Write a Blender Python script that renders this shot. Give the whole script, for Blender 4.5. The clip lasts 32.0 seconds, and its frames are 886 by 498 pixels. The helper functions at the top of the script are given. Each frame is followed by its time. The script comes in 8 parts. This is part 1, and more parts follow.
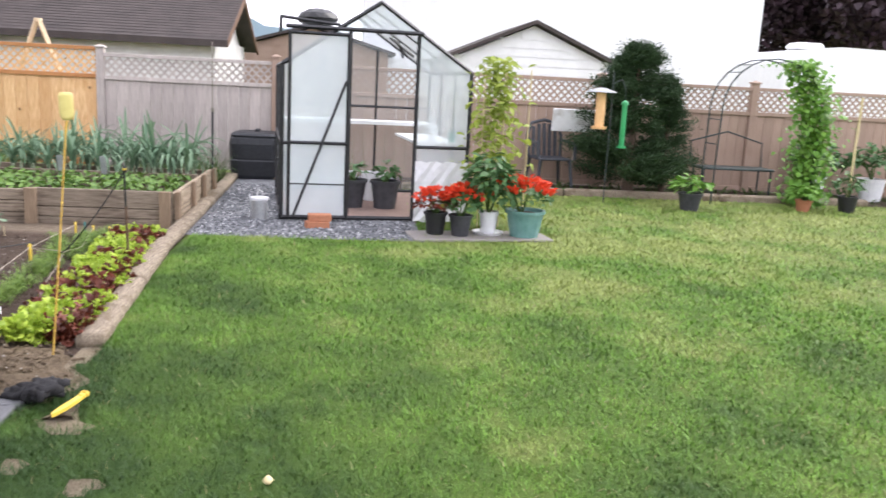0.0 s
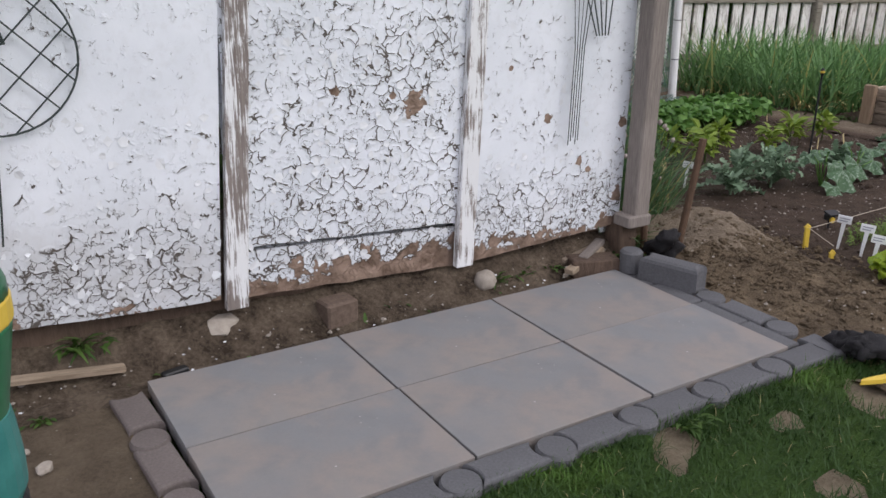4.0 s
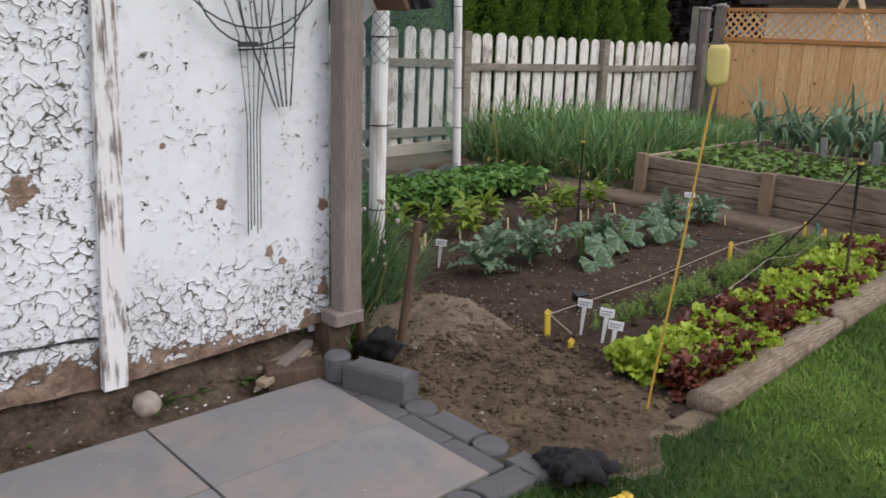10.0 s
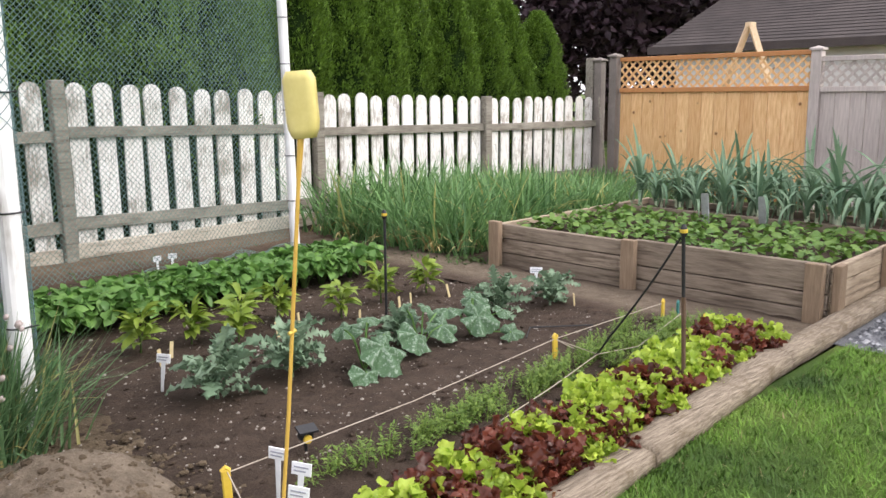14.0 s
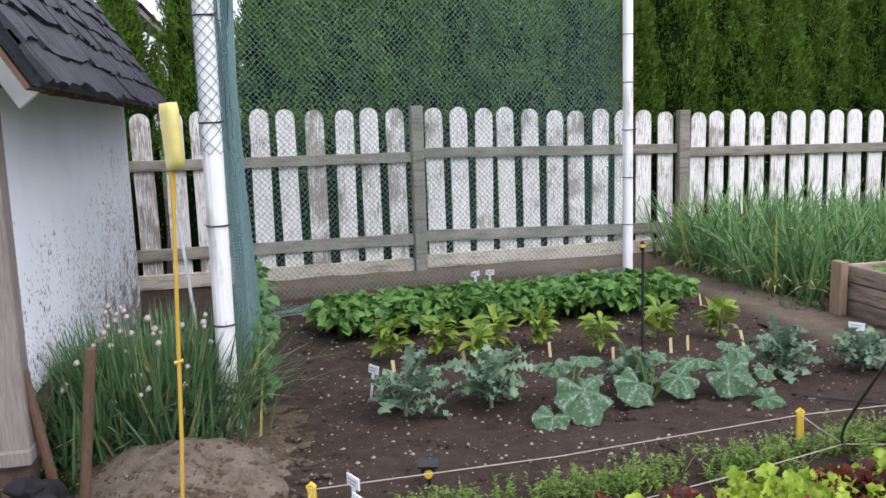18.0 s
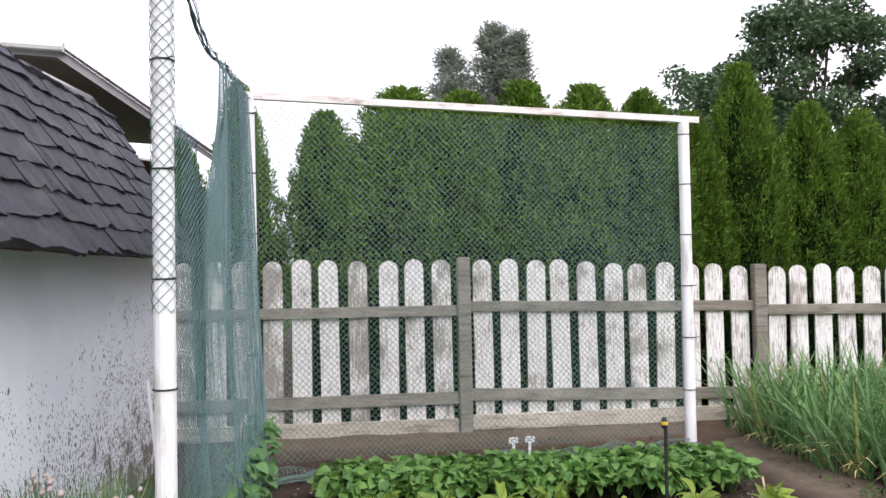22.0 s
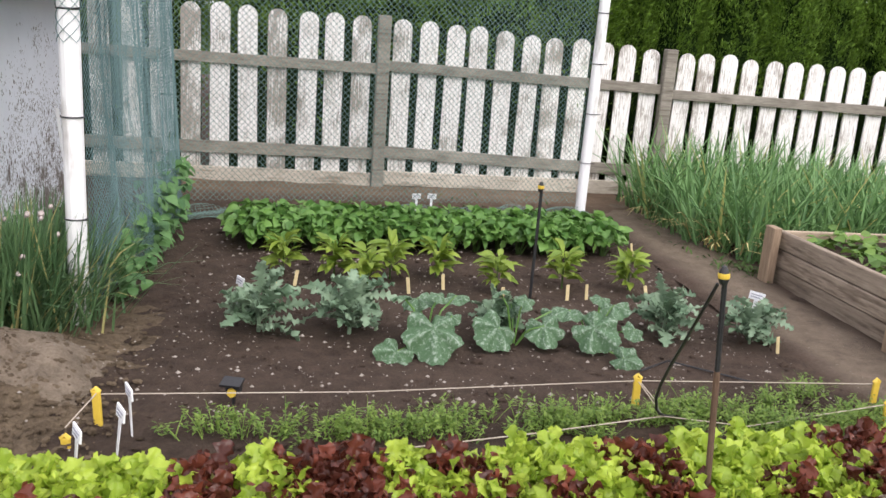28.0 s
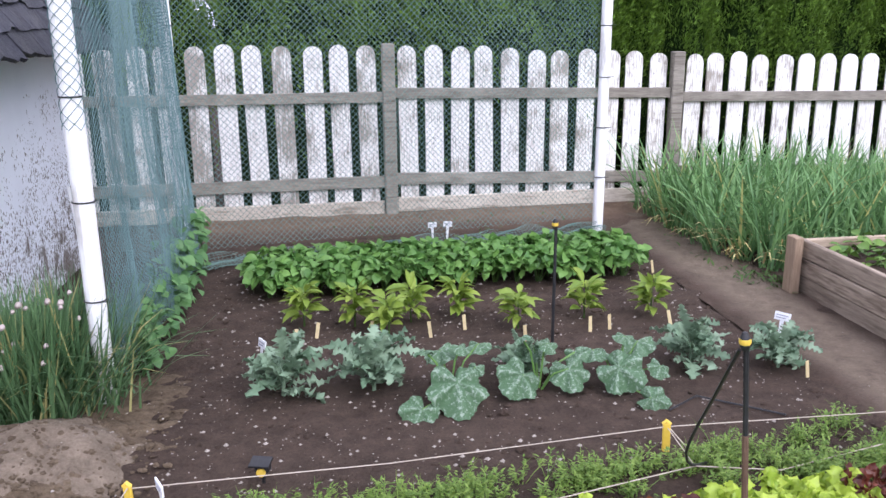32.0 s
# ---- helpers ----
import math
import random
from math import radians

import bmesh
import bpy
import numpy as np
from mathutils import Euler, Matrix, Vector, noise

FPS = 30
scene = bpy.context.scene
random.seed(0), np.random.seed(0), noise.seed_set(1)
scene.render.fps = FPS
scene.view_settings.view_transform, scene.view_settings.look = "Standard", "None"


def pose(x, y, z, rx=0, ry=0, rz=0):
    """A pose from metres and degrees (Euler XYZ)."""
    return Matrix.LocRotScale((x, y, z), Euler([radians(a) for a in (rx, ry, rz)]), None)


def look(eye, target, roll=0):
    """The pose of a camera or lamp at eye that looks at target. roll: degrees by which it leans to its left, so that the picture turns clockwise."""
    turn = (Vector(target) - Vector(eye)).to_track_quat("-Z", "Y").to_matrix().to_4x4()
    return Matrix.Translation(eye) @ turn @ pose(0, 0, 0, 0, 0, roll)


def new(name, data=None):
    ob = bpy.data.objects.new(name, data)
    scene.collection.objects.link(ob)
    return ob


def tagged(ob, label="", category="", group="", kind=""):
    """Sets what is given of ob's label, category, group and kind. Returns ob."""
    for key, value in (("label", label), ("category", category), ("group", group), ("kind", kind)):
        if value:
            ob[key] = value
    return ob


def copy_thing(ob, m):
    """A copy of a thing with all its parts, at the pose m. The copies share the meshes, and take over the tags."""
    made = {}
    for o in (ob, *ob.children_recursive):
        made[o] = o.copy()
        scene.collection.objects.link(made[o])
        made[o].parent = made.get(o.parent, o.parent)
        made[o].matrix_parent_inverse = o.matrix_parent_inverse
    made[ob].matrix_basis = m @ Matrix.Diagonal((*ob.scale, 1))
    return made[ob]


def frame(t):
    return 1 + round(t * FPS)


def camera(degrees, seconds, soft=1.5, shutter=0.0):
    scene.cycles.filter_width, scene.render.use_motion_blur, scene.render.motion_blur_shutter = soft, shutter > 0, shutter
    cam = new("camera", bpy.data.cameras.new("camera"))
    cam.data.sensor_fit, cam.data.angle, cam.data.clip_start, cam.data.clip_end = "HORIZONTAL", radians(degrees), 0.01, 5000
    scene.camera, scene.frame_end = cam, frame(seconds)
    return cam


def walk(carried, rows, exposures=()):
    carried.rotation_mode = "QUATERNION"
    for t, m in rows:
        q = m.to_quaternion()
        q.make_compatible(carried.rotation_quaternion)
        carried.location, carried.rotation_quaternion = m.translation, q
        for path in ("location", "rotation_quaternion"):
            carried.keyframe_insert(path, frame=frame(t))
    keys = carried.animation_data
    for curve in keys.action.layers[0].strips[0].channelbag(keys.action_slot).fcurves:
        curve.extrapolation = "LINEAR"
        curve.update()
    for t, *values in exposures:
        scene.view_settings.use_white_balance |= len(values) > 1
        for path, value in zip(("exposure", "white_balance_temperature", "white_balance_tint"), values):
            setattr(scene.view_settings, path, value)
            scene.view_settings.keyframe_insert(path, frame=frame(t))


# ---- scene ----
cam = camera(56.2, 32.0, shutter=0.2)
PATH = [
    (0, (-1.774, -1.722, 1.258), (0.174, -1.95, 0.867), 3.0),
    (0.5, (-1.704, -1.637, 1.259), (0.249, -1.527, 0.844), 3.2),
    (1, (-1.596, -1.628, 1.251), (0.292, -1.13, 0.821), 2.6),
    (1.5, (-1.457, -1.643, 1.23), (0.276, -0.754, 0.773), 1.6),
    (2, (-1.341, -1.673, 1.194), (0.199, -0.494, 0.704), 0.9),
    (2.5, (-1.273, -1.716, 1.192), (0.121, -0.389, 0.647), 1.1),
    (3, (-1.197, -1.768, 1.2), (0.059, -0.335, 0.592), 1.0),
    (3.5, (-1.092, -1.815, 1.180), (0.004, -0.274, 0.525), 1.4),
    (5.5, (-0.968, -1.934, 1.183), (-0.041, -0.291, 0.519), 0.0),
    (6, (-0.954, -1.933, 1.185), (0.006, -0.31, 0.519), 0.4),
    (6.5, (-0.914, -1.908, 1.183), (0.06, -0.293, 0.52), 0.5),
    (7, (-0.856, -1.867, 1.175), (0.126, -0.251, 0.526), 0.6),
    (7.5, (-0.779, -1.842, 1.172), (0.2, -0.215, 0.544), 0.5),
    (8, (-0.685, -1.85, 1.155), (0.3, -0.214, 0.562), 0.4),
    (8.5, (-0.584, -1.861, 1.164), (0.435, -0.241, 0.582), 0.5),
    (9, (-0.5, -1.827, 1.163), (0.605, -0.262, 0.588), 0.9),
    (9.5, (-0.399, -1.803, 1.164), (0.809, -0.312, 0.6), 1.2),
    (10, (-0.264, -1.782, 1.165), (1.052, -0.368, 0.646), 1.9),
    (10.5, (-0.095, -1.8, 1.16), (1.311, -0.439, 0.75), 2.2),
    (11, (0.078, -1.828, 1.164), (1.57, -0.536, 0.84), 2.7),
    (11.5, (0.279, -1.821, 1.169), (1.853, -0.621, 0.883), 2.9),
    (12, (0.463, -1.773, 1.167), (2.063, -0.602, 0.902), 2.8),
    (12.5, (0.644, -1.752, 1.151), (2.202, -0.523, 0.897), 2.2),
    (13, (0.814, -1.756, 1.114), (2.31, -0.455, 0.848), 1.1),
    (13.5, (0.958, -1.752, 1.107), (2.405, -0.407, 0.794), 0.5),
    (14, (1.116, -1.733, 1.095), (2.507, -0.343, 0.729), -0.5),
    (14.5, (1.271, -1.701, 1.094), (2.575, -0.232, 0.718), 1.1),
    (15, (1.468, -1.721, 1.097), (2.48, -0.031, 0.749), 3.2),
    (15.5, (1.574, -1.778, 1.079), (2.224, 0.08, 0.72), 2.7),
    (17.5, (2.023, -2.037, 1.081), (2.426, -0.109, 0.737), -1.4),
    (18, (2.146, -2.057, 1.091), (2.562, -0.125, 0.788), -1.8),
    (18.5, (2.256, -2.011, 1.083), (2.667, -0.064, 0.878), -2.0),
    (19, (2.37, -1.967, 1.089), (2.74, -0.005, 0.985), -2.0),
    (19.5, (2.539, -1.937, 1.086), (2.825, 0.042, 1.062), -2.0),
    (20, (2.628, -1.849, 1.09), (2.857, 0.138, 1.106), -2.2),
    (20.5, (2.669, -1.836, 1.1), (2.864, 0.154, 1.134), -2.1),
    (21, (2.698, -1.84, 1.108), (2.866, 0.152, 1.155), -1.8),
    (21.5, (2.712, -1.829, 1.12), (2.865, 0.164, 1.173), -1.6),
    (22, (2.71, -1.812, 1.121), (2.861, 0.182, 1.174), -1.2),
    (22.5, (2.707, -1.805, 1.122), (2.865, 0.189, 1.156), -0.9),
    (23, (2.718, -1.81, 1.118), (2.876, 0.183, 1.122), -0.6),
    (23.5, (2.725, -1.812, 1.112), (2.886, 0.181, 1.085), -0.3),
    (24, (2.731, -1.809, 1.111), (2.895, 0.183, 1.051), 0.0),
    (24.5, (2.737, -1.828, 1.108), (2.91, 0.163, 1.015), 0.4),
    (26.5, (2.799, -2.046, 1.156), (3.06, -0.083, 0.882), 2.9),
    (27, (2.82, -2.056, 1.139), (3.096, -0.103, 0.807), 3.4),
    (27.5, (2.829, -2.062, 1.131), (3.123, -0.128, 0.717), 3.9),
    (28, (2.834, -2.064, 1.123), (3.146, -0.153, 0.62), 4.2),
    (28.5, (2.833, -2.061, 1.106), (3.163, -0.178, 0.517), 4.5),
    (29, (2.832, -2.058, 1.107), (3.174, -0.207, 0.431), 4.7),
    (29.5, (2.836, -2.055, 1.141), (3.179, -0.217, 0.431), 5.1),
    (30, (2.846, -2.045, 1.178), (3.181, -0.189, 0.513), 5.3),
    (30.5, (2.858, -2.032, 1.23), (3.17, -0.137, 0.671), 5.0),
    (31, (2.853, -2.025, 1.26), (3.148, -0.106, 0.779), 3.4),
    (31.5, (2.857, -2.019, 1.29), (3.132, -0.095, 0.818), 1.1),
    (32, (2.862, -1.997, 1.34), (3.12, -0.083, 0.818), -0.6),
]
walk(cam, [(t, look(eye, target, roll)) for t, eye, target, roll in PATH],
     [(0, 1.15, 6500, 10.0), (0.6, 1.18, 6485, 10.0), (1.2, 1.08, 6470, 10.0), (1.6, 0.6, 6460, 10.0), (2, 0.35, 6450, 10.0), (2.6, 0.1, 6400, 10.0), (3.5, -0.05, 6450, 10.0), (6, -0.15, 6650, 10.0), (8.5, -0.18, 6650, 10.0), (9, -0.14, 6650, 10.0), (9.5, -0.1, 6683, 10.0), (10.5, 0.05, 6750, 10.0), (11.2, 0.5, 6850, 8.0), (12, 0.75, 6950, 8.0), (13, 0.8, 6900, 8.0), (15, 0.75, 6500, 10.0), (18, 0.5, 6150, 11.0), (20, 0.5, 6050, 13.0), (21, 0.54, 6150, 12.5), (22, 0.58, 6500, 12.0), (23, 0.53, 6520, 11.6), (24.5, 0.55, 6550, 11.0), (27, 0.46, 6680, 10.5), (28, 0.72, 6680, 10.5), (29, 1.0, 6616, 11.0), (30, 1.05, 6600, 11.0), (31, 0.95, 5900, 16.0), (32, 0.9, 5900, 17.0)])

# ---- world and light ----
world = bpy.data.worlds.new("overcast_sky")
scene.world = world
world.use_nodes = True
wn = world.node_tree.nodes
wl = world.node_tree.links
wn.clear()
sky = wn.new("ShaderNodeTexSky")
sky.sky_type = "NISHITA"
sky.sun_disc = False
SUN_UP, SUN_TURN = radians(40), radians(150)
sky.sun_elevation, sky.sun_rotation = SUN_UP, SUN_TURN
sky_dim = wn.new("ShaderNodeMixRGB")
sky_dim.blend_type = "MULTIPLY"
sky_dim.inputs[0].default_value = 1.0
sky_dim.inputs[2].default_value = (0.11, 0.11, 0.11, 1)
wl.new(sky.outputs[0], sky_dim.inputs[1])
wtc = wn.new("ShaderNodeTexCoord")
cloud = wn.new("ShaderNodeTexNoise")
cloud.inputs["Scale"].default_value = 1.6
cloud.inputs["Detail"].default_value = 5
wl.new(wtc.outputs["Generated"], cloud.inputs["Vector"])
cramp = wn.new("ShaderNodeValToRGB")
cramp.color_ramp.elements[0].position, cramp.color_ramp.elements[0].color = 0.3, (0.7, 0.7, 0.7, 1)
cramp.color_ramp.elements[1].position, cramp.color_ramp.elements[1].color = 0.5, (0.97, 0.97, 0.97, 1)
wl.new(cloud.outputs[0], cramp.inputs[0])
wmix = wn.new("ShaderNodeMixRGB")
wmix.inputs[2].default_value = (1.0, 0.98, 1.10, 1)
wl.new(cramp.outputs[0], wmix.inputs[0])
wl.new(sky_dim.outputs[0], wmix.inputs[1])
wbg = wn.new("ShaderNodeBackground")
wbg.inputs["Strength"].default_value = 1.15
wl.new(wmix.outputs[0], wbg.inputs["Color"])
wout = wn.new("ShaderNodeOutputWorld")
wl.new(wbg.outputs[0], wout.inputs[0])

sun_data = bpy.data.lights.new("sun", "SUN")
sun_data.energy, sun_data.angle, sun_data.color = 1.5, radians(35), (1.0, 0.965, 0.93)
sun = new("sun", sun_data)
sun.matrix_world = look((0, 0, 0), (-math.sin(SUN_TURN) * math.cos(SUN_UP), -math.cos(SUN_TURN) * math.cos(SUN_UP), -math.sin(SUN_UP)))
sun.location = (0, -6, 12)

# ---- materials ----


class Nodes:
    """A node material, built step by step."""

    def __init__(self, name, rough=0.8, metal=0.0, spec=0.5):
        self.m = bpy.data.materials.new(name)
        self.m.use_nodes = True
        self.t = self.m.node_tree
        self.n = self.t.nodes
        self.b = self.n["Principled BSDF"]
        self.b.inputs["Roughness"].default_value = rough
        self.b.inputs["Metallic"].default_value = metal
        self.b.inputs["Specular IOR Level"].default_value = spec
        self.c = self.n.new("ShaderNodeTexCoord").outputs["Object"]

    def link(self, a, b):
        self.t.links.new(a, b)

    def scaled(self, s):
        k = self.n.new("ShaderNodeMapping")
        k.inputs["Scale"].default_value = s
        self.link(self.c, k.inputs[0])
        return k.outputs[0]

    def noise(self, scale, detail=4, vec=None, rough=0.6):
        k = self.n.new("ShaderNodeTexNoise")
        k.inputs["Scale"].default_value, k.inputs["Detail"].default_value, k.inputs["Roughness"].default_value = scale, detail, rough
        self.link(vec or self.c, k.inputs["Vector"])
        return k.outputs[0]

    def warped(self, scale, amount):
        k = self.n.new("ShaderNodeTexNoise")
        k.inputs["Scale"].default_value = scale
        self.link(self.c, k.inputs["Vector"])
        a = self.n.new("ShaderNodeVectorMath")
        a.operation = "MULTIPLY_ADD"
        self.link(k.outputs[1], a.inputs[0])
        a.inputs[1].default_value = (amount,) * 3
        self.link(self.c, a.inputs[2])
        return a.outputs[0]

    def edges(self, scale, vec=None):
        k = self.n.new("ShaderNodeTexVoronoi")
        k.feature = "DISTANCE_TO_EDGE"
        k.inputs["Scale"].default_value = scale
        self.link(vec or self.c, k.inputs["Vector"])
        return k.outputs["Distance"]

    def cells(self, scale, vec=None):
        k = self.n.new("ShaderNodeTexVoronoi")
        k.inputs["Scale"].default_value = scale
        self.link(vec or self.c, k.inputs["Vector"])
        return k

    def ramp(self, fac, *stops):
        k = self.n.new("ShaderNodeValToRGB")
        e = k.color_ramp.elements
        while len(e) < len(stops):
            e.new(0.5)
        for i, (p, c) in enumerate(stops):
            e[i].position = p
            e[i].color = (*c, 1) if len(c) == 3 else c
        self.link(fac, k.inputs[0])
        return k.outputs[0]

    def step(self, fac, lo, hi):
        k = self.n.new("ShaderNodeMapRange")
        k.inputs[1].default_value, k.inputs[2].default_value = lo, hi
        self.link(fac, k.inputs[0])
        return k.outputs[0]

    def math(self, op, a, b):
        k = self.n.new("ShaderNodeMath")
        k.operation = op
        for i, v in enumerate((a, b)):
            if isinstance(v, (int, float)):
                k.inputs[i].default_value = v
            else:
                self.link(v, k.inputs[i])
        return k.outputs[0]

    def mix(self, fac, a, b, mode="MIX"):
        k = self.n.new("ShaderNodeMixRGB")
        k.blend_type = mode
        for i, v in enumerate((fac, a, b)):
            if isinstance(v, tuple):
                k.inputs[i].default_value = (*v, 1)
            elif isinstance(v, (int, float)):
                k.inputs[i].default_value = v
            else:
                self.link(v, k.inputs[i])
        return k.outputs[0]

    def random(self):
        return self.n.new("ShaderNodeObjectInfo").outputs["Random"]

    def island(self):
        return self.n.new("ShaderNodeNewGeometry").outputs["Random Per Island"]

    def colour(self, c):
        if isinstance(c, tuple):
            self.b.inputs["Base Color"].default_value = (*c, 1)
        else:
            self.link(c, self.b.inputs["Base Color"])

    def bump(self, h, strength=0.5, distance=0.01):
        k = self.n.new("ShaderNodeBump")
        k.inputs["Strength"].default_value, k.inputs["Distance"].default_value = strength, distance
        self.link(h, k.inputs["Height"])
        self.link(k.outputs[0], self.b.inputs["Normal"])


def grain(name, a, b, scale=30, rough=0.8, bump=0.3, dist=0.004, stretch=(1, 1, 1), vary=0.0, stain=None, spec=0.4, metal=0.0, big=2.5):
    """Two-scale mottled surface."""
    k = Nodes(name, rough, metal, spec)
    v = k.scaled(stretch)
    fine = k.noise(scale, 6, v, 0.7)
    broad = k.noise(big, 3)
    f = k.math("ADD", k.math("MULTIPLY", fine, 0.6), k.math("MULTIPLY", broad, 0.4))
    c = k.ramp(f, (0.34, a), (0.66, b))
    if stain:
        c = k.mix(k.step(k.noise(6, 5, v), 0.52, 0.7), c, stain)
    if vary:
        c = k.mix(k.math("MULTIPLY", k.random(), vary), c, tuple(x * 0.45 for x in a))
    k.colour(c)
    k.bump(fine, bump, dist)
    return k.m


def leaf_mat(name, dark, light, rough=0.55, trans=0.25, tip=None, vein=None, tip_from=0.86):
    k = Nodes(name, rough, 0.0, 0.35)
    crinkle = k.noise(60, 4)
    f = k.math("ADD", k.math("MULTIPLY", k.island(), 0.5), k.math("ADD", k.math("MULTIPLY", k.noise(14, 3), 0.22), k.math("MULTIPLY", crinkle, 0.28)))
    c = k.ramp(f, (0.1, dark), (0.9, light))
    if tip:
        c = k.mix(k.step(k.island(), tip_from, tip_from + 0.04), c, tip)
    if vein:
        sep = k.n.new("ShaderNodeSeparateXYZ")
        k.link(k.c, sep.inputs[0])
        rib = None
        for a_ in (0.0, 1.12, -1.12, 2.15, -2.15):
            dx_, dy_ = -math.cos(a_), -math.sin(a_)
            off_ = k.math("ABSOLUTE", k.math("SUBTRACT", k.math("MULTIPLY", sep.outputs[0], dy_), k.math("MULTIPLY", sep.outputs[1], dx_)), 0.0)
            on = k.math("ADD", k.math("MULTIPLY", sep.outputs[0], dx_), k.math("MULTIPLY", sep.outputs[1], dy_))
            one = k.math("MULTIPLY", k.step(off_, 0.022, 0.0), k.step(on, 0.0, 0.01))
            rib = one if rib is None else k.math("MAXIMUM", rib, one)
        patch = k.step(k.math("ADD", k.noise(75, 6, None, 0.75), k.math("MULTIPLY", rib, 0.045)), 0.53, 0.63)
        c = k.mix(k.math("MULTIPLY", patch, 0.75), c, vein)
        c = k.mix(k.math("MULTIPLY", k.step(rib, 0.94, 0.99), 0.25), c, vein)
    k.colour(c)
    k.bump(crinkle, 0.35, 0.004)
    if trans:
        k.b.inputs["Subsurface Weight"].default_value = 0.0
        tr = k.n.new("ShaderNodeBsdfTranslucent")
        k.link(c, tr.inputs[0])
        mx = k.n.new("ShaderNodeMixShader")
        mx.inputs[0].default_value = trans
        k.link(k.b.outputs[0], mx.inputs[1])
        k.link(tr.outputs[0], mx.inputs[2])
        k.link(mx.outputs[0], k.n["Material Output"].inputs[0])
    return k.m


def crackle(name, big, off, fine_off, low, low_top, spots=(), grime_shade=0.05, low_more=0.10):
    """Old white paint, cracked into curled flakes; bare wood where it fell off."""
    k = Nodes(name, 0.6, 0, 0.35)
    w = k.warped(17.0, 0.085)
    w2 = k.warped(45, 0.03)
    e1 = k.edges(big, w)
    e2 = k.edges(big * 2.2, w2)
    sep = k.n.new("ShaderNodeSeparateXYZ")
    k.link(k.c, sep.inputs[0])
    lowf = k.step(sep.outputs[2], low_top, low_top - 0.25)
    n1 = k.math("ADD", k.math("ADD", k.math("MULTIPLY", k.noise(19, 3), 0.75), k.math("MULTIPLY", k.noise(4, 3), 0.4)), k.math("MULTIPLY", lowf, low_more))
    n2 = k.math("ADD", k.math("ADD", k.math("MULTIPLY", k.noise(23, 3), 0.75), k.math("MULTIPLY", k.noise(6, 3), 0.4)), k.math("MULTIPLY", lowf, low_more * 1.1))
    torn = k.math("MULTIPLY", k.math("SUBTRACT", k.noise(48, 4, None, 0.7), 0.5), 0.62)
    wid1 = k.math("MINIMUM", k.math("MULTIPLY", k.math("ADD", k.math("SUBTRACT", n1, off - 0.02), torn), 0.42), 0.048)
    wid2 = k.math("MINIMUM", k.math("MULTIPLY", k.math("ADD", k.math("SUBTRACT", n2, fine_off - 0.01), torn), 0.42), 0.08)
    deep = k.step(k.math("SUBTRACT", wid1, e1), -0.002, 0.016)
    fine = k.step(k.math("SUBTRACT", wid2, e2), -0.002, 0.025)
    crack = k.math("MAXIMUM", deep, k.math("MULTIPLY", fine, 0.75))
    rag = k.math("ADD", k.math("MULTIPLY", k.noise(16, 5, None, 0.7), 0.20), k.math("MULTIPLY", k.cells(big, w).outputs["Color"], 0.10))
    lost = k.step(k.math("SUBTRACT", k.math("ADD", low, rag), sep.outputs[2]), 0.145, 0.152)
    for sx, sz, r in spots:
        d = k.n.new("ShaderNodeVectorMath")
        d.operation = "DISTANCE"
        c2 = k.n.new("ShaderNodeCombineXYZ")
        k.link(sep.outputs[0], c2.inputs[0])
        k.link(sep.outputs[2], c2.inputs[2])
        k.link(c2.outputs[0], d.inputs[0])
        d.inputs[1].default_value = (sx, 0, sz)
        hole = k.step(k.math("ADD", d.outputs[1] if len(d.outputs) > 1 else d.outputs[0], k.math("MULTIPLY", k.math("SUBTRACT", k.noise(28, 3), 0.5), r * 3.2)), r, r * 0.93)
        lost = k.math("MAXIMUM", lost, hole)
    paint = k.mix(k.step(k.noise(3, 5), 0.35, 0.75), (0.82, 0.85, 0.905), (0.68, 0.715, 0.765))
    # greys the low paint: grime, with the shade there put into the colour
    paint = k.mix(k.math("MULTIPLY", lowf, grime_shade), paint, (0.42, 0.42, 0.43))
    paint = k.mix(k.math("MULTIPLY", k.step(k.noise(38, 4), 0.5, 0.75), 0.22), paint, (0.55, 0.55, 0.55))
    paint = k.mix(k.math("MULTIPLY", lowf, k.math("MULTIPLY", k.step(k.noise(10, 4), 0.5, 0.7), 0.35)), paint, (0.40, 0.37, 0.33))
    under = k.mix(k.step(k.noise(18, 5), 0.35, 0.65), (0.13, 0.085, 0.06), (0.34, 0.245, 0.19))
    gap = k.mix(k.noise(22, 3), (0.030, 0.027, 0.026), (0.19, 0.165, 0.145))
    c = k.mix(crack, paint, gap)
    c = k.mix(lost, c, under)
    k.colour(c)
    curl = k.math("MULTIPLY", k.step(e1, 0.22, 0.03), k.step(wid1, -0.02, 0.08))
    h = k.math("SUBTRACT", k.math("ADD", curl, k.math("MULTIPLY", k.noise(60, 4), 0.15)), k.math("ADD", k.math("MULTIPLY", crack, 0.7), k.math("MULTIPLY", lost, 1.0)))
    k.bump(h, 0.9, 0.0045)
    return k.m


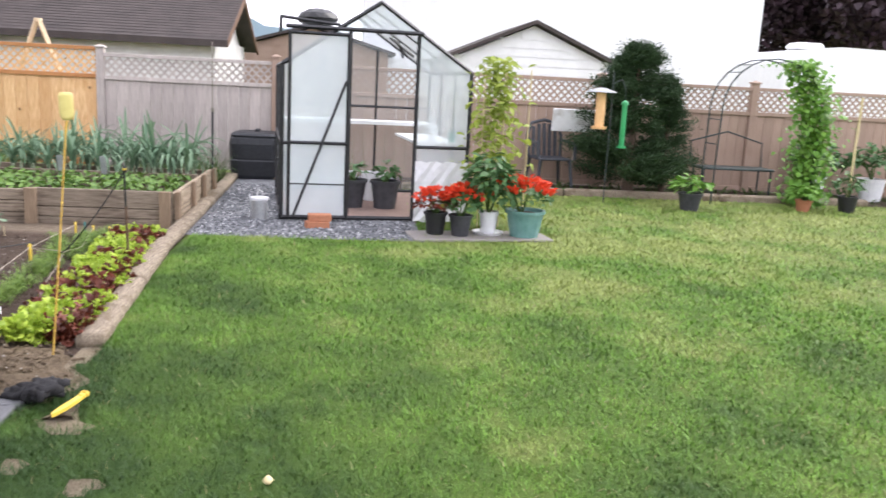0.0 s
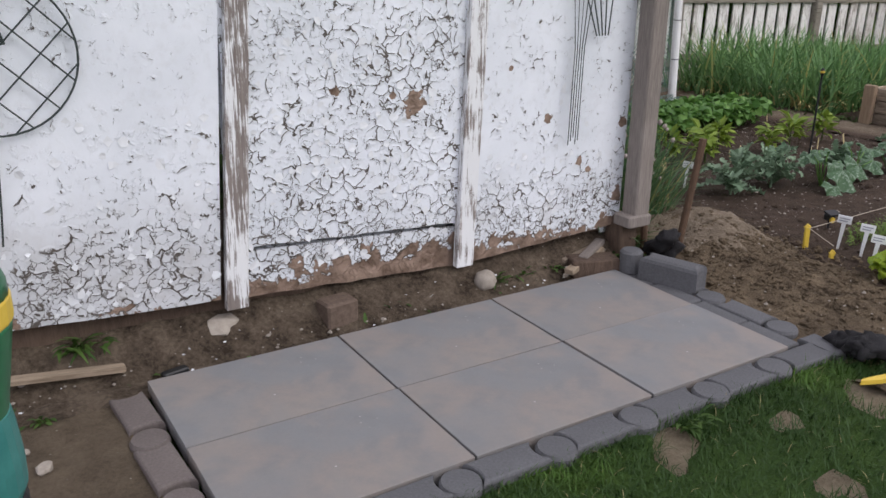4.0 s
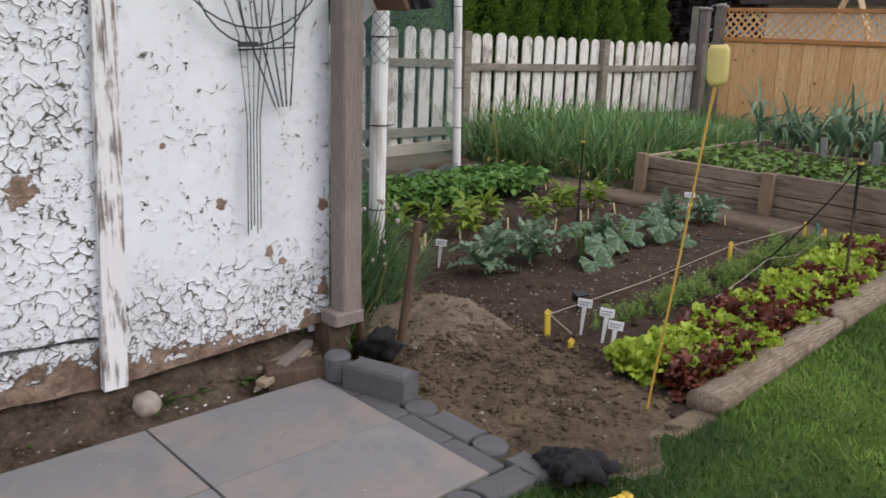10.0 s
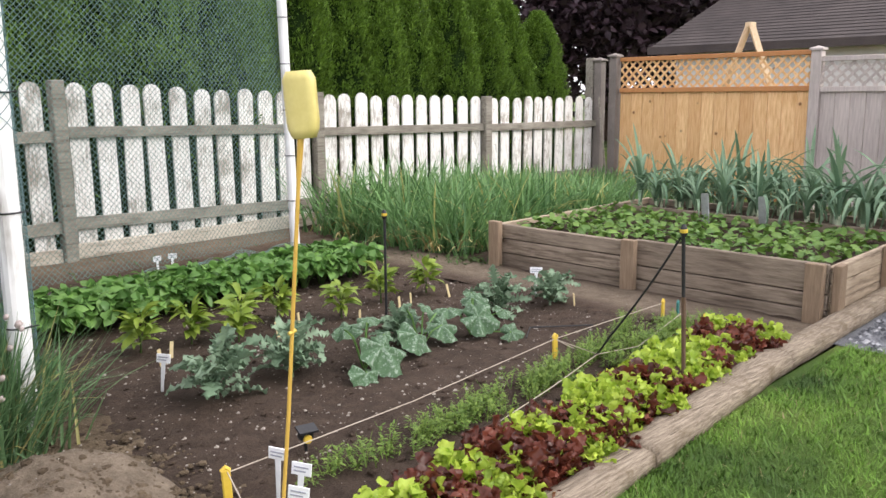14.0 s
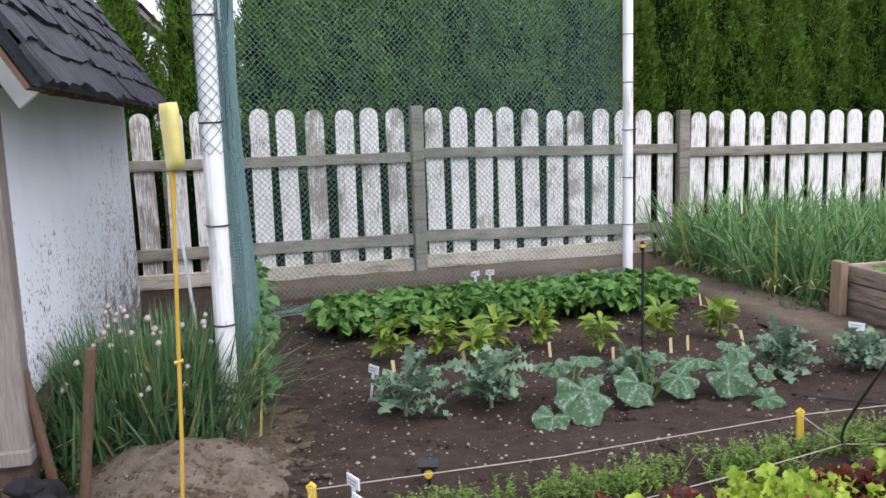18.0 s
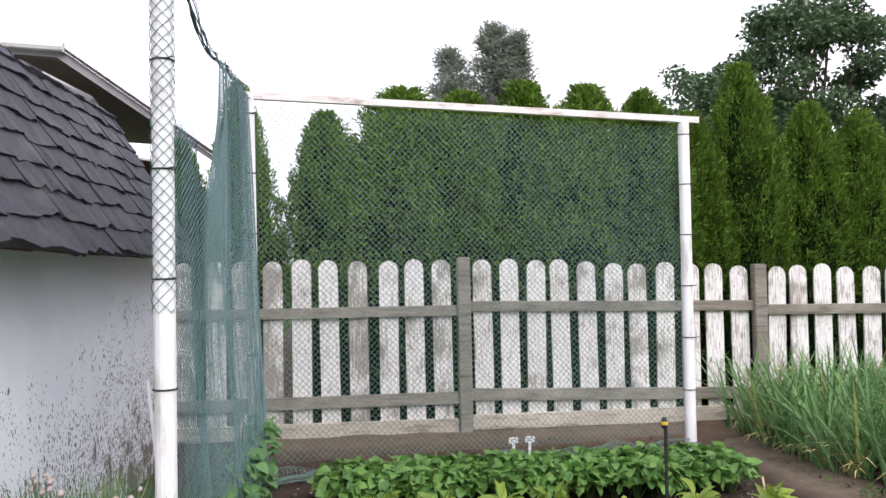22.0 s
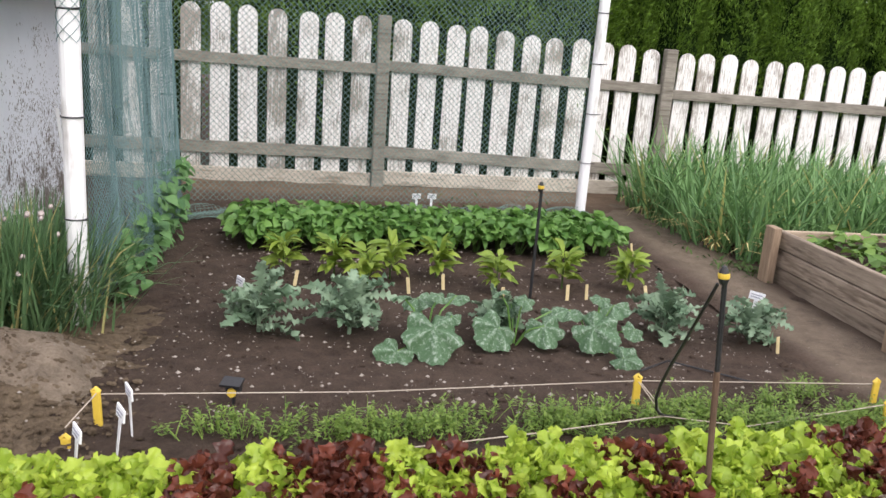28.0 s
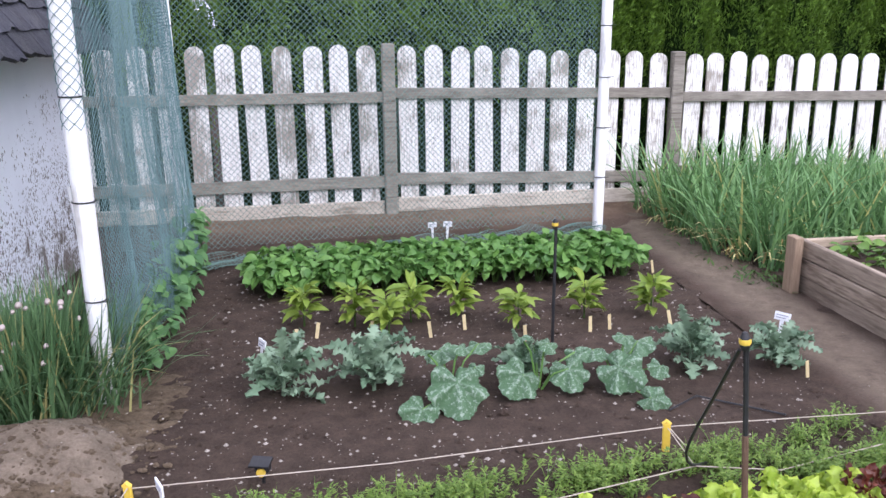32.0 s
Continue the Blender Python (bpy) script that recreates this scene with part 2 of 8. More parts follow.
def old_batten(name, cut):
    """Bare grey wood showing in long streaks through worn white paint."""
    k = Nodes(name, 0.75, 0, 0.3)
    v = k.scaled((42, 42, 2.0))
    s = k.math("ADD", k.math("MULTIPLY", k.noise(2.4, 6, v, 0.75), 0.7), k.math("MULTIPLY", k.noise(9, 4), 0.35))
    wood = k.mix(k.noise(2.0, 4, v), (0.11, 0.092, 0.085), (0.36, 0.31, 0.285))
    white = k.mix(k.noise(4, 4), (0.86, 0.87, 0.89), (0.72, 0.73, 0.74))
    k.colour(k.mix(k.step(s, cut, cut + 0.05), white, wood))
    k.bump(s, 0.7, 0.004)
    return k.m


def mould_wall():
    """White render with dark mould specks that thicken towards the ground."""
    k = Nodes("mouldy_white_render", 0.8, 0, 0.3)
    sep = k.n.new("ShaderNodeSeparateXYZ")
    k.link(k.c, sep.inputs[0])
    base = k.mix(k.step(k.noise(2.2, 5), 0.35, 0.7), (0.87, 0.90, 0.95), (0.79, 0.82, 0.87))
    v = k.scaled((1, 1, 0.55))
    lowf = k.math("ADD", k.step(sep.outputs[2], 1.15, 0.0), k.math("MULTIPLY", k.step(sep.outputs[1], 1.4, 3.2), 0.25))
    crowd = k.math("ADD", k.math("MULTIPLY", lowf, 0.62), k.math("MULTIPLY", k.math("SUBTRACT", k.noise(4, 4), 0.5), 0.9))
    c = base
    for scale, far_, tone in ((38, 0.30, (0.10, 0.09, 0.075)), (64, 0.34, (0.15, 0.13, 0.105)), (110, 0.36, (0.20, 0.175, 0.145))):
        spot = k.cells(scale, v)
        dot = k.step(k.math("ADD", spot.outputs["Distance"], k.math("MULTIPLY", k.math("SUBTRACT", k.noise(scale * 1.3, 3), 0.5), 0.5)), far_, far_ - 0.10)
        c = k.mix(k.math("MULTIPLY", dot, k.step(k.math("ADD", crowd, k.math("MULTIPLY", spot.outputs["Color"], 0.5)), 0.655, 0.69)), c, tone)
    c = k.mix(k.math("MULTIPLY", k.step(k.math("ADD", k.noise(9, 6, None, 0.75), k.math("MULTIPLY", lowf, 0.42)), 0.90, 1.0), 0.85), c, (0.13, 0.10, 0.072))
    k.colour(c)
    k.bump(k.noise(25, 4), 0.25, 0.006)
    return k.m


M = {}
M["paint_cracked"] = crackle("cracked_white_paint", 22, 0.545, 0.605, 0.180, 0.46, ((0.378, 0.70, 0.038), (0.092, 0.765, 0.014), (-0.065, 1.19, 0.055), (0.30, 0.735, 0.011)))
M["paint_lined"] = crackle("lined_white_paint", 19, 0.675, 0.68, 0.150, 0.50, ((0.963, 0.602, 0.018), (1.34, 0.25, 0.03), (1.35, 0.55, 0.02), (1.13, 0.42, 0.014), (1.18, 0.38, 0.012), (0.78, 0.80, 0.009)), low_more=0.17)
M["paint_smooth"] = crackle("worn_white_paint", 16, 0.675, 0.68, 0.130, 0.55, ((-0.94, 0.2, 0.04),), grime_shade=0.5, low_more=0.15)
M["paint_side"] = mould_wall()
M["batten"] = old_batten("worn_painted_batten", 0.497)
M["batten_white"] = old_batten("flaking_painted_batten", 0.53)
M["post_grey"] = grain("weathered_grey_timber", (0.145, 0.122, 0.108), (0.32, 0.28, 0.255), 26, 0.85, 0.5, 0.004, (7, 7, 0.5), 0.2)


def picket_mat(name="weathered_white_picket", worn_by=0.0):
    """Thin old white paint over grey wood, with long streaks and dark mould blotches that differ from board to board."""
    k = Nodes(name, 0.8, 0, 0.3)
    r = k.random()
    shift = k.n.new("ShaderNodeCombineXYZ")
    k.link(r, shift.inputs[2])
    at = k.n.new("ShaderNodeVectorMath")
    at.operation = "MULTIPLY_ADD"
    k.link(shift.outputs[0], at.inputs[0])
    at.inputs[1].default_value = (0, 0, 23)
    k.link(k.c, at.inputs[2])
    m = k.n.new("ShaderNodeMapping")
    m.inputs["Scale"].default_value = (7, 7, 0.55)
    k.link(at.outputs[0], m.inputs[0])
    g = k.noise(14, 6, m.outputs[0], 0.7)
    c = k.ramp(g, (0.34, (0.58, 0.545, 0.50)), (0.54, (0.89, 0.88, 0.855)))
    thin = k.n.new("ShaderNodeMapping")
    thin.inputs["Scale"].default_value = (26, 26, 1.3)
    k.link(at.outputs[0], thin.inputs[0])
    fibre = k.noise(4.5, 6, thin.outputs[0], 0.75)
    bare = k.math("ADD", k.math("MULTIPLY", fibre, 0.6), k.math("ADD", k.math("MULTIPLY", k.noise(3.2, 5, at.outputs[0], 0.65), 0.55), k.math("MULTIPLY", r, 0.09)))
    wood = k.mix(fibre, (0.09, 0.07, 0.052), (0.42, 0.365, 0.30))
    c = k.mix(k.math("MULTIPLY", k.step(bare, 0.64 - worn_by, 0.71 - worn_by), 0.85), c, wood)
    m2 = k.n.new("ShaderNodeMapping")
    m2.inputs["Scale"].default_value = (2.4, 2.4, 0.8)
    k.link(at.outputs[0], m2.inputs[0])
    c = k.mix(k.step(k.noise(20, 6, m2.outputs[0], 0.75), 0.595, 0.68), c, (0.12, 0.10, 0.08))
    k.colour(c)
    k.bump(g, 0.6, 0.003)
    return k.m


M["picket"] = picket_mat()
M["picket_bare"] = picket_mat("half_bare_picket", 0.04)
M["rail"] = grain("mossy_grey_rail", (0.15, 0.13, 0.105), (0.46, 0.425, 0.36), 24, 0.88, 0.5, 0.004, (0.6, 7, 7), 0.25, stain=(0.12, 0.10, 0.08))
M["kick"] = grain("pale_kick_board", (0.38, 0.32, 0.25), (0.78, 0.72, 0.62), 26, 0.9, 0.5, 0.004, (0.7, 5, 5), 0.1, stain=(0.22, 0.17, 0.12))


def cedar_mat():
    """Fresh cedar board with knots and long grain."""
    k = Nodes("new_cedar_board", 0.65, 0, 0.35)
    at = k.n.new("ShaderNodeVectorMath")
    at.operation = "MULTIPLY_ADD"
    shift = k.n.new("ShaderNodeCombineXYZ")
    k.link(k.random(), shift.inputs[2])
    k.link(shift.outputs[0], at.inputs[0])
    at.inputs[1].default_value = (0, 0, 17)
    k.link(k.c, at.inputs[2])
    m = k.n.new("ShaderNodeMapping")
    m.inputs["Scale"].default_value = (6, 6, 0.5)
    k.link(at.outputs[0], m.inputs[0])
    g = k.noise(14, 6, m.outputs[0], 0.65)
    c = k.ramp(g, (0.34, (0.68, 0.38, 0.16)), (0.66, (0.97, 0.69, 0.38)))
    v = k.cells(5.5, at.outputs[0])
    c = k.mix(k.math("MULTIPLY", k.math("SUBTRACT", 1.0, k.step(v.outputs["Distance"], 0.05, 0.12)), k.step(v.outputs["Color"], 0.55, 0.6)), c, (0.16, 0.07, 0.03))
    c = k.mix(k.math("MULTIPLY", k.random(), 0.45), c, (0.50, 0.245, 0.09))
    k.colour(c)
    k.bump(g, 0.25, 0.002)
    return k.m


M["cedar"] = cedar_mat()
M["cedar_trim"] = grain("cedar_trim", (0.42, 0.17, 0.06), (0.6, 0.29, 0.11), 20, 0.65, 0.25, 0.002, (5, 0.6, 5), 0.2)
M["grey_board"] = grain("grey_fence_board", (0.36, 0.315, 0.29), (0.66, 0.585, 0.545), 14, 0.85, 0.35, 0.003, (6, 6, 0.4), 0.3)
M["tan_board"] = grain("tan_fence_board", (0.31, 0.21, 0.16), (0.45, 0.33, 0.26), 14, 0.85, 0.3, 0.003, (6, 6, 0.4), 0.25)
M["slab_plain"] = grain("concrete_strip", (0.215, 0.196, 0.183), (0.315, 0.29, 0.272), 70, 0.85, 0.3, 0.002, vary=0.10, stain=(0.285, 0.24, 0.21), big=2.6)


def slab_mat():
    """Cast concrete with pinkish and bluish blotches, water marks and pale specks."""
    k = Nodes("concrete_slab", 0.82, 0, 0.35)
    fine = k.noise(110, 5, None, 0.7)
    c = k.mix(k.step(k.noise(2.3, 4), 0.40, 0.62), (0.226, 0.232, 0.242), (0.285, 0.256, 0.237))
    c = k.mix(k.math("MULTIPLY", k.step(k.noise(7, 6), 0.45, 0.64), 0.6), c, (0.198, 0.198, 0.208))
    c = k.mix(k.math("MULTIPLY", k.step(k.noise(4.2, 4, k.scaled((1.2, 1.2, 1))), 0.50, 0.66), 0.45), c, (0.335, 0.275, 0.24))
    c = k.mix(k.math("MULTIPLY", fine, 0.4), c, (0.175, 0.17, 0.168))
    spot = k.cells(34)
    c = k.mix(k.math("MULTIPLY", k.math("SUBTRACT", 1.0, k.step(spot.outputs["Distance"], 0.06, 0.16)), k.step(spot.outputs["Color"], 0.84, 0.87)), c, (0.5, 0.48, 0.46))
    c = k.mix(k.math("MULTIPLY", k.random(), 0.14), c, (0.16, 0.14, 0.13))
    k.colour(c)
    k.bump(fine, 0.3, 0.002)
    return k.m


M["slab"] = slab_mat()
M["paver"] = grain("charcoal_paver", (0.085, 0.085, 0.092), (0.155, 0.155, 0.165), 120, 0.9, 0.5, 0.003, vary=0.2)
M["paver_brown"] = grain("brownish_paver", (0.12, 0.10, 0.095), (0.2, 0.17, 0.16), 120, 0.9, 0.5, 0.003, vary=0.2)
M["brick"] = grain("dusty_brick", (0.085, 0.06, 0.046), (0.185, 0.135, 0.105), 60, 0.9, 0.5, 0.004)
M["stone"] = grain("pale_stone", (0.27, 0.235, 0.2), (0.45, 0.40, 0.345), 40, 0.85, 0.4, 0.004, vary=0.3)


def log_mat():
    """Old peeled log: long grey and tan fibres, open drying checks and dirt."""
    k = Nodes("weathered_log", 0.85, 0, 0.3)
    fibre = k.noise(9, 7, k.scaled((1.1, 14, 14)), 0.75)
    c = k.ramp(fibre, (0.36, (0.13, 0.103, 0.076)), (0.5, (0.25, 0.20, 0.148)), (0.66, (0.40, 0.335, 0.255)))
    check = k.step(k.noise(6, 5, k.scaled((0.7, 20, 20)), 0.7), 0.635, 0.665)
    c = k.mix(k.math("MULTIPLY", check, 0.9), c, (0.045, 0.032, 0.022))
    c = k.mix(k.math("MULTIPLY", k.step(k.noise(7, 6, None, 0.7), 0.50, 0.62), 0.7), c, (0.12, 0.085, 0.05))
    k.colour(c)
    k.bump(k.math("SUBTRACT", fibre, k.math("MULTIPLY", check, 0.8)), 0.9, 0.006)
    return k.m


M["log"] = log_mat()
M["bed_board"] = grain("raised_bed_plank", (0.165, 0.125, 0.092), (0.44, 0.36, 0.275), 16, 0.85, 0.6, 0.006, (5, 0.5, 5), 0.4, stain=(0.10, 0.072, 0.05))
M["bed_board_side"] = grain("raised_bed_side_plank", (0.24, 0.18, 0.125), (0.52, 0.42, 0.31), 16, 0.85, 0.5, 0.005, (0.5, 5, 5), 0.35, stain=(0.15, 0.11, 0.075))
M["bed_post"] = grain("raised_bed_post", (0.19, 0.13, 0.085), (0.38, 0.28, 0.19), 16, 0.85, 0.45, 0.004, (5, 5, 0.5), 0.3)
M["pipe_white"] = grain("white_painted_post", (0.78, 0.78, 0.78), (0.88, 0.88, 0.88), 12, 0.5, 0.15, 0.001, (2, 2, 0.5), stain=(0.45, 0.43, 0.40))
M["bar_white"] = grain("flaked_white_bar", (0.62, 0.57, 0.53), (0.88, 0.87, 0.85), 14, 0.65, 0.3, 0.002, (0.5, 3, 3), stain=(0.38, 0.28, 0.22))
M["black"] = grain("black_plastic", (0.012, 0.012, 0.013), (0.03, 0.03, 0.032), 60, 0.45, 0.1, 0.001)
M["cloth"] = grain("black_glove_cloth", (0.008, 0.008, 0.009), (0.026, 0.024, 0.027), 90, 0.9, 0.6, 0.003)
M["wire"] = grain("dark_green_wire", (0.02, 0.03, 0.03), (0.045, 0.06, 0.058), 60, 0.5, 0.1, 0.001)
M["net"] = grain("green_netting_cord", (0.070, 0.145, 0.145), (0.135, 0.22, 0.22), 40, 0.6, 0.1, 0.001)
M["yellow"] = grain("yellow_plastic", (0.62, 0.42, 0.045), (0.75, 0.55, 0.09), 30, 0.45, 0.1, 0.001)
M["swatter"] = grain("pale_yellow_plastic", (0.62, 0.52, 0.17), (0.74, 0.64, 0.25), 30, 0.4, 0.1, 0.001)
M["cane"] = grain("yellow_cane", (0.5, 0.30, 0.05), (0.66, 0.43, 0.09), 20, 0.55, 0.2, 0.001, (4, 4, 0.5))
M["string"] = grain("pale_string", (0.36, 0.30, 0.24), (0.56, 0.49, 0.41), 200, 0.9, 0.3, 0.001)
M["tag"] = grain("white_label_plastic", (0.76, 0.77, 0.78), (0.86, 0.87, 0.88), 20, 0.4, 0.05, 0.001)
M["ink"] = grain("grey_ink", (0.3, 0.31, 0.36), (0.42, 0.43, 0.48), 50, 0.7, 0.0, 0.001)
M["tag_wood"] = grain("wooden_plant_stick", (0.5, 0.4, 0.2), (0.7, 0.6, 0.36), 40, 0.7, 0.1, 0.001)
M["rust"] = grain("rusty_stake", (0.07, 0.042, 0.027), (0.16, 0.098, 0.062), 50, 0.85, 0.4, 0.002, (3, 3, 0.6))
M["shingle"] = grain("slate_grey_shingle", (0.014, 0.014, 0.020), (0.058, 0.058, 0.078), 38, 0.6, 1.0, 0.010, (1, 1, 1), 0.4, stain=(0.085, 0.080, 0.085))
M["soffit"] = grain("brown_soffit_board", (0.10, 0.055, 0.035), (0.2, 0.12, 0.08), 22, 0.8, 0.3, 0.003, (1, 6, 1))
M["soffit_grey"] = grain("grey_soffit_boards", (0.24, 0.235, 0.235), (0.34, 0.335, 0.335), 8, 0.8, 0.2, 0.003, (1, 5, 1))
M["white_trim"] = grain("white_trim_paint", (0.66, 0.66, 0.66), (0.8, 0.8, 0.8), 16, 0.6, 0.2, 0.002, stain=(0.52, 0.5, 0.48))
M["asphalt_roof"] = grain("brown_asphalt_roof", (0.040, 0.033, 0.032), (0.092, 0.075, 0.070), 60, 0.9, 0.5, 0.006, (0.5, 1, 3))
M["siding"] = grain("pale_siding", (0.62, 0.60, 0.58), (0.74, 0.73, 0.71), 5, 0.6, 0.1, 0.002)
M["house_white"] = grain("white_house_wall", (0.74, 0.74, 0.75), (0.84, 0.84, 0.85), 4, 0.7, 0.1, 0.002)
M["alu_dark"] = grain("dark_aluminium", (0.018, 0.018, 0.02), (0.04, 0.04, 0.045), 30, 0.4, 0.05, 0.001, metal=0.3)
M["grey_metal"] = grain("galvanised_metal", (0.3, 0.31, 0.32), (0.48, 0.49, 0.5), 30, 0.45, 0.1, 0.001, metal=0.6)
M["terra"] = grain("terracotta", (0.33, 0.13, 0.07), (0.46, 0.2, 0.11), 40, 0.8, 0.2, 0.002)
M["floor_red"] = grain("dull_red_floor", (0.19, 0.125, 0.105), (0.30, 0.205, 0.175), 30, 0.85, 0.3, 0.002)
M["glaze"] = grain("green_glaze", (0.10, 0.22, 0.21), (0.2, 0.36, 0.34), 12, 0.2, 0.05, 0.001)
M["white_pot"] = grain("white_pot_plastic", (0.66, 0.66, 0.68), (0.8, 0.8, 0.82), 20, 0.4, 0.05, 0.001)
M["grey_pot"] = grain("dark_grey_pot", (0.03, 0.03, 0.035), (0.07, 0.07, 0.08), 20, 0.5, 0.1, 0.001)
M["pine"] = grain("pale_pine", (0.55, 0.40, 0.24), (0.75, 0.6, 0.42), 18, 0.7, 0.2, 0.002, (5, 5, 0.5))
M["net_dark"] = grain("dark_green_net_cord", (0.085, 0.165, 0.145), (0.185, 0.29, 0.26), 40, 0.6, 0.1, 0.001)
M["chair"] = grain("slate_chair_plastic", (0.024, 0.027, 0.034), (0.055, 0.06, 0.072), 20, 0.45, 0.05, 0.001)
M["bark"] = grain("brown_bark", (0.06, 0.04, 0.03), (0.16, 0.11, 0.08), 25, 0.9, 0.8, 0.01, (3, 3, 0.6))
# blue-grey colour carries the distance haze of the hills
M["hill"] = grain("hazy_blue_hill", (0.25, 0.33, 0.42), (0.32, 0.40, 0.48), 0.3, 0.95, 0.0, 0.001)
M["green_tank"] = grain("green_tank_plastic", (0.012, 0.11, 0.045), (0.03, 0.17, 0.075), 20, 0.35, 0.05, 0.001)
M["teal_tank"] = grain("teal_tank_base", (0.03, 0.16, 0.15), (0.06, 0.23, 0.21), 20, 0.4, 0.05, 0.001)
M["cardboard"] = grain("weathered_bucket", (0.4, 0.4, 0.4), (0.62, 0.62, 0.62), 20, 0.6, 0.1, 0.001)
M["bin_black"] = grain("black_bin_plastic", (0.012, 0.013, 0.016), (0.03, 0.032, 0.038), 30, 0.5, 0.1, 0.002)
M["red_plastic"] = grain("red_plastic", (0.45, 0.03, 0.02), (0.6, 0.06, 0.04), 20, 0.4, 0.05, 0.001)
M["green_plastic"] = grain("green_plastic", (0.02, 0.25, 0.08), (0.05, 0.36, 0.13), 20, 0.35, 0.05, 0.001)


def soil_mat(name, a, b, speck, scale=28, lo=0.36, hi=0.64, fade=None):
    """Loose earth with grit; fade lets it pass raggedly into the dark garden soil away from one line."""
    k = Nodes(name, 0.95, 0, 0.2)
    fine = k.noise(scale * 3, 8, None, 0.75)
    mid = k.noise(scale * 0.5, 5)
    broad = k.noise(1.3, 3)
    f = k.math("ADD", k.math("MULTIPLY", fine, 0.4), k.math("ADD", k.math("MULTIPLY", mid, 0.35), k.math("MULTIPLY", broad, 0.25)))
    c = k.ramp(f, (lo, a), (hi, b))
    if fade:
        axis, mid_, inner, outer = fade
        sep = k.n.new("ShaderNodeSeparateXYZ")
        k.link(k.c, sep.inputs[0])
        off_ = k.math("ABSOLUTE", k.math("SUBTRACT", sep.outputs["xyz".index(axis)], mid_), 0.0)
        off_ = k.math("ADD", off_, k.math("MULTIPLY", k.math("SUBTRACT", k.noise(7, 6, None, 0.7), 0.5), 1.6 * (outer - inner)))
        c = k.mix(k.step(off_, inner, outer), c, k.ramp(f, (lo, (0.042, 0.029, 0.0215)), (hi, (0.128, 0.090, 0.067))))
    v = k.cells(75)
    c = k.mix(k.math("MULTIPLY", k.math("SUBTRACT", 1.0, k.step(v.outputs["Distance"], 0.16, 0.22)), k.step(v.outputs["Color"], 0.86, 0.9)), c, speck)
    k.colour(c)
    k.bump(k.math("ADD", fine, mid), 1.0, 0.018)
    return k.m


M["dry"] = soil_mat("dry_pale_earth", (0.115, 0.078, 0.054), (0.285, 0.20, 0.138), (0.45, 0.41, 0.35), fade=("y", 4.05, 0.22, 0.62))
M["soil"] = soil_mat("dark_garden_soil", (0.036, 0.025, 0.0185), (0.113, 0.080, 0.060), (0.42, 0.39, 0.35))
M["path"] = soil_mat("trodden_earth", (0.105, 0.080, 0.058), (0.275, 0.218, 0.162), (0.45, 0.41, 0.35), fade=("x", 5.02, 0.12, 0.26))
M["dirt"] = soil_mat("sandy_dirt", (0.062, 0.045, 0.030), (0.245, 0.185, 0.122), (0.42, 0.37, 0.30), 22)
M["strip"] = soil_mat("dry_dirt_by_wall", (0.042, 0.030, 0.021), (0.195, 0.152, 0.112), (0.5, 0.46, 0.4), 22, 0.42, 0.60)
M["corner"] = soil_mat("trodden_sandy_dirt", (0.085, 0.064, 0.044), (0.22, 0.172, 0.122), (0.4, 0.36, 0.3))
M["bare"] = soil_mat("worn_sandy_earth", (0.15, 0.118, 0.080), (0.34, 0.28, 0.20), (0.45, 0.41, 0.35))
M["sand"] = soil_mat("dry_sand", (0.115, 0.088, 0.063), (0.37, 0.30, 0.225), (0.5, 0.45, 0.38), 24)
M["gravel"] = soil_mat("grey_gravel", (0.07, 0.073, 0.08), (0.27, 0.275, 0.29), (0.6, 0.6, 0.6), 18)


def lawn_tone(k):
    """Patchy dryness of the lawn, with brighter light farther out put into the tone."""
    sep = k.n.new("ShaderNodeSeparateXYZ")
    k.link(k.c, sep.inputs[0])
    far = k.math("ADD", k.step(sep.outputs[1], -0.8, -3.6), k.step(sep.outputs[0], 1.6, 4.8))
    # by the patio, lush growth and its shade both darken the tone
    lush_shade = k.math("MULTIPLY", k.math("MULTIPLY", k.step(sep.outputs[1], -1.4, -0.7), k.step(sep.outputs[0], 2.1, 1.4)), 0.13)
    return k.math("SUBTRACT", k.math("ADD", k.math("SUBTRACT", k.noise(1.1, 6, None, 0.65), 0.10), k.math("MULTIPLY", far, 0.13)), lush_shade)


def lawn_mat():
    k = Nodes("mown_lawn", 0.85, 0, 0.2)
    f = lawn_tone(k)
    c = k.ramp(f, (0.3, (0.036, 0.078, 0.014)), (0.52, (0.105, 0.175, 0.026)), (0.70, (0.26, 0.29, 0.085)))
    c = k.mix(k.math("MULTIPLY", k.noise(180, 3), 0.8), c, (0.03, 0.055, 0.01))
    k.colour(c)
    k.bump(k.noise(160, 3), 0.8, 0.02)
    return k.m


M["lawn"] = lawn_mat()


def blade_mat():
    k = Nodes("grass_blade", 0.6, 0, 0.3)
    f = lawn_tone(k)
    c = k.ramp(f, (0.32, (0.026, 0.062, 0.010)), (0.54, (0.155, 0.305, 0.034)), (0.72, (0.35, 0.42, 0.115)))
    c = k.mix(k.math("MULTIPLY", k.island(), 0.5), c, (0.022, 0.055, 0.010))
    c = k.mix(k.step(k.island(), 0.975, 0.985), c, (0.24, 0.22, 0.10))
    k.colour(c)
    return k.m


M["blade"] = blade_mat()


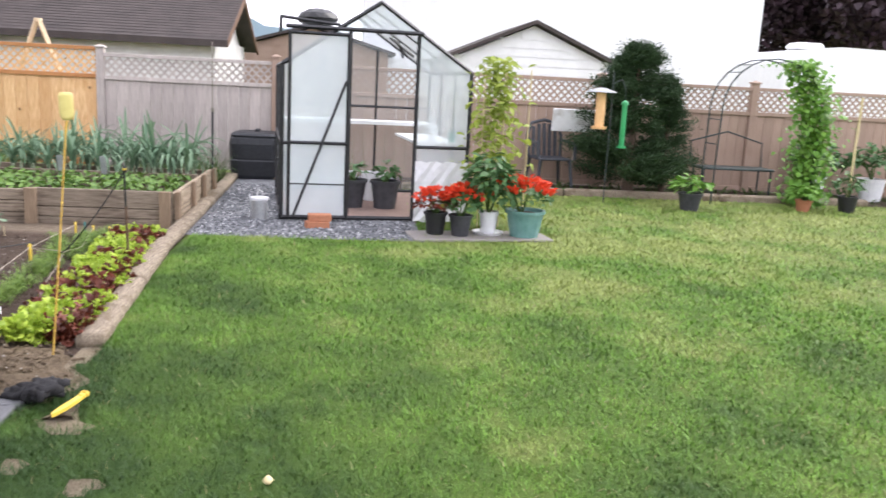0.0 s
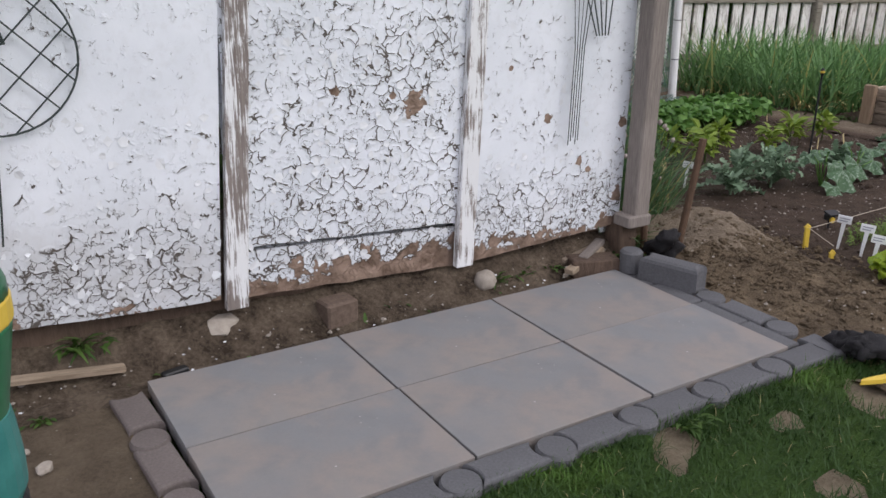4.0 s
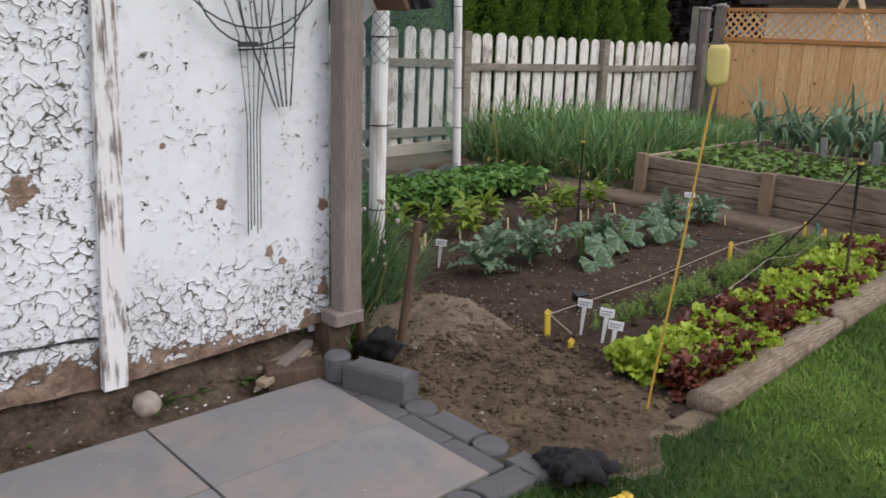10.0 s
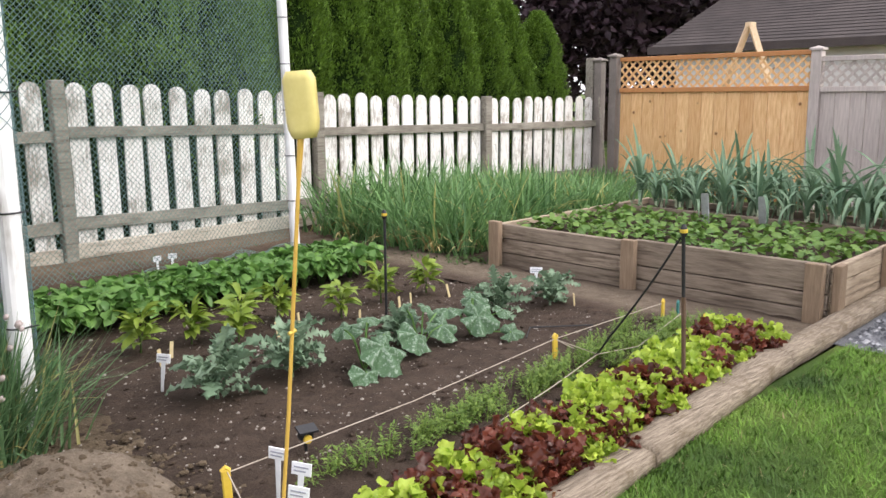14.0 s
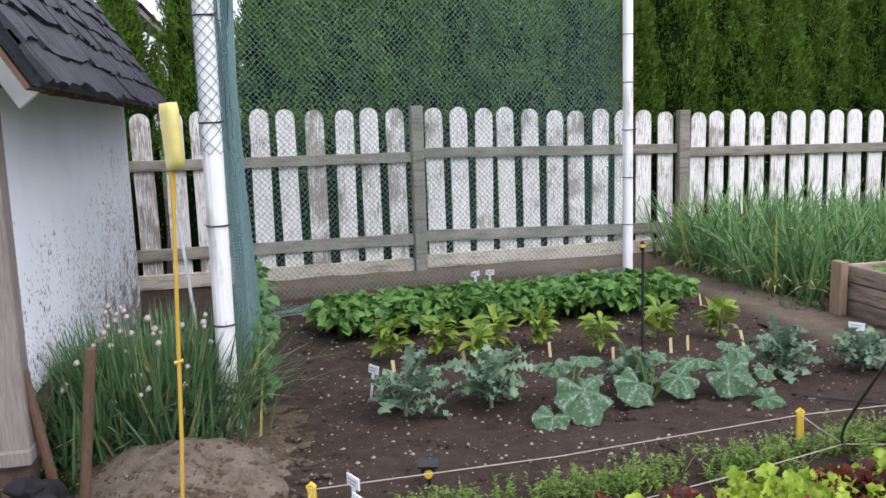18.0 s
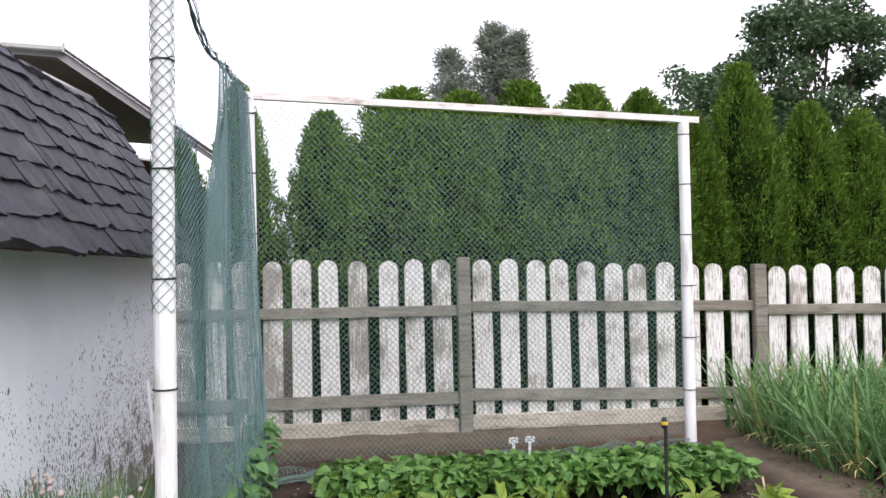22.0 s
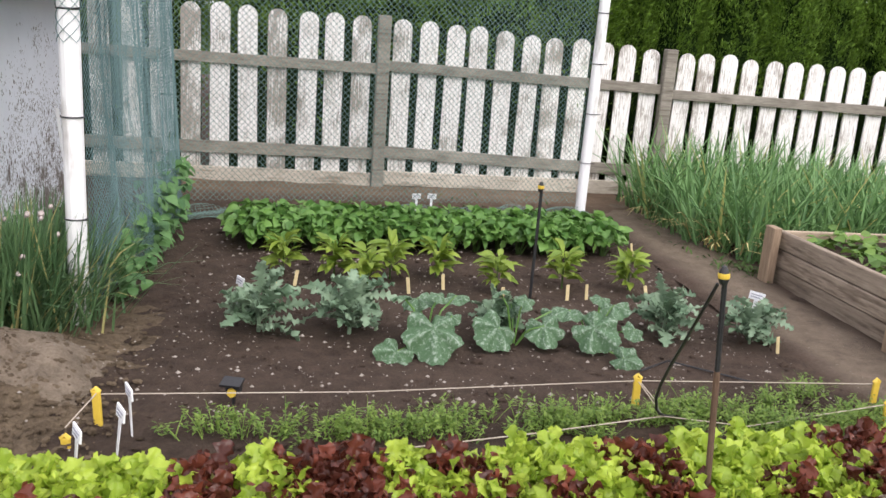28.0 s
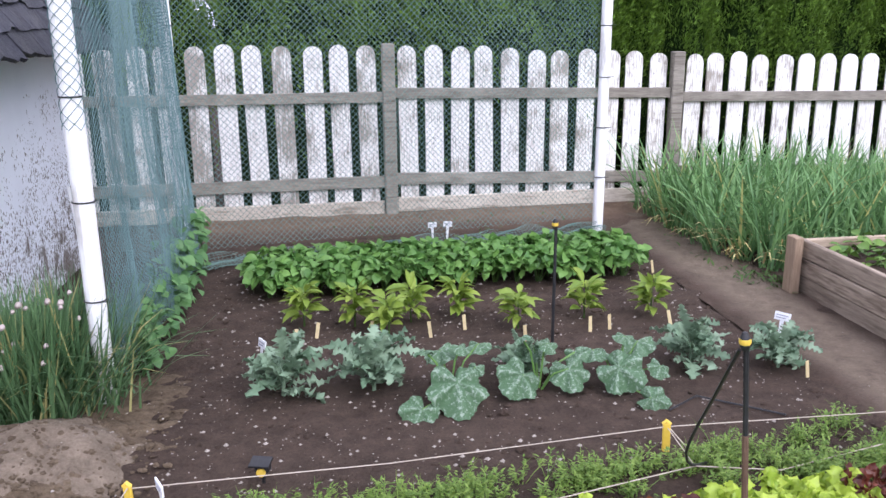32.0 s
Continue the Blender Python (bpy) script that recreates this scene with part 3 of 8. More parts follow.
def poly_mat(name="milky_twinwall_sheet", clear=0.56):
    k = Nodes(name, 0.25, 0, 0.5)
    k.colour(k.mix(k.step(k.noise(2, 3), 0.4, 0.6), (0.86, 0.9, 0.92), (0.78, 0.83, 0.85)))
    tr = k.n.new("ShaderNodeBsdfTransparent")
    tr.inputs[0].default_value = (0.86, 0.9, 0.9, 1)
    mx = k.n.new("ShaderNodeMixShader")
    mx.inputs[0].default_value = clear
    k.link(k.b.outputs[0], mx.inputs[1])
    k.link(tr.outputs[0], mx.inputs[2])
    k.link(mx.outputs[0], k.n["Material Output"].inputs[0])
    return k.m


M["glass"] = poly_mat()
M["glass_clear"] = poly_mat("clearer_twinwall_sheet", 0.88)
M["cedar_leaf"] = leaf_mat("cedar_hedge_foliage", (0.014, 0.042, 0.006), (0.20, 0.345, 0.036), 0.7, 0.18)
# near-black green: the shade inside the hedge is put into this colour
M["hedge_core"] = grain("hedge_inner_shade", (0.005, 0.012, 0.003), (0.018, 0.036, 0.008), 60, 1.0, 0.9, 0.02, spec=0.05)
M["maple_leaf"] = leaf_mat("purple_maple_leaves", (0.018, 0.011, 0.015), (0.075, 0.042, 0.055), 0.55, 0.1)
M["fir_leaf"] = leaf_mat("dark_conifer_needles", (0.012, 0.032, 0.012), (0.045, 0.085, 0.03), 0.7, 0.1)
M["tree_leaf"] = leaf_mat("far_tree_leaves", (0.045, 0.085, 0.042), (0.135, 0.215, 0.10), 0.6, 0.25)
# pale grey-green: the haze of distance is put into the needle colour
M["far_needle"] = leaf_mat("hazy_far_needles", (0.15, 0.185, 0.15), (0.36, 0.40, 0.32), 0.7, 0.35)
M["bean"] = leaf_mat("bean_leaves", (0.034, 0.115, 0.024), (0.24, 0.43, 0.105), 0.42, 0.28)
M["climber"] = leaf_mat("climbing_bean_leaves", (0.036, 0.112, 0.038), (0.19, 0.36, 0.125), 0.5, 0.25)
M["pepper"] = leaf_mat("pepper_leaves", (0.11, 0.20, 0.026), (0.37, 0.47, 0.080), 0.45, 0.3)
M["kale"] = leaf_mat("kale_leaves", (0.075, 0.15, 0.077), (0.32, 0.43, 0.295), 0.6, 0.2)
M["squash"] = leaf_mat("squash_leaves", (0.034, 0.088, 0.040), (0.112, 0.20, 0.098), 0.6, 0.15, vein=(0.34, 0.42, 0.34))
M["lettuce_green"] = leaf_mat("green_lettuce_leaves", (0.20, 0.33, 0.03), (0.64, 0.77, 0.115), 0.35, 0.4)
M["lettuce_red"] = leaf_mat("red_lettuce_leaves", (0.036, 0.012, 0.009), (0.26, 0.070, 0.040), 0.3, 0.3, tip=(0.26, 0.26, 0.06))
M["carrot"] = leaf_mat("carrot_tops", (0.060, 0.135, 0.022), (0.26, 0.37, 0.075), 0.6, 0.25)
M["onion"] = leaf_mat("onion_leaves", (0.045, 0.13, 0.042), (0.29, 0.49, 0.19), 0.45, 0.3, tip=(0.50, 0.48, 0.18), tip_from=0.93)
M["leek"] = leaf_mat("leek_leaves", (0.070, 0.155, 0.088), (0.26, 0.37, 0.235), 0.5, 0.2)
M["chive"] = leaf_mat("chive_leaves", (0.035, 0.095, 0.040), (0.185, 0.31, 0.135), 0.5, 0.2, tip=(0.40, 0.37, 0.15), tip_from=0.89)
M["straw"] = leaf_mat("strawberry_leaves", (0.05, 0.13, 0.022), (0.19, 0.31, 0.06), 0.5, 0.2)
M["weed"] = leaf_mat("weedy_grass_blades", (0.10, 0.17, 0.06), (0.36, 0.42, 0.19), 0.6, 0.3, tip=(0.55, 0.50, 0.28), tip_from=0.85)
M["onion_pale"] = grain("pale_leek_shaft", (0.42, 0.5, 0.33), (0.62, 0.68, 0.52), 30, 0.5, 0.1, 0.001, (3, 3, 0.4))
M["seedhead"] = grain("dry_chive_head", (0.27, 0.225, 0.21), (0.49, 0.42, 0.39), 80, 0.9, 0.5, 0.003)
M["geranium"] = leaf_mat("red_geranium_petals", (0.55, 0.03, 0.012), (0.85, 0.10, 0.04), 0.5, 0.2)
M["tomato"] = leaf_mat("tomato_leaves", (0.035, 0.10, 0.03), (0.11, 0.21, 0.075), 0.55, 0.2)
M["vine"] = leaf_mat("vine_leaves", (0.07, 0.2, 0.025), (0.22, 0.40, 0.06), 0.5, 0.25)
M["lime_leaf"] = leaf_mat("pale_lime_leaves", (0.20, 0.28, 0.04), (0.42, 0.48, 0.10), 0.5, 0.3)
M["weed"] = leaf_mat("low_weed_leaves", (0.026, 0.066, 0.015), (0.10, 0.17, 0.036), 0.6, 0.2)

# ---- building blocks ----


class MB:
    """Collects corners and faces of one mesh."""

    def __init__(self):
        self.v, self.f = [], []

    def add(self, vs, fs):
        o = len(self.v)
        self.v.extend(vs)
        self.f.extend([tuple(o + i for i in f) for f in fs])
        return self

    def box(self, lo, hi, m=None, ch=0.0):
        """A box, its upright and top edges cut by ch."""
        x0, y0, z0 = lo
        x1, y1, z1 = hi
        if ch <= 0:
            vs = [(x0, y0, z0), (x1, y0, z0), (x1, y1, z0), (x0, y1, z0), (x0, y0, z1), (x1, y0, z1), (x1, y1, z1), (x0, y1, z1)]
            fs = [(0, 3, 2, 1), (4, 5, 6, 7), (0, 1, 5, 4), (1, 2, 6, 5), (2, 3, 7, 6), (3, 0, 4, 7)]
        else:
            def ring(z, d, c):
                a, b, e, g = x0 + d, y0 + d, x1 - d, y1 - d
                return [(a + c, b, z), (e - c, b, z), (e, b + c, z), (e, g - c, z), (e - c, g, z), (a + c, g, z), (a, g - c, z), (a, b + c, z)]
            rs = [ring(z0, ch * 0.6, ch), ring(z0 + ch * 0.6, 0, ch), ring(z1 - ch, 0, ch), ring(z1, ch, ch)]
            vs = [p for r in rs for p in r]
            fs = [tuple(range(7, -1, -1)), tuple(range(24, 32))]
            for k in range(3):
                for i in range(8):
                    j = (i + 1) % 8
                    fs.append((8 * k + i, 8 * k + j, 8 * k + 8 + j, 8 * k + 8 + i))
        if m is not None:
            vs = [tuple(m @ Vector(p)) for p in vs]
        return self.add(vs, fs)

    def tube(self, pts, r, sides=6, cap=True):
        """A round rod along pts; r is one radius or one per point."""
        pts = [Vector(p) for p in pts]
        rs = r if isinstance(r, (list, tuple)) else [r] * len(pts)
        vs = []
        for i, p in enumerate(pts):
            d = (pts[min(i + 1, len(pts) - 1)] - pts[max(i - 1, 0)]).normalized()
            a = d.cross(Vector((0, 0, 1)))
            if a.length < 0.05:
                a = d.cross(Vector((0, 1, 0)))
            a.normalize()
            b = d.cross(a)
            for k in range(sides):
                t = 2 * math.pi * k / sides
                vs.append(tuple(p + rs[i] * (math.cos(t) * a + math.sin(t) * b)))
        fs = []
        for i in range(len(pts) - 1):
            for k in range(sides):
                j = (k + 1) % sides
                fs.append((i * sides + k, i * sides + j, (i + 1) * sides + j, (i + 1) * sides + k))
        if cap:
            fs.append(tuple(range(sides - 1, -1, -1)))
            fs.append(tuple((len(pts) - 1) * sides + k for k in range(sides)))
        return self.add(vs, fs)

    def lathe(self, prof, sides=20, c=(0, 0, 0)):
        """A turned body from (radius, height) pairs."""
        vs = [(c[0] + r * math.cos(2 * math.pi * k / sides), c[1] + r * math.sin(2 * math.pi * k / sides), c[2] + z) for r, z in prof for k in range(sides)]
        fs = []
        for i in range(len(prof) - 1):
            for k in range(sides):
                j = (k + 1) % sides
                fs.append((i * sides + k, i * sides + j, (i + 1) * sides + j, (i + 1) * sides + k))
        if prof[0][0] > 1e-4:
            fs.append(tuple(range(sides - 1, -1, -1)))
        if prof[-1][0] > 1e-4:
            fs.append(tuple((len(prof) - 1) * sides + k for k in range(sides)))
        return self.add(vs, fs)

    def lump(self, c, r, seed=0, sub=2, rough=0.25):
        """An uneven rounded lump."""
        bm = bmesh.new()
        bmesh.ops.create_icosphere(bm, subdivisions=sub, radius=1)
        rx, ry, rz = r if isinstance(r, tuple) else (r, r, r)
        vs = []
        for q in bm.verts:
            k = 1 + rough * noise.noise(q.co * 1.7 + Vector((seed * 7.3, seed * 3.1, 0)))
            vs.append((c[0] + q.co.x * rx * k, c[1] + q.co.y * ry * k, c[2] + q.co.z * rz * k))
        fs = [tuple(q.index for q in f.verts) for f in bm.faces]
        bm.free()
        return self.add(vs, fs)

    def prism(self, outline, axis_a, axis_b, lo, hi, origin=(0, 0, 0)):
        """An outline of (a, b) pairs drawn out along the third axis."""
        A, B = Vector(axis_a), Vector(axis_b)
        C = A.cross(B)
        o = Vector(origin)
        n = len(outline)
        vs = [tuple(o + A * a + B * b + C * h) for h in (lo, hi) for a, b in outline]
        fs = [tuple(range(n - 1, -1, -1)), tuple(range(n, 2 * n))]
        fs += [(i, (i + 1) % n, n + (i + 1) % n, n + i) for i in range(n)]
        return self.add(vs, fs)

    def mesh(self, name, mat, smooth=False):
        me = bpy.data.meshes.new(name)
        me.from_pydata(self.v, [], self.f)
        me.materials.append(mat)
        if smooth:
            me.polygons.foreach_set("use_smooth", [True] * len(me.polygons))
        me.update()
        return me


def place(ob, parent=None, m=None):
    if parent is not None:
        ob.parent = parent
    if m is not None:
        ob.matrix_basis = m
    return ob


def part(name, mb, mat, parent, label="", smooth=False, m=None, kind=""):
    """One mesh object under a thing or a part."""
    me = mb if isinstance(mb, bpy.types.Mesh) else mb.mesh(name, mat, smooth)
    ob = place(new(name, me), parent, m)
    if label or kind:
        tagged(ob, label, kind=kind)
    return ob


def thing(name, label, category, at=None, group="", kind=""):
    ob = new(name)
    ob.empty_display_size = 0.1
    if at is not None:
        ob.matrix_basis = at
    return tagged(ob, label, category, group, kind)


def solid(name, mb, mat, label, category, at=None, group="", kind="", smooth=False):
    ob = new(name, mb if isinstance(mb, bpy.types.Mesh) else mb.mesh(name, mat, smooth))
    if at is not None:
        ob.matrix_basis = at
    return tagged(ob, label, category, group, kind)


def rnd(a, b):
    return random.uniform(a, b)


SOIL, LAWN = -0.045, -0.03

# ---- the ground ----


def sheet(name, x0, x1, y0, y1, step, height, mat, label, category, keep=None):
    nx, ny = max(2, int((x1 - x0) / step)), max(2, int((y1 - y0) / step))
    mb = MB()
    for j in range(ny + 1):
        for i in range(nx + 1):
            x, y = x0 + (x1 - x0) * i / nx, y0 + (y1 - y0) * j / ny
            mb.v.append((x, y, height(x, y)))
    for j in range(ny):
        for i in range(nx):
            cx, cy = x0 + (x1 - x0) * (i + 0.5) / nx, y0 + (y1 - y0) * (j + 0.5) / ny
            if keep is None or keep(cx, cy):
                a = j * (nx + 1) + i
                mb.f.append((a, a + 1, a + nx + 2, a + nx + 1))
    return solid(name, mb, mat, label, category, kind="structure", smooth=True)


def ns(x, y, s, seed=0.0):
    return noise.noise(Vector((x * s + seed, y * s - seed, seed)))


def hump(x, y, cx, cy, r, h):
    d = math.hypot(x - cx, y - cy) / r
    return h * (0.5 + 0.5 * math.cos(math.pi * d)) if d < 1 else 0.0


def pile(x, y):
    return hump(x, y, 1.86, 0.56, 0.42, 0.13) + hump(x, y, 1.72, 0.2, 0.36, 0.05) + hump(x, y, 1.62, 0.7, 0.2, 0.04)


def timber_y(x):
    """The outer edge of the log edging."""
    return -0.585 + 0.16 * min(1.0, max(0.0, (x - 2.1) / 2.3)) + 0.02 * max(0.0, x - 5.0)


def dirt_here(x, y):
    """How far into bare dirt a spot near the patio lies."""
    n = 0.10 * ns(x, y, 3.1, 4.0) + 0.07 * ns(x, y, 11.0, 1.0) + 0.04 * ns(x, y, 25.0, 2.0)
    d = (1.55 - abs(x - 1.62) * 1.3) - (-y + 0.05) * 1.55 if x > 0.9 else -1
    x, y = x + 0.10 * ns(x, y, 5, 7.0), y + 0.10 * ns(x, y, 5, 3.0)
    spot = max(hump(x, y, 0.86, -0.66, 0.17, 1), hump(x, y, 0.52, -0.62, 0.13, 1), hump(x, y, 1.25, -0.70, 0.22, 1), hump(x, y, 0.75, -0.9, 0.14, 1), hump(x, y, -0.95, -0.55, 0.5, 1.4))
    return max(d - 0.35 + n * 2, spot - 0.44 + n * 4)


ground = MB()
for j in range(25):
    for i in range(25):
        fx, fy = (i - 12) / 12, (j - 12) / 12
        ground.v.append((fx * abs(fx) ** 2 * 900 + 3, fy * abs(fy) ** 2 * 900, -0.12))
for j in range(24):
    for i in range(24):
        a = j * 25 + i
        ground.f.append((a, a + 1, a + 26, a + 25))
solid("ground", ground, M["lawn"], "flat ground reaching out to the horizon", "ground", kind="structure")


def lawn_keep(x, y):
    if x < -0.74:
        return y < -0.5 - 0.05 * ns(x, y, 5)
    if x < 1.46:
        return y < -0.5
    if x < 2.1:
        return y < -0.55 + 0.1 * ns(x, y, 4, 2.0)
    if y > timber_y(x) + 0.04:
        return False
    if 4.92 < x and y > -3.6 and y > -2.33:
        return False
    return x < 8.2


sheet("bare_patches", -2.2, 2.3, -1.3, -0.5, 0.03, lambda x, y: LAWN - 0.012 + 0.006 * ns(x, y, 12), M["bare"], "bare sandy patches worn into the lawn", "dirt")
sheet("lawn", -9, 9, -14, -0.45, 0.05, lambda x, y: LAWN + 0.008 * ns(x, y, 2.2) - 0.045 * max(0.0, min(1.0, dirt_here(x, y) * 2.5 + 0.12)), M["lawn"], "mown green lawn with dry yellowish patches", "lawn", lawn_keep)
sheet("border_soil", 8.2, 9.6, -14, -2.3, 0.15, lambda x, y: -0.02 + 0.02 * ns(x, y, 4), M["soil"], "dark bare soil under the fence", "soil")
sheet("gravel_path", 4.9, 9.6, -2.34, -0.3, 0.12, lambda x, y: -0.028 + 0.006 * ns(x, y, 8), M["gravel"], "grey crushed gravel round the greenhouse", "gravel", lambda x, y: y < timber_y(x) + 0.10)


def soil_z(x, y):
    path = hump(x, y, 4.95, y, 0.22, 0.012) if y > 0.4 else 0
    return SOIL + 0.012 * ns(x, y, 6) + 0.008 * ns(x, y, 17) + 0.005 * ns(x, y, 41) + pile(x, y) * (1 + 0.25 * ns(x, y, 9)) - path


sheet("vegetable_soil", 2.0, 9.5, -0.55, 4.3, 0.045, soil_z, M["soil"], "dark damp vegetable garden soil with pale grit", "soil", lambda x, y: y > timber_y(x) + 0.03)
sheet("dry_strip", 1.9, 5.2, 3.1, 4.2, 0.05, lambda x, y: SOIL + 0.02 + 0.012 * ns(x, y, 6) - 0.12 * max(0.0, 3.62 - y + 0.16 * ns(x, y, 3)), M["dry"], "dry pale earth along the foot of the fence", "soil")
sheet("trodden_path", 4.72, 5.3, -0.3, 3.9, 0.06, lambda x, y: SOIL + 0.016 + 0.006 * ns(x, y, 7) - 0.16 * max(0, abs(x - 5.0 - 0.05 * ns(0, y, 2) - 0.07 * max(0, y - 2)) - 0.20 + 0.06 * ns(x, y, 6)), M["path"], "grey trodden earth path between the beds", "path")
sheet("sandy_dirt", 1.25, 2.35, -0.78, 1.3, 0.028, lambda x, y: soil_z(x, y) + 0.012 + 0.014 * ns(x, y, 14) + 0.008 * ns(x, y, 33) - 0.10 * max(0.0, x - 2.02 - 0.12 * max(0, y - 0.4) + 0.16 * ns(x, y, 5)) - 0.07 * max(0.0, min(1.0, (-0.42 - y) * 6)) * max(0.0, min(1.0, 1 - dirt_here(x, y) * 5)), M["dirt"], "heap of loose sandy dug-over dirt", "dirt")
sheet("sand_heap", 1.42, 2.2, 0.15, 1.05, 0.028, lambda x, y: soil_z(x, y) + 0.020 + 0.014 * ns(x, y, 14) + 0.008 * ns(x, y, 33) - 0.22 * max(0.0, math.hypot(x - 1.84, (y - 0.58) * 0.9) - 0.25 + 0.12 * ns(x, y, 5, 3.0)), M["sand"], "dry pale sand on top of the dirt heap", "sand")
sheet("bare_dirt_strip", -3.6, 1.42, 0.36, 1.2, 0.035, lambda x, y: -0.030 + 0.27 * max(0.0, min(1.0, (y - 0.47) / 0.35)) + 0.018 * ns(x, y, 8) + 0.007 * ns(x, y, 27), M["strip"], "bare dry dirt sloping under the shed wall", "dirt")
sheet("bare_dirt_corner", -3.6, -0.7, -0.62, 0.38, 0.05, lambda x, y: -0.03 + 0.012 * ns(x, y, 7), M["corner"], "bare sandy dirt at the end of the patio", "dirt")
sheet("soil_behind_shed", 1.2, 2.2, 1.2, 4.3, 0.06, lambda x, y: soil_z(x, y) + 0.004, M["soil"], "dark soil between shed and fence", "soil")
sheet("neighbour_yard", -8, 12, 4.3, 16, 0.8, lambda x, y: -0.05, M["soil"], "shaded earth under the hedge", "ground")

# ---- the patio ----
patio = thing("patio", "small patio of grey concrete slabs with charcoal paver edging", "patio", kind="structure")
LX, LY, GAP = 0.61, 0.4067, 0.0065
slab_mesh = MB().box((-LX / 2 + GAP / 2, -LY / 2 + GAP / 2, -0.05), (LX / 2 - GAP / 2, LY / 2 - GAP / 2, 0), ch=0.0012).mesh("slab", M["slab"])
for i in range(3):
    for j in range(2):
        part("slab", slab_mesh, None, patio, m=pose((i - 0.5) * LX, (j - 0.5) * LY, rnd(-0.002, 0.001), rnd(-0.25, 0.25), rnd(-0.25, 0.25), rnd(-0.2, 0.2)))


def edger(length, w=0.095, h=0.07, notch=True, worn=0.008):
    """A long edging paver whose ends are hollowed to take the round ones."""
    out = []
    n = 6
    r = 0.05
    for s in (1, -1):
        for k in range(n + 1):
            y = (-w / 2 + w * k / n) * s
            d = (math.sqrt(max(0, r * r - y * y)) - 0.012) if notch else 0
            out.append((s * (length / 2 - max(0.0, d) * 0.5), y))
    low = [(a, b) for a, b in out]
    mb = MB()
    top = [(a * (1 - 1.8 * worn / length), b * (1 - 1.8 * worn / w)) for a, b in out]
    mid = [(a * (1 - 0.6 * worn / length), b * (1 - 0.6 * worn / w)) for a, b in out]
    m = len(out)
    for z, o in ((-h, low), (-worn, low), (-0.35 * worn, mid), (0, top)):
        mb.v += [(a, b, z) for a, b in o]
    mb.f.append(tuple(range(3 * m, 4 * m)))
    for k in range(3):
        mb.f += [(k * m + i, k * m + (i + 1) % m, (k + 1) * m + (i + 1) % m, (k + 1) * m + i) for i in range(m)]
    return mb


edge_long = edger(0.212).mesh("edging_paver", M["paver"])
edge_brown = edger(0.21).mesh("edging_paver", M["paver_brown"])
edge_plain = edger(0.2, 0.075, notch=False).mesh("edging_paver", M["paver"])
edge_round = MB().lathe([(0.053, -0.07), (0.055, -0.01), (0.049, 0.0)], 18).mesh("round_paver", M["paver"])
edge_round_b = MB().lathe([(0.050, -0.07), (0.052, -0.01), (0.046, 0.0)], 18).mesh("round_paver", M["paver_brown"])
for k in range(6):
    part("edging_paver", edge_long, None, patio, m=pose(-0.519 + 0.2875 * k, -0.459, rnd(-0.003, 0.002), rnd(-0.8, 0.8), rnd(-0.8, 0.8), rnd(-1, 1)))
    part("round_paver", edge_round, None, patio, m=pose(-0.373 + 0.2875 * k, -0.466 + rnd(-0.004, 0.004), rnd(-0.003, 0.004)))
part("round_paver", edge_round, None, patio, m=pose(-0.663, -0.467, -0.004))
part("edging_paver", edge_long, None, patio, m=pose(1.218, -0.458, -0.003))
part("edging_paver", edge_plain, None, patio, m=pose(1.352, -0.440, -0.006) @ Matrix.Diagonal((0.4, 1.9, 1, 1)))
for k, y in enumerate((0.225, -0.075, -0.375)):
    part("edging_paver", edge_brown, None, patio, m=pose(-0.668, y + 0.05, -0.012, 0, 0, 93))
    part("round_paver", edge_round_b, None, patio, m=pose(-0.670, y - 0.11, -0.012))
for y in (0.33, 0.125, -0.08, -0.285):
    part("edging_paver", edge_plain, None, patio, m=pose(1.263, y, -0.012 + rnd(-0.004, 0.002), 0, 0, 90 + rnd(-1.5, 1.5)))
for y in (0.18, -0.13):
    part("edging_paver", edge_long, None, patio, m=pose(1.345, y, -0.006, 0, 0, 90))
    part("round_paver", edge_round, None, patio, m=pose(1.345, y - 0.152, -0.006))
loose = edger(0.25, 0.088, 0.095, worn=0.018).mesh("loose_paver", M["paver"])
solid("loose_paver", loose, None, "charcoal edging paver set on edge on the patio rim", "paver", pose(1.318, 0.20, 0.083, 0, 0, 108), smooth=False)
solid("loose_round_paver", MB().lathe([(0.044, -0.09), (0.046, -0.01), (0.036, 0.0)], 16).mesh("loose_round_paver", M["paver"]), None, "short round charcoal paver standing on the patio rim", "paver", pose(1.27, 0.375, 0.083))

# ---- the shed ----
shed = thing("shed", "old white shed with badly peeling paint and dark slate-like shingles", "shed")
WY, CX, FARY = 0.56, 1.37, 3.25


def panel(name, x0, x1, z0a, z0b, z1, mat, y=WY, t=0.05, n=30, z1b=None, lean=0.0):
    """A wall panel with an uneven lower edge."""
    mb = MB()
    for k in range(n + 1):
        x = x0 + (x1 - x0) * k / n
        zb = z0a + (z0b - z0a) * k / n + 0.006 * noise.noise(Vector((x * 11, 0, z0a)))
        zt = z1 + ((z1 if z1b is None else z1b) - z1) * k / n
        mb.v += [(x, y, zb), (x + lean * (zt - zb), y, zt), (x + lean * (zt - zb), y + t, zt), (x, y + t, zb)]
    for k in range(n):
        a = 4 * k
        for i in range(4):
            mb.f.append((a + i, a + 4 + i, a + 4 + (i + 1) % 4, a + (i + 1) % 4))
    mb.f += [(0, 1, 2, 3), (4 * n + 3, 4 * n + 2, 4 * n + 1, 4 * n)]
    return part(name, mb, mat, shed)


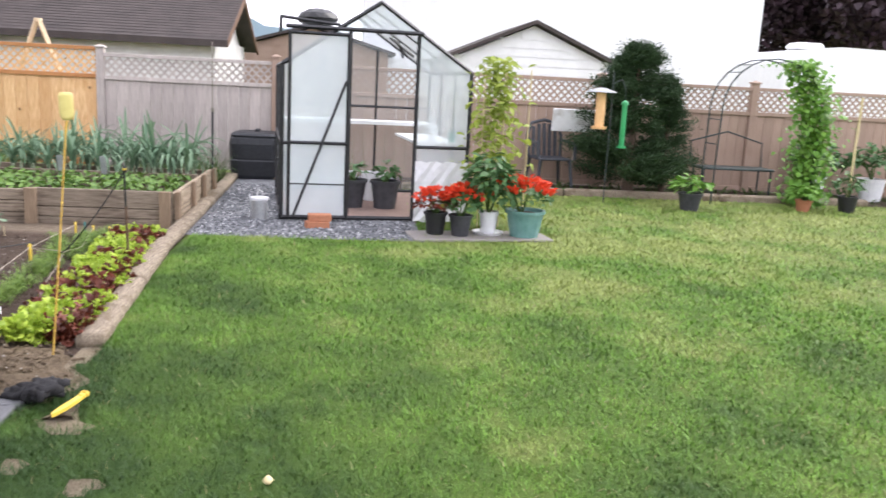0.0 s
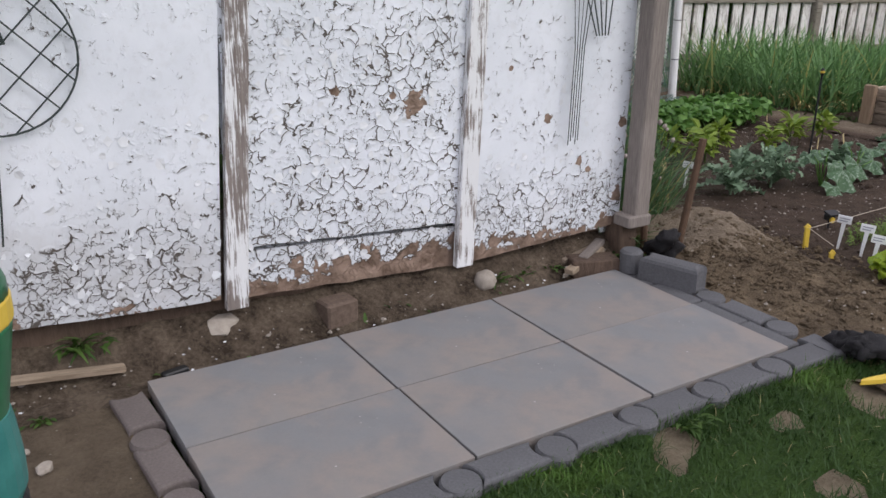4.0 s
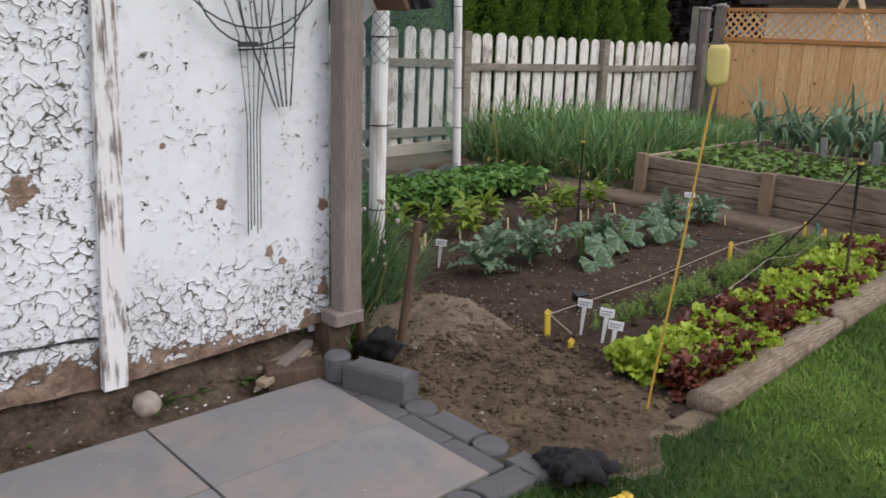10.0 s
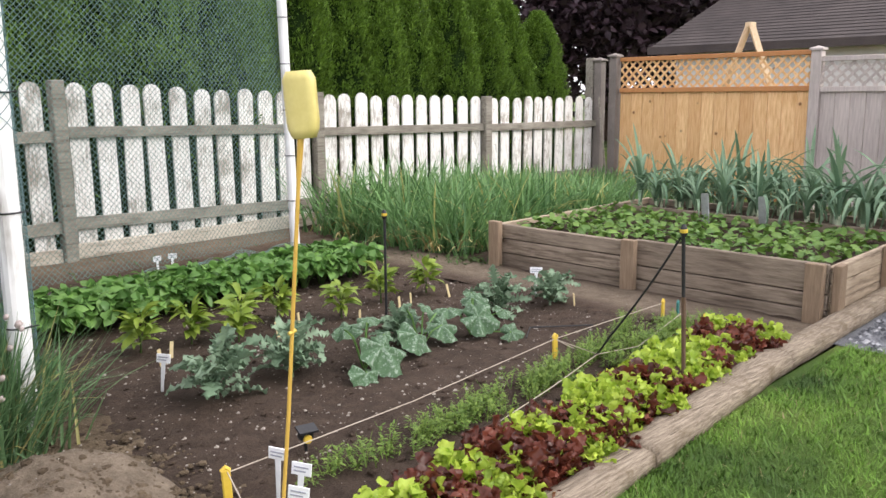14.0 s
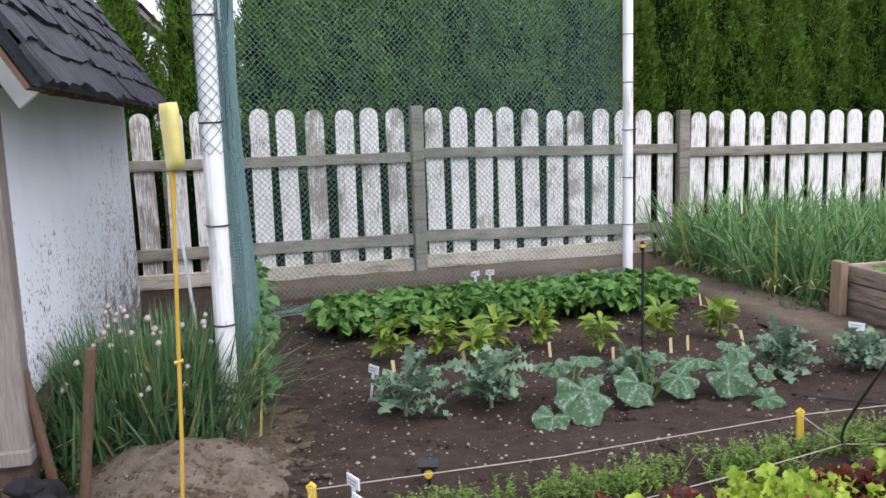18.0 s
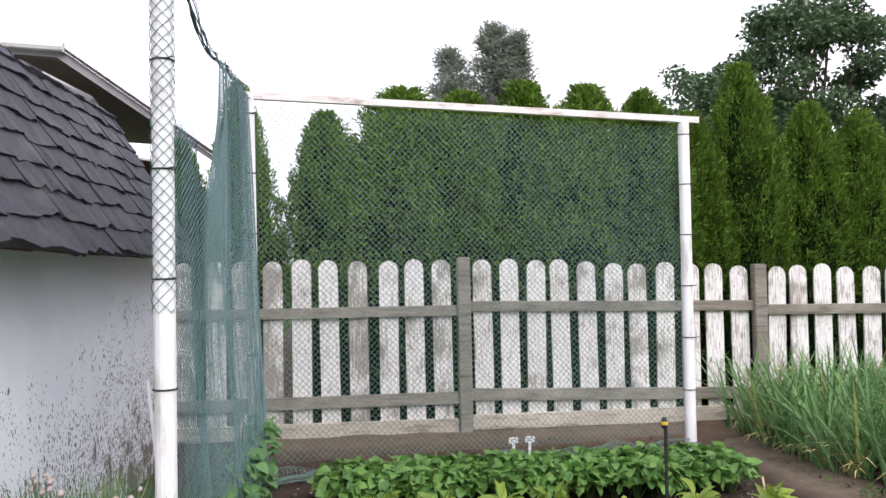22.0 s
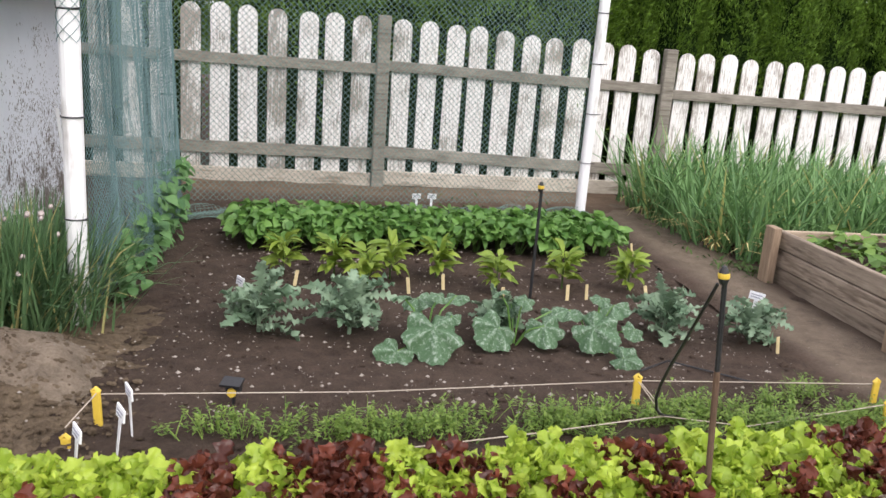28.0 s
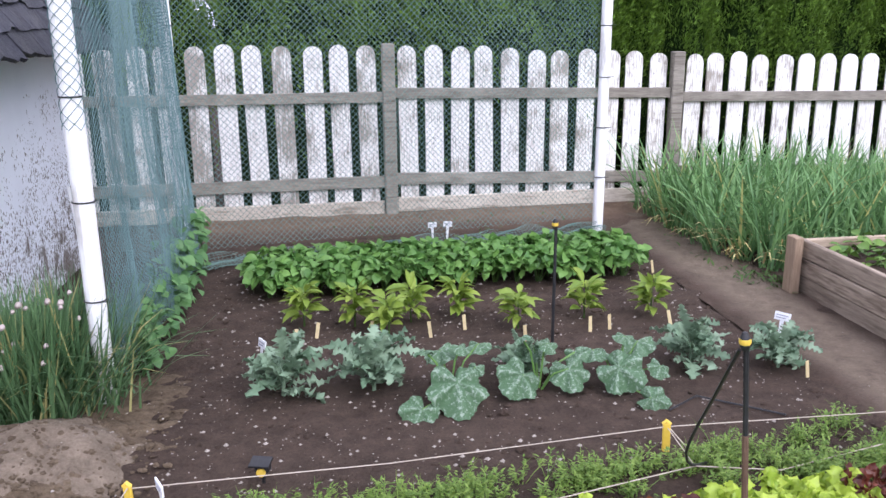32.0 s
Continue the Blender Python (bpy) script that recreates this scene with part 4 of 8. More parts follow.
def gable_z(x):
    return min(2.0 + (1.0 - x) * 0.3, 2.0 - (x - 1.0) * 1.28) if x > 1.0 else 2.0 + (1.0 - max(x, -0.8)) * 0.3


panel("wall_panel", -3.3, -0.328, 0.30, 0.137, 1.9, M["paint_smooth"], t=0.05, lean=0.066)
panel("wall_panel", -0.27, 0.64, 0.296, 0.250, 1.9, M["paint_cracked"], WY + 0.008)
panel("kick_panel", -0.27, 0.60, 0.122, 0.080, 0.279, M["paint_cracked"], WY + 0.022, 0.04, z1b=0.234)
panel("wall_panel", 0.60, CX, 0.088, 0.125, 1.45, M["paint_lined"], WY + 0.004)
mb = MB()
mb.prism([(-3.2, 1.44), (CX, 1.44), (1.05, 2.03), (-0.9, 3.1), (-3.2, 2.3)], (1, 0, 0), (0, 0, 1), -0.05, 0.0, (0, WY + 0.003, 0))
part("gable_wall", mb, M["paint_lined"], shed)
for x0, x1, zb, mm in ((-0.316, -0.246, 0.105, "batten"), (0.550, 0.620, 0.085, "batten_white")):
    b = MB()
    for k in range(15):
        z = zb + (1.9 - zb) * k / 14
        w = 0.002 * noise.noise(Vector((x0 * 9, 0, z * 6)))
        w += (0.118 if x0 < 0 else 0.075) * k / 14
        b.v += [(x0 + w, WY - 0.02, z), (x1 + w, WY - 0.02, z), (x1 + w, WY + 0.01, z), (x0 + w, WY + 0.01, z)]
    for k in range(14):
        for i in range(4):
            b.f.append((4 * k + i, 4 * k + (i + 1) % 4, 4 * k + 4 + (i + 1) % 4, 4 * k + 4 + i))
    b.f += [(3, 2, 1, 0)]
    part("batten", b, M[mm], shed, "flaking grey-white wooden batten")
part("side_wall", MB().box((CX - 0.06, WY + 0.05, -0.02), (CX, FARY, 1.28)), M["paint_side"], shed, "white rendered side wall with mould spots low down")
part("back_wall", MB().box((-3.2, FARY - 0.06, -0.02), (CX - 0.06, FARY, 1.6)), M["paint_side"], shed)
# added dark strip, stands for the shade in the gaps under the wall
part("sill_beam", MB().box((-3.2, WY + 0.06, 0.03), (CX - 0.02, WY + 0.12, 0.26)), M["bark"], shed, "dark backing strip standing for the shade under the wall")
# roof deck: steep lower slope over the side wall, flatter upper slope
deck = MB()
deck.prism([(1.60, 1.235), (1.09, 2.09), (-0.9, 3.38), (-3.4, 2.3), (-3.4, 2.25), (-0.9, 3.32), (1.06, 2.05), (1.565, 1.22)], (1, 0, 0), (0, 0, 1), -FARY - 0.08, -0.375, (0, 0, 0))
part("roof_deck", deck, M["shingle"], shed, "dark roof boarding")
part("soffit_board", MB().prism([(1.561, 1.217), (1.056, 2.047), (1.043, 2.039), (1.548, 1.209)], (1, 0, 0), (0, 0, 1), -0.556, -0.372), M["soffit"], shed, "brown boards under the roof edge")
part("roof_edge", MB().prism([(1.603, 1.226), (1.088, 2.088), (1.070, 2.066), (1.580, 1.214)], (1, 0, 0), (0, 0, 1), -0.3745, -0.364), M["shingle"], shed, "dark edge of the roof covering")
part("rake_board", MB().prism([(1.488, 1.165), (1.556, 1.222), (1.045, 2.07), (0.96, 2.03)], (1, 0, 0), (0, 0, 1), -0.558, -0.53), M["white_trim"], shed, "white painted rake board")
part("eave_board", MB().box((1.395, WY, 1.245), (1.42, FARY, 1.30)), M["soffit"], shed)
for k in range(8):
    part("rafter_tail", MB().prism([(1.38, 1.235), (1.54, 1.215), (1.54, 1.265), (1.38, 1.43)], (1, 0, 0), (0, 0, 1), -(0.72 + k * 0.34) - 0.025, -(0.72 + k * 0.34) + 0.025), M["soffit"], shed)
for ox, oz, rise, rows in ((1.60, 1.235, math.atan2(0.855, 0.51), 8), (1.09, 2.09, math.atan2(0.65, 1.0), 9)):
    for row in range(rows):
        y = 0.33 - rnd(0.0, 0.15)
        while y < FARY + 0.05:
            w = rnd(0.17, 0.32)
            y1 = min(y + w, FARY + 0.09)
            y0 = max(y, 0.325)
            if y1 - y0 > 0.05:
                d0 = row * 0.128 + rnd(-0.012, 0.012)
                tilt_ = rnd(-0.014, 0.014)
                mb = MB()
                n = 4
                for a in range(n + 1):
                    yy = y0 + 0.002 + (y1 - y0 - 0.004) * a / n
                    e = rnd(-0.010, 0.010) + tilt_ * (a - n / 2) / 2
                    for d, hh in ((d0 - 0.02 + e, 0.004), (d0 - 0.02 + e, 0.018 + rnd(0, 0.014)), (d0 + 0.15, 0.010), (d0 + 0.15, 0.0)):
                        mb.v.append((ox - d * math.cos(rise) + hh * math.sin(rise), yy, oz + d * math.sin(rise) + hh * math.cos(rise)))
                for a in range(n):
                    for i in range(4):
                        mb.f.append((4 * a + i, 4 * a + (i + 1) % 4, 4 * a + 4 + (i + 1) % 4, 4 * a + 4 + i))
                mb.f += [(3, 2, 1, 0), tuple(4 * n + i for i in range(4))]
                part("shingle", mb, M["shingle"], shed)
            y += w


def paint_flakes(n, x0, x1, z0, z1, y, seed, lo=0.008, hi=0.018):
    """Loose curled flakes of paint standing off the wall."""
    rr = random.Random(seed)
    mb = MB()
    for k in range(n):
        cx, cz = rr.uniform(x0, x1), z0 + (z1 - z0) * rr.random() ** 1.3
        r = rr.uniform(lo, hi)
        m = rr.randint(4, 6)
        a0 = rr.uniform(0, 6.28)
        lift = rr.uniform(0.002, 0.006)
        o = len(mb.v)
        mb.v.append((cx, y - 0.0012, cz))
        for i in range(m):
            t = 2 * math.pi * i / m
            q = r * rr.uniform(0.45, 1.35)
            up = max(0.0, math.cos(t - a0)) ** 1.5 * lift
            mb.v.append((cx + q * math.cos(t), y - 0.001 - up, cz + q * math.sin(t)))
        for i in range(m):
            mb.f.append((o, o + 1 + i, o + 1 + (i + 1) % m))
    return mb


M["flake"] = grain("loose_paint_flake", (0.68, 0.70, 0.73), (0.84, 0.86, 0.89), 30, 0.6, 0.2, 0.001)
part("flaking_paint", paint_flakes(190, -0.235, 0.595, 0.29, 1.35, WY + 0.008, 1), M["flake"], shed, "curled white paint flakes", kind="stuff")
part("flaking_paint", paint_flakes(28, -0.235, 0.595, 0.18, 0.25, WY + 0.022, 2), M["flake"], shed, "curled white paint flakes", kind="stuff")
part("flaking_paint", paint_flakes(60, 0.66, 1.35, 0.16, 0.75, WY + 0.004, 3), M["flake"], shed, "curled white paint flakes", kind="stuff")
part("flaking_paint", paint_flakes(60, -1.15, -0.31, 0.19, 0.75, WY, 4), M["flake"], shed, "curled white paint flakes", kind="stuff")
post = thing("corner_post", "weathered grey timber post leaning at the shed corner", "post")
part("upright", MB().box((1.357, 0.458, 0.16), (1.436, 0.54, 1.25), ch=0.006), M["post_grey"], post)
part("foot_block", MB().box((1.318, 0.447, 0.137), (1.4395, 0.546, 0.185), ch=0.006), M["post_grey"], post)
part("packing", MB().box((1.33, 0.50, -0.06), (1.42, 0.60, 0.137), ch=0.005), M["bark"], post)

# ---- picket fence ----
fence = thing("picket_fence", "weathered white picket fence with grey rails and round-topped boards", "fence")
FP = [(-1.3, 3.98), (1.0, 4.06), (3.30, 4.13), (5.53, 4.22), (7.62, 4.12), (9.40, 3.97)]
FT = [1.22, 1.22, 1.21, 1.12, 1.07, 1.06]


def picket_mesh(h, w, seed, mat="picket"):
    rr = random.Random(seed)
    out = [(-w / 2, 0.0), (w / 2, 0.0)]
    top = w * rr.uniform(0.42, 0.55)
    for k in range(9):
        t = math.pi * k / 8
        out.append((w / 2 * math.cos(t), h - top + top * math.sin(t)))
    return MB().prism(out, (1, 0, 0), (0, 0, 1), -0.009, 0.009).mesh("picket", M[mat])


for s in range(5):
    (xa, ya), (xb, yb) = FP[s], FP[s + 1]
    length = math.hypot(xb - xa, yb - ya)
    turn = math.degrees(math.atan2(yb - ya, xb - xa))
    base = pose(xa, ya, 0, 0, 0, turn)
    tilt = math.degrees(math.atan2(FT[s + 1] - FT[s], length))
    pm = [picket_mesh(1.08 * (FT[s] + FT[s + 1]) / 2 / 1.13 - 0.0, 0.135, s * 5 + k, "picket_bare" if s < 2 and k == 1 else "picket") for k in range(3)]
    n = round((length - 0.09) / (0.196 if s < 3 else 0.175))
    pitch = (length - 0.09) / n
    for k in range(n):
        u = 0.045 + pitch * (k + 0.5)
        top = FT[s] + (FT[s + 1] - FT[s]) * u / length
        sc = (top - 0.06 + rnd(-0.015, 0.012)) / (1.08 * (FT[s] + FT[s + 1]) / 2 / 1.13)
        ob = part("picket", pm[k % 3], None, fence, m=base @ pose(u + rnd(-0.006, 0.006), 0.022, 0.06, rnd(-0.7, 0.7), rnd(-0.7, 0.7), 0) @ Matrix.Diagonal((min(1, pitch / 0.19), 1, sc, 1)))
    for z, h in ((0.80, 0.075), (0.17, 0.085)):
        za = z * FT[s] / 1.2 + (0.02 if s == 2 else 0)
        part("rail", MB().box((0, -0.02, 0), (length, 0.012, h), ch=0.004), M["rail"], fence, m=base @ pose(0, 0, za, rnd(-1, 1), -tilt * 0.6 + (rnd(-0.5, 0.5)), 0))
    part("fence_post", MB().box((-0.045, -0.055, -0.05), (0.045, 0.035, FT[s] + 0.005), ch=0.006), M["rail"], fence, m=base)
    part("kick_board", MB().box((0.05, -0.015, 0.0), (length - 0.05, 0.03, 0.105), ch=0.004), M["kick"], fence, m=base @ pose(0, 0, -0.03 if s != 2 else -0.02, 0, rnd(-0.5, 0.5), 0))
part("fence_post", MB().box((-0.045, -0.05, -0.05), (0.045, 0.05, 1.5), ch=0.006), M["rail"], fence, m=pose(9.40, 4.06, 0))

# ---- the east fence: new cedar panel, grey panel, tan panels ----


def board_fence(name, label, x, ya, yb, board, trim, top=1.46, lat=1.13, slats="each", dx=0.0):
    """A fence panel along y with boards below and a lattice above."""
    f = thing(name, label, "fence")
    length = ya - yb
    base = pose(x, ya, 0, 0, 0, -90 + math.degrees(math.atan2(dx, length)))
    n = max(6, round(length / 0.142))
    w = length / n
    bm = MB().box((-w / 2 + 0.002, -0.009, 0.04), (w / 2 - 0.002, 0.009, lat - 0.01), ch=0.003).mesh("board", board)
    for k in range(n):
        part("board", bm, None, f, m=base @ pose(w * (k + 0.5), rnd(0, 0.006), 0, 0, 0, rnd(-0.5, 0.5)))
    for z, h in ((0.0, 0.06), (lat - 0.03, 0.05), (top - 0.045, 0.045)):
        part("rail", MB().box((0, -0.03, 0), (length, 0.02, h), ch=0.004), trim, f, m=base @ pose(0, 0, z))
    z0, z1 = lat + 0.02, top - 0.045
    hh = z1 - z0
    step = 0.10
    joined = MB()
    k = -hh
    while k < length:
        for sgn in (1, -1):
            # slat from (k, z0) to (k + hh, z1), cut at the panel's ends
            a, b = max(0.0, k), min(length, k + hh)
            if b - a > 0.02:
                pa, pb = (a - k) / hh, (b - k) / hh
                zA, zB = (z0 + pa * hh, z0 + pb * hh) if sgn > 0 else (z1 - pa * hh, z1 - pb * hh)
                d = 0.017
                yo = -0.004 if sgn > 0 else 0.006
                m_ = MB().add([(a, yo - 0.004, zA - d), (b, yo - 0.004, zB - d), (b, yo - 0.004, zB + d), (a, yo - 0.004, zA + d), (a, yo + 0.004, zA - d), (b, yo + 0.004, zB - d), (b, yo + 0.004, zB + d), (a, yo + 0.004, zA + d)],
                              [(0, 1, 2, 3), (7, 6, 5, 4), (0, 4, 5, 1), (1, 5, 6, 2), (2, 6, 7, 3), (3, 7, 4, 0)])
                if slats == "each":
                    part("lattice_slat", m_, board, f, m=base)
                else:
                    joined.add(m_.v, m_.f)
        k += step
    if slats != "each":
        part("lattice", joined, board, f, m=base, kind="stuff")
    return f


def fence_post(x, y, h, mat, label):
    p = thing("fence_post", label, "post", pose(x, y, 0))
    part("shaft", MB().box((-0.05, -0.05, -0.06), (0.05, 0.05, h), ch=0.006), mat, p)
    part("cap", MB().add([(-0.065, -0.065, h), (0.065, -0.065, h), (0.065, 0.065, h), (-0.065, 0.065, h), (-0.065, -0.065, h + 0.018), (0.065, -0.065, h + 0.018), (0.065, 0.065, h + 0.018), (-0.065, 0.065, h + 0.018), (0, 0, h + 0.045)],
                         [(3, 2, 1, 0), (0, 1, 5, 4), (1, 2, 6, 5), (2, 3, 7, 6), (3, 0, 4, 7), (4, 5, 8), (5, 6, 8), (6, 7, 8), (7, 4, 8)]), mat, p)
    return p


board_fence("cedar_fence_panel", "new orange cedar fence panel with a lattice top", 9.42, 3.66, 1.50, M["cedar"], M["cedar_trim"], 1.49, 1.13)
board_fence("grey_fence_panel", "weathered grey fence panel with a lattice top", 9.37, 1.40, -0.68, M["grey_board"], M["grey_board"], 1.42, 1.12)
fence_post(9.40, 3.73, 1.50, M["post_grey"], "brown weathered post beside the new cedar panel")
fence_post(9.42, 3.95, 1.46, M["post_grey"], "brown weathered post at the picket fence corner")
fence_post(9.38, 1.45, 1.48, M["grey_board"], "grey fence post with a pyramid cap")
fence_post(9.35, -0.74, 1.47, M["tan_board"], "tan fence post beside the greenhouse")
yy = -0.79
for k in range(5):
    board_fence("tan_fence_panel", "tan wooden fence panel with a lattice top", 9.33, yy, yy - 2.06, M["tan_board"], M["tan_board"], 1.42, 1.07, slats="joined")
    fence_post(9.33, yy - 2.11, 1.47, M["tan_board"], "tan fence post between lattice panels")
    yy -= 2.16
log_mesh = MB().box((-0.05, -1.0, -0.06), (0.05, 1.0, 0.06), ch=0.02).mesh("border_timber", M["log"])
for k in range(3):
    solid("border_timber", log_mesh, None, "low weathered timber edging the fence border", "timber", pose(8.25, -3.35 - k * 2.02, 0.0, 0, 0, 0), "border timbers")

# ---- log edging of the vegetable garden ----


def log(name, a, b, r, seed):
    mb = MB()
    a, b = Vector(a), Vector(b)
    n, sides = 24, 12
    d = (b - a).normalized()
    s = d.cross(Vector((0, 0, 1))).normalized()
    for i in range(n + 1):
        p = a.lerp(b, i / n)
        for k in range(sides):
            t = 2 * math.pi * k / sides
            rr = r * (1 + 0.10 * noise.noise(Vector((i * 0.35, math.cos(t) * 1.2 + seed, math.sin(t) * 1.2))))
            flat = 0.72 if math.sin(t) > 0.6 else 1.0
            mb.v.append(tuple(p + s * rr * math.cos(t) * 1.1 + Vector((0, 0, rr * math.sin(t) * flat))))
    for i in range(n):
        for k in range(sides):
            j = (k + 1) % sides
            mb.f.append((i * sides + k, i * sides + j, (i + 1) * sides + j, (i + 1) * sides + k))
    mb.f += [tuple(range(sides - 1, -1, -1)), tuple(n * sides + k for k in range(sides))]
    return solid(name, mb, M["log"], "weathered round log edging the vegetable bed", "log", group="edging logs", smooth=True)


log("edging_log", (2.10, -0.535, -0.015), (3.226, -0.458, -0.012), 0.062, 1)
log("edging_log", (3.235, -0.458, -0.004), (4.42, -0.375, 0.002), 0.064, 3)
log("edging_log", (4.44, -0.375, -0.005), (6.6, -0.335, 0.0), 0.062, 5)
log("edging_log", (6.62, -0.335, 0.0), (8.7, -0.28, 0.0), 0.062, 9)
log("border_log", (8.75, -0.9, 0.0), (8.78, -0.34, 0.0), 0.05, 12)

# ---- raised bed ----
bed = thing("raised_bed", "raised vegetable bed of weathered brown planks", "planter")
BX0, BX1, BY0, BY1 = 5.26, 6.62, -0.26, 1.94
for y0, y1, x0 in ((BY0, 0.84, 0.0), (0.86, BY1, 0.02)):
    for z0, z1 in ((-0.06, 0.02), (0.026, 0.103), (0.110, 0.258)) if y0 == BY0 else ((-0.06, 0.045), (0.051, 0.14), (0.147, 0.238)):
        part("plank", MB().box((BX0 + x0 + rnd(0, 0.006), y0, z0), (BX0 + x0 + 0.035, y1, z1), ch=0.005), M["bed_board"], bed)
for k, (z0, z1) in enumerate(((-0.06, 0.06), (0.065, 0.155), (0.16, 0.245))):
    part("plank", MB().box((BX0 + 0.04, BY0 - 0.02, z0), (BX0 + 0.75, BY0 + 0.015, z1), ch=0.005), M["bed_board_side"], bed)
    part("plank", MB().box((BX0 + 0.77, BY0 - 0.015, z0), (BX0 + 1.95, BY0 + 0.02, z1), ch=0.005), M["bed_board_side"], bed)
    part("plank", MB().box((BX0 + 0.04, BY1 - 0.03, z0), (BX1 + 0.6, BY1, z1 - 0.01), ch=0.005), M["bed_board_side"], bed)
part("plank", MB().box((BX1 - 0.02, BY0 + 0.03, -0.05), (BX1 + 0.02, BY1 - 0.04, 0.25), ch=0.005), M["bed_board"], bed)
part("plank", MB().box((7.18, BY0 + 0.03, -0.05), (7.22, BY1 - 0.04, 0.235), ch=0.005), M["bed_board"], bed)
for x_, y_, h in ((BX0 - 0.035, BY1 - 0.06, 0.265), (BX0 - 0.035, 0.85, 0.26), (BX0 - 0.035, BY0 + 0.05, 0.265)):
    part("stake", MB().box((x_ - 0.02, y_ - 0.045, -0.07), (x_ + 0.025, y_ + 0.045, h), ch=0.004), M["bed_post"], bed)
for x_ in (BX0 + 0.0, BX0 + 0.72, BX0 + 1.28, BX0 + 1.87):
    part("stake", MB().box((x_, BY0 - 0.06, -0.07), (x_ + 0.09, BY0 - 0.022, 0.26), ch=0.004), M["bed_post"], bed)
sheet("bed_soil", BX0 + 0.04, 7.2, BY0 + 0.01, BY1 - 0.035, 0.07, lambda x, y: 0.19 + 0.02 * ns(x, y, 7), M["soil"], "dark soil filling the raised bed", "soil")

# ---- netting frame ----
frame_net = thing("netting_frame", "tall white post frame hung with green diamond netting", "trellis")
PF, PL, PR = Vector((1.975, 1.07, 0)), Vector((1.995, 2.90, 0)), Vector((4.66, 3.37, 0))
PFt, PLt, PRt = Vector((1.985, 1.05, 2.32)), Vector((1.985, 2.90, 2.11)), Vector((4.725, 3.52, 2.07))


def white_post(a, b, r):
    ob = part("post", MB().tube([a + Vector((0, 0, -0.06)), a.lerp(b, 0.5), b], r, 14), M["pipe_white"], frame_net, smooth=False)
    n = 6
    for k in range(n):
        p = a.lerp(b, 0.16 + 0.16 * k)
        part("tie", MB().tube([p + Vector((math.cos(t), math.sin(t), 0)) * (r + 0.003) for t in [2 * math.pi * i / 14 for i in range(15)]], 0.003, 4, False).tube([p + Vector((0.02, -r - 0.002, 0)), p + Vector((0.05, -r - 0.008, 0.004))], 0.0022, 4), M["black"], ob, "black cable tie")
    return ob


white_post(PF, PFt, 0.037)
white_post(PL, PLt, 0.034)
white_post(PR, PRt, 0.036)
beam = (PRt - PLt).normalized()
part("crossbar", MB().box((-0.05, -0.02, 0), ((PRt - PLt).length + 0.11, 0.02, 0.04), Matrix.Translation(PLt) @ Matrix.Rotation(math.atan2(beam.y, beam.x), 4, "Z") @ Matrix.Rotation(-math.asin(beam.z), 4, "Y")), M["bar_white"], frame_net, "white flaking wooden crossbar")


def net_sheet(name, fn, w, h, pitch, thick, label, reach=2.0):
    """Diamond netting over the (u, v) field that fn maps into space."""
    mb = MB()

    def strand(u0, v0, du):
        pts = []
        u, v = u0, v0
        step = pitch * reach
        while True:
            pts.append(fn(u, v))
            nu, nv = u + du * step, v + step
            if nv > h or nu < 0 or nu > w:
                k = min((h - v) / step, ((w - u) if du > 0 else u) / step)
                if k > 0.02:
                    pts.append(fn(u + du * step * k, v + step * k))
                break
            u, v = nu, nv
        if len(pts) > 1:
            mb.tube(pts, thick, 3, False)

    k = 0.0
    while k < w:
        strand(k, 0, 1)
        strand(k, 0, -1)
        k += pitch
    k = pitch
    while k < h:
        strand(0, k, 1)
        strand(w, k, -1)
        k += pitch
    return part(name, mb, M["net_dark" if name in ("back_net", "net_hem") else "net"], frame_net, label, kind="stuff")


def back_net(u, v):
    a = u / 2.78
    lo = PL.lerp(PR, a)
    hi = PLt.lerp(PRt, a)
    p = lo.lerp(hi, (v + 0.05) / 2.12)
    b = 0.02 * math.sin(u * 2.1 + v) + 0.012 * math.sin(v * 4 + u * 3)
    return (p.x + 0.03, p.y + 0.035 + b, p.z)


net_sheet("back_net", back_net, 2.76, 2.05, 0.037, 0.0016, "green diamond mesh netting stretched behind the beans")


def net_hem(u, v):
    """The slack foot of the netting, gathered and lying forward on the soil."""
    p = PL.lerp(PR, u / 2.78)
    crease = 0.03 * math.sin(u * 9 + v * 14) + 0.02 * math.sin(u * 23 - v * 9)
    return (p.x + 0.03 + 0.02 * math.sin(v * 30 + u * 5), p.y + 0.02 - v * 0.5 + crease, SOIL + 0.03 + 0.05 * abs(math.sin(v * 12 + u * 6 + 1.3 * math.sin(u * 3))) * (1 - v / 0.5))


net_sheet("net_hem", net_hem, 2.76, 0.40, 0.034, 0.0013, "slack gathered foot of the netting on the soil", 0.5)


def ease(a, lo, hi):
    t = max(0.0, min(1.0, (a - lo) / (hi - lo)))
    return t * t * (3 - 2 * t)


def side_net(u, v, shift=0.0):
    """Loose folds between the front and the back post, torn away near the front at the top."""
    a = u / 2.6
    lo = PF.lerp(PL, a)
    top = 1.66 - 0.22 * ease(a, 0.0, 0.28) + 0.62 * ease(a, 0.24, 0.40) + 0.03 * ease(a, 0.4, 1.0)
    loose = math.sin(math.pi * min(1.0, a * 1.02 + 0.0)) ** 0.7 if 0 < a < 0.98 else 0.0
    fold = (0.014 * math.sin(u * 7 + 0.6 * v) + 0.006 * math.sin(u * 19 + v * 2)) * loose + 0.02 * loose
    return (lo.x + 0.04 + a * (0.085 * (1 - v / 2.2) - 0.06) + shift + fold + 0.012 * math.sin(v * 3 + u) * loose, lo.y + 0.01, 0.05 + v / 2.2 * (top - 0.05))


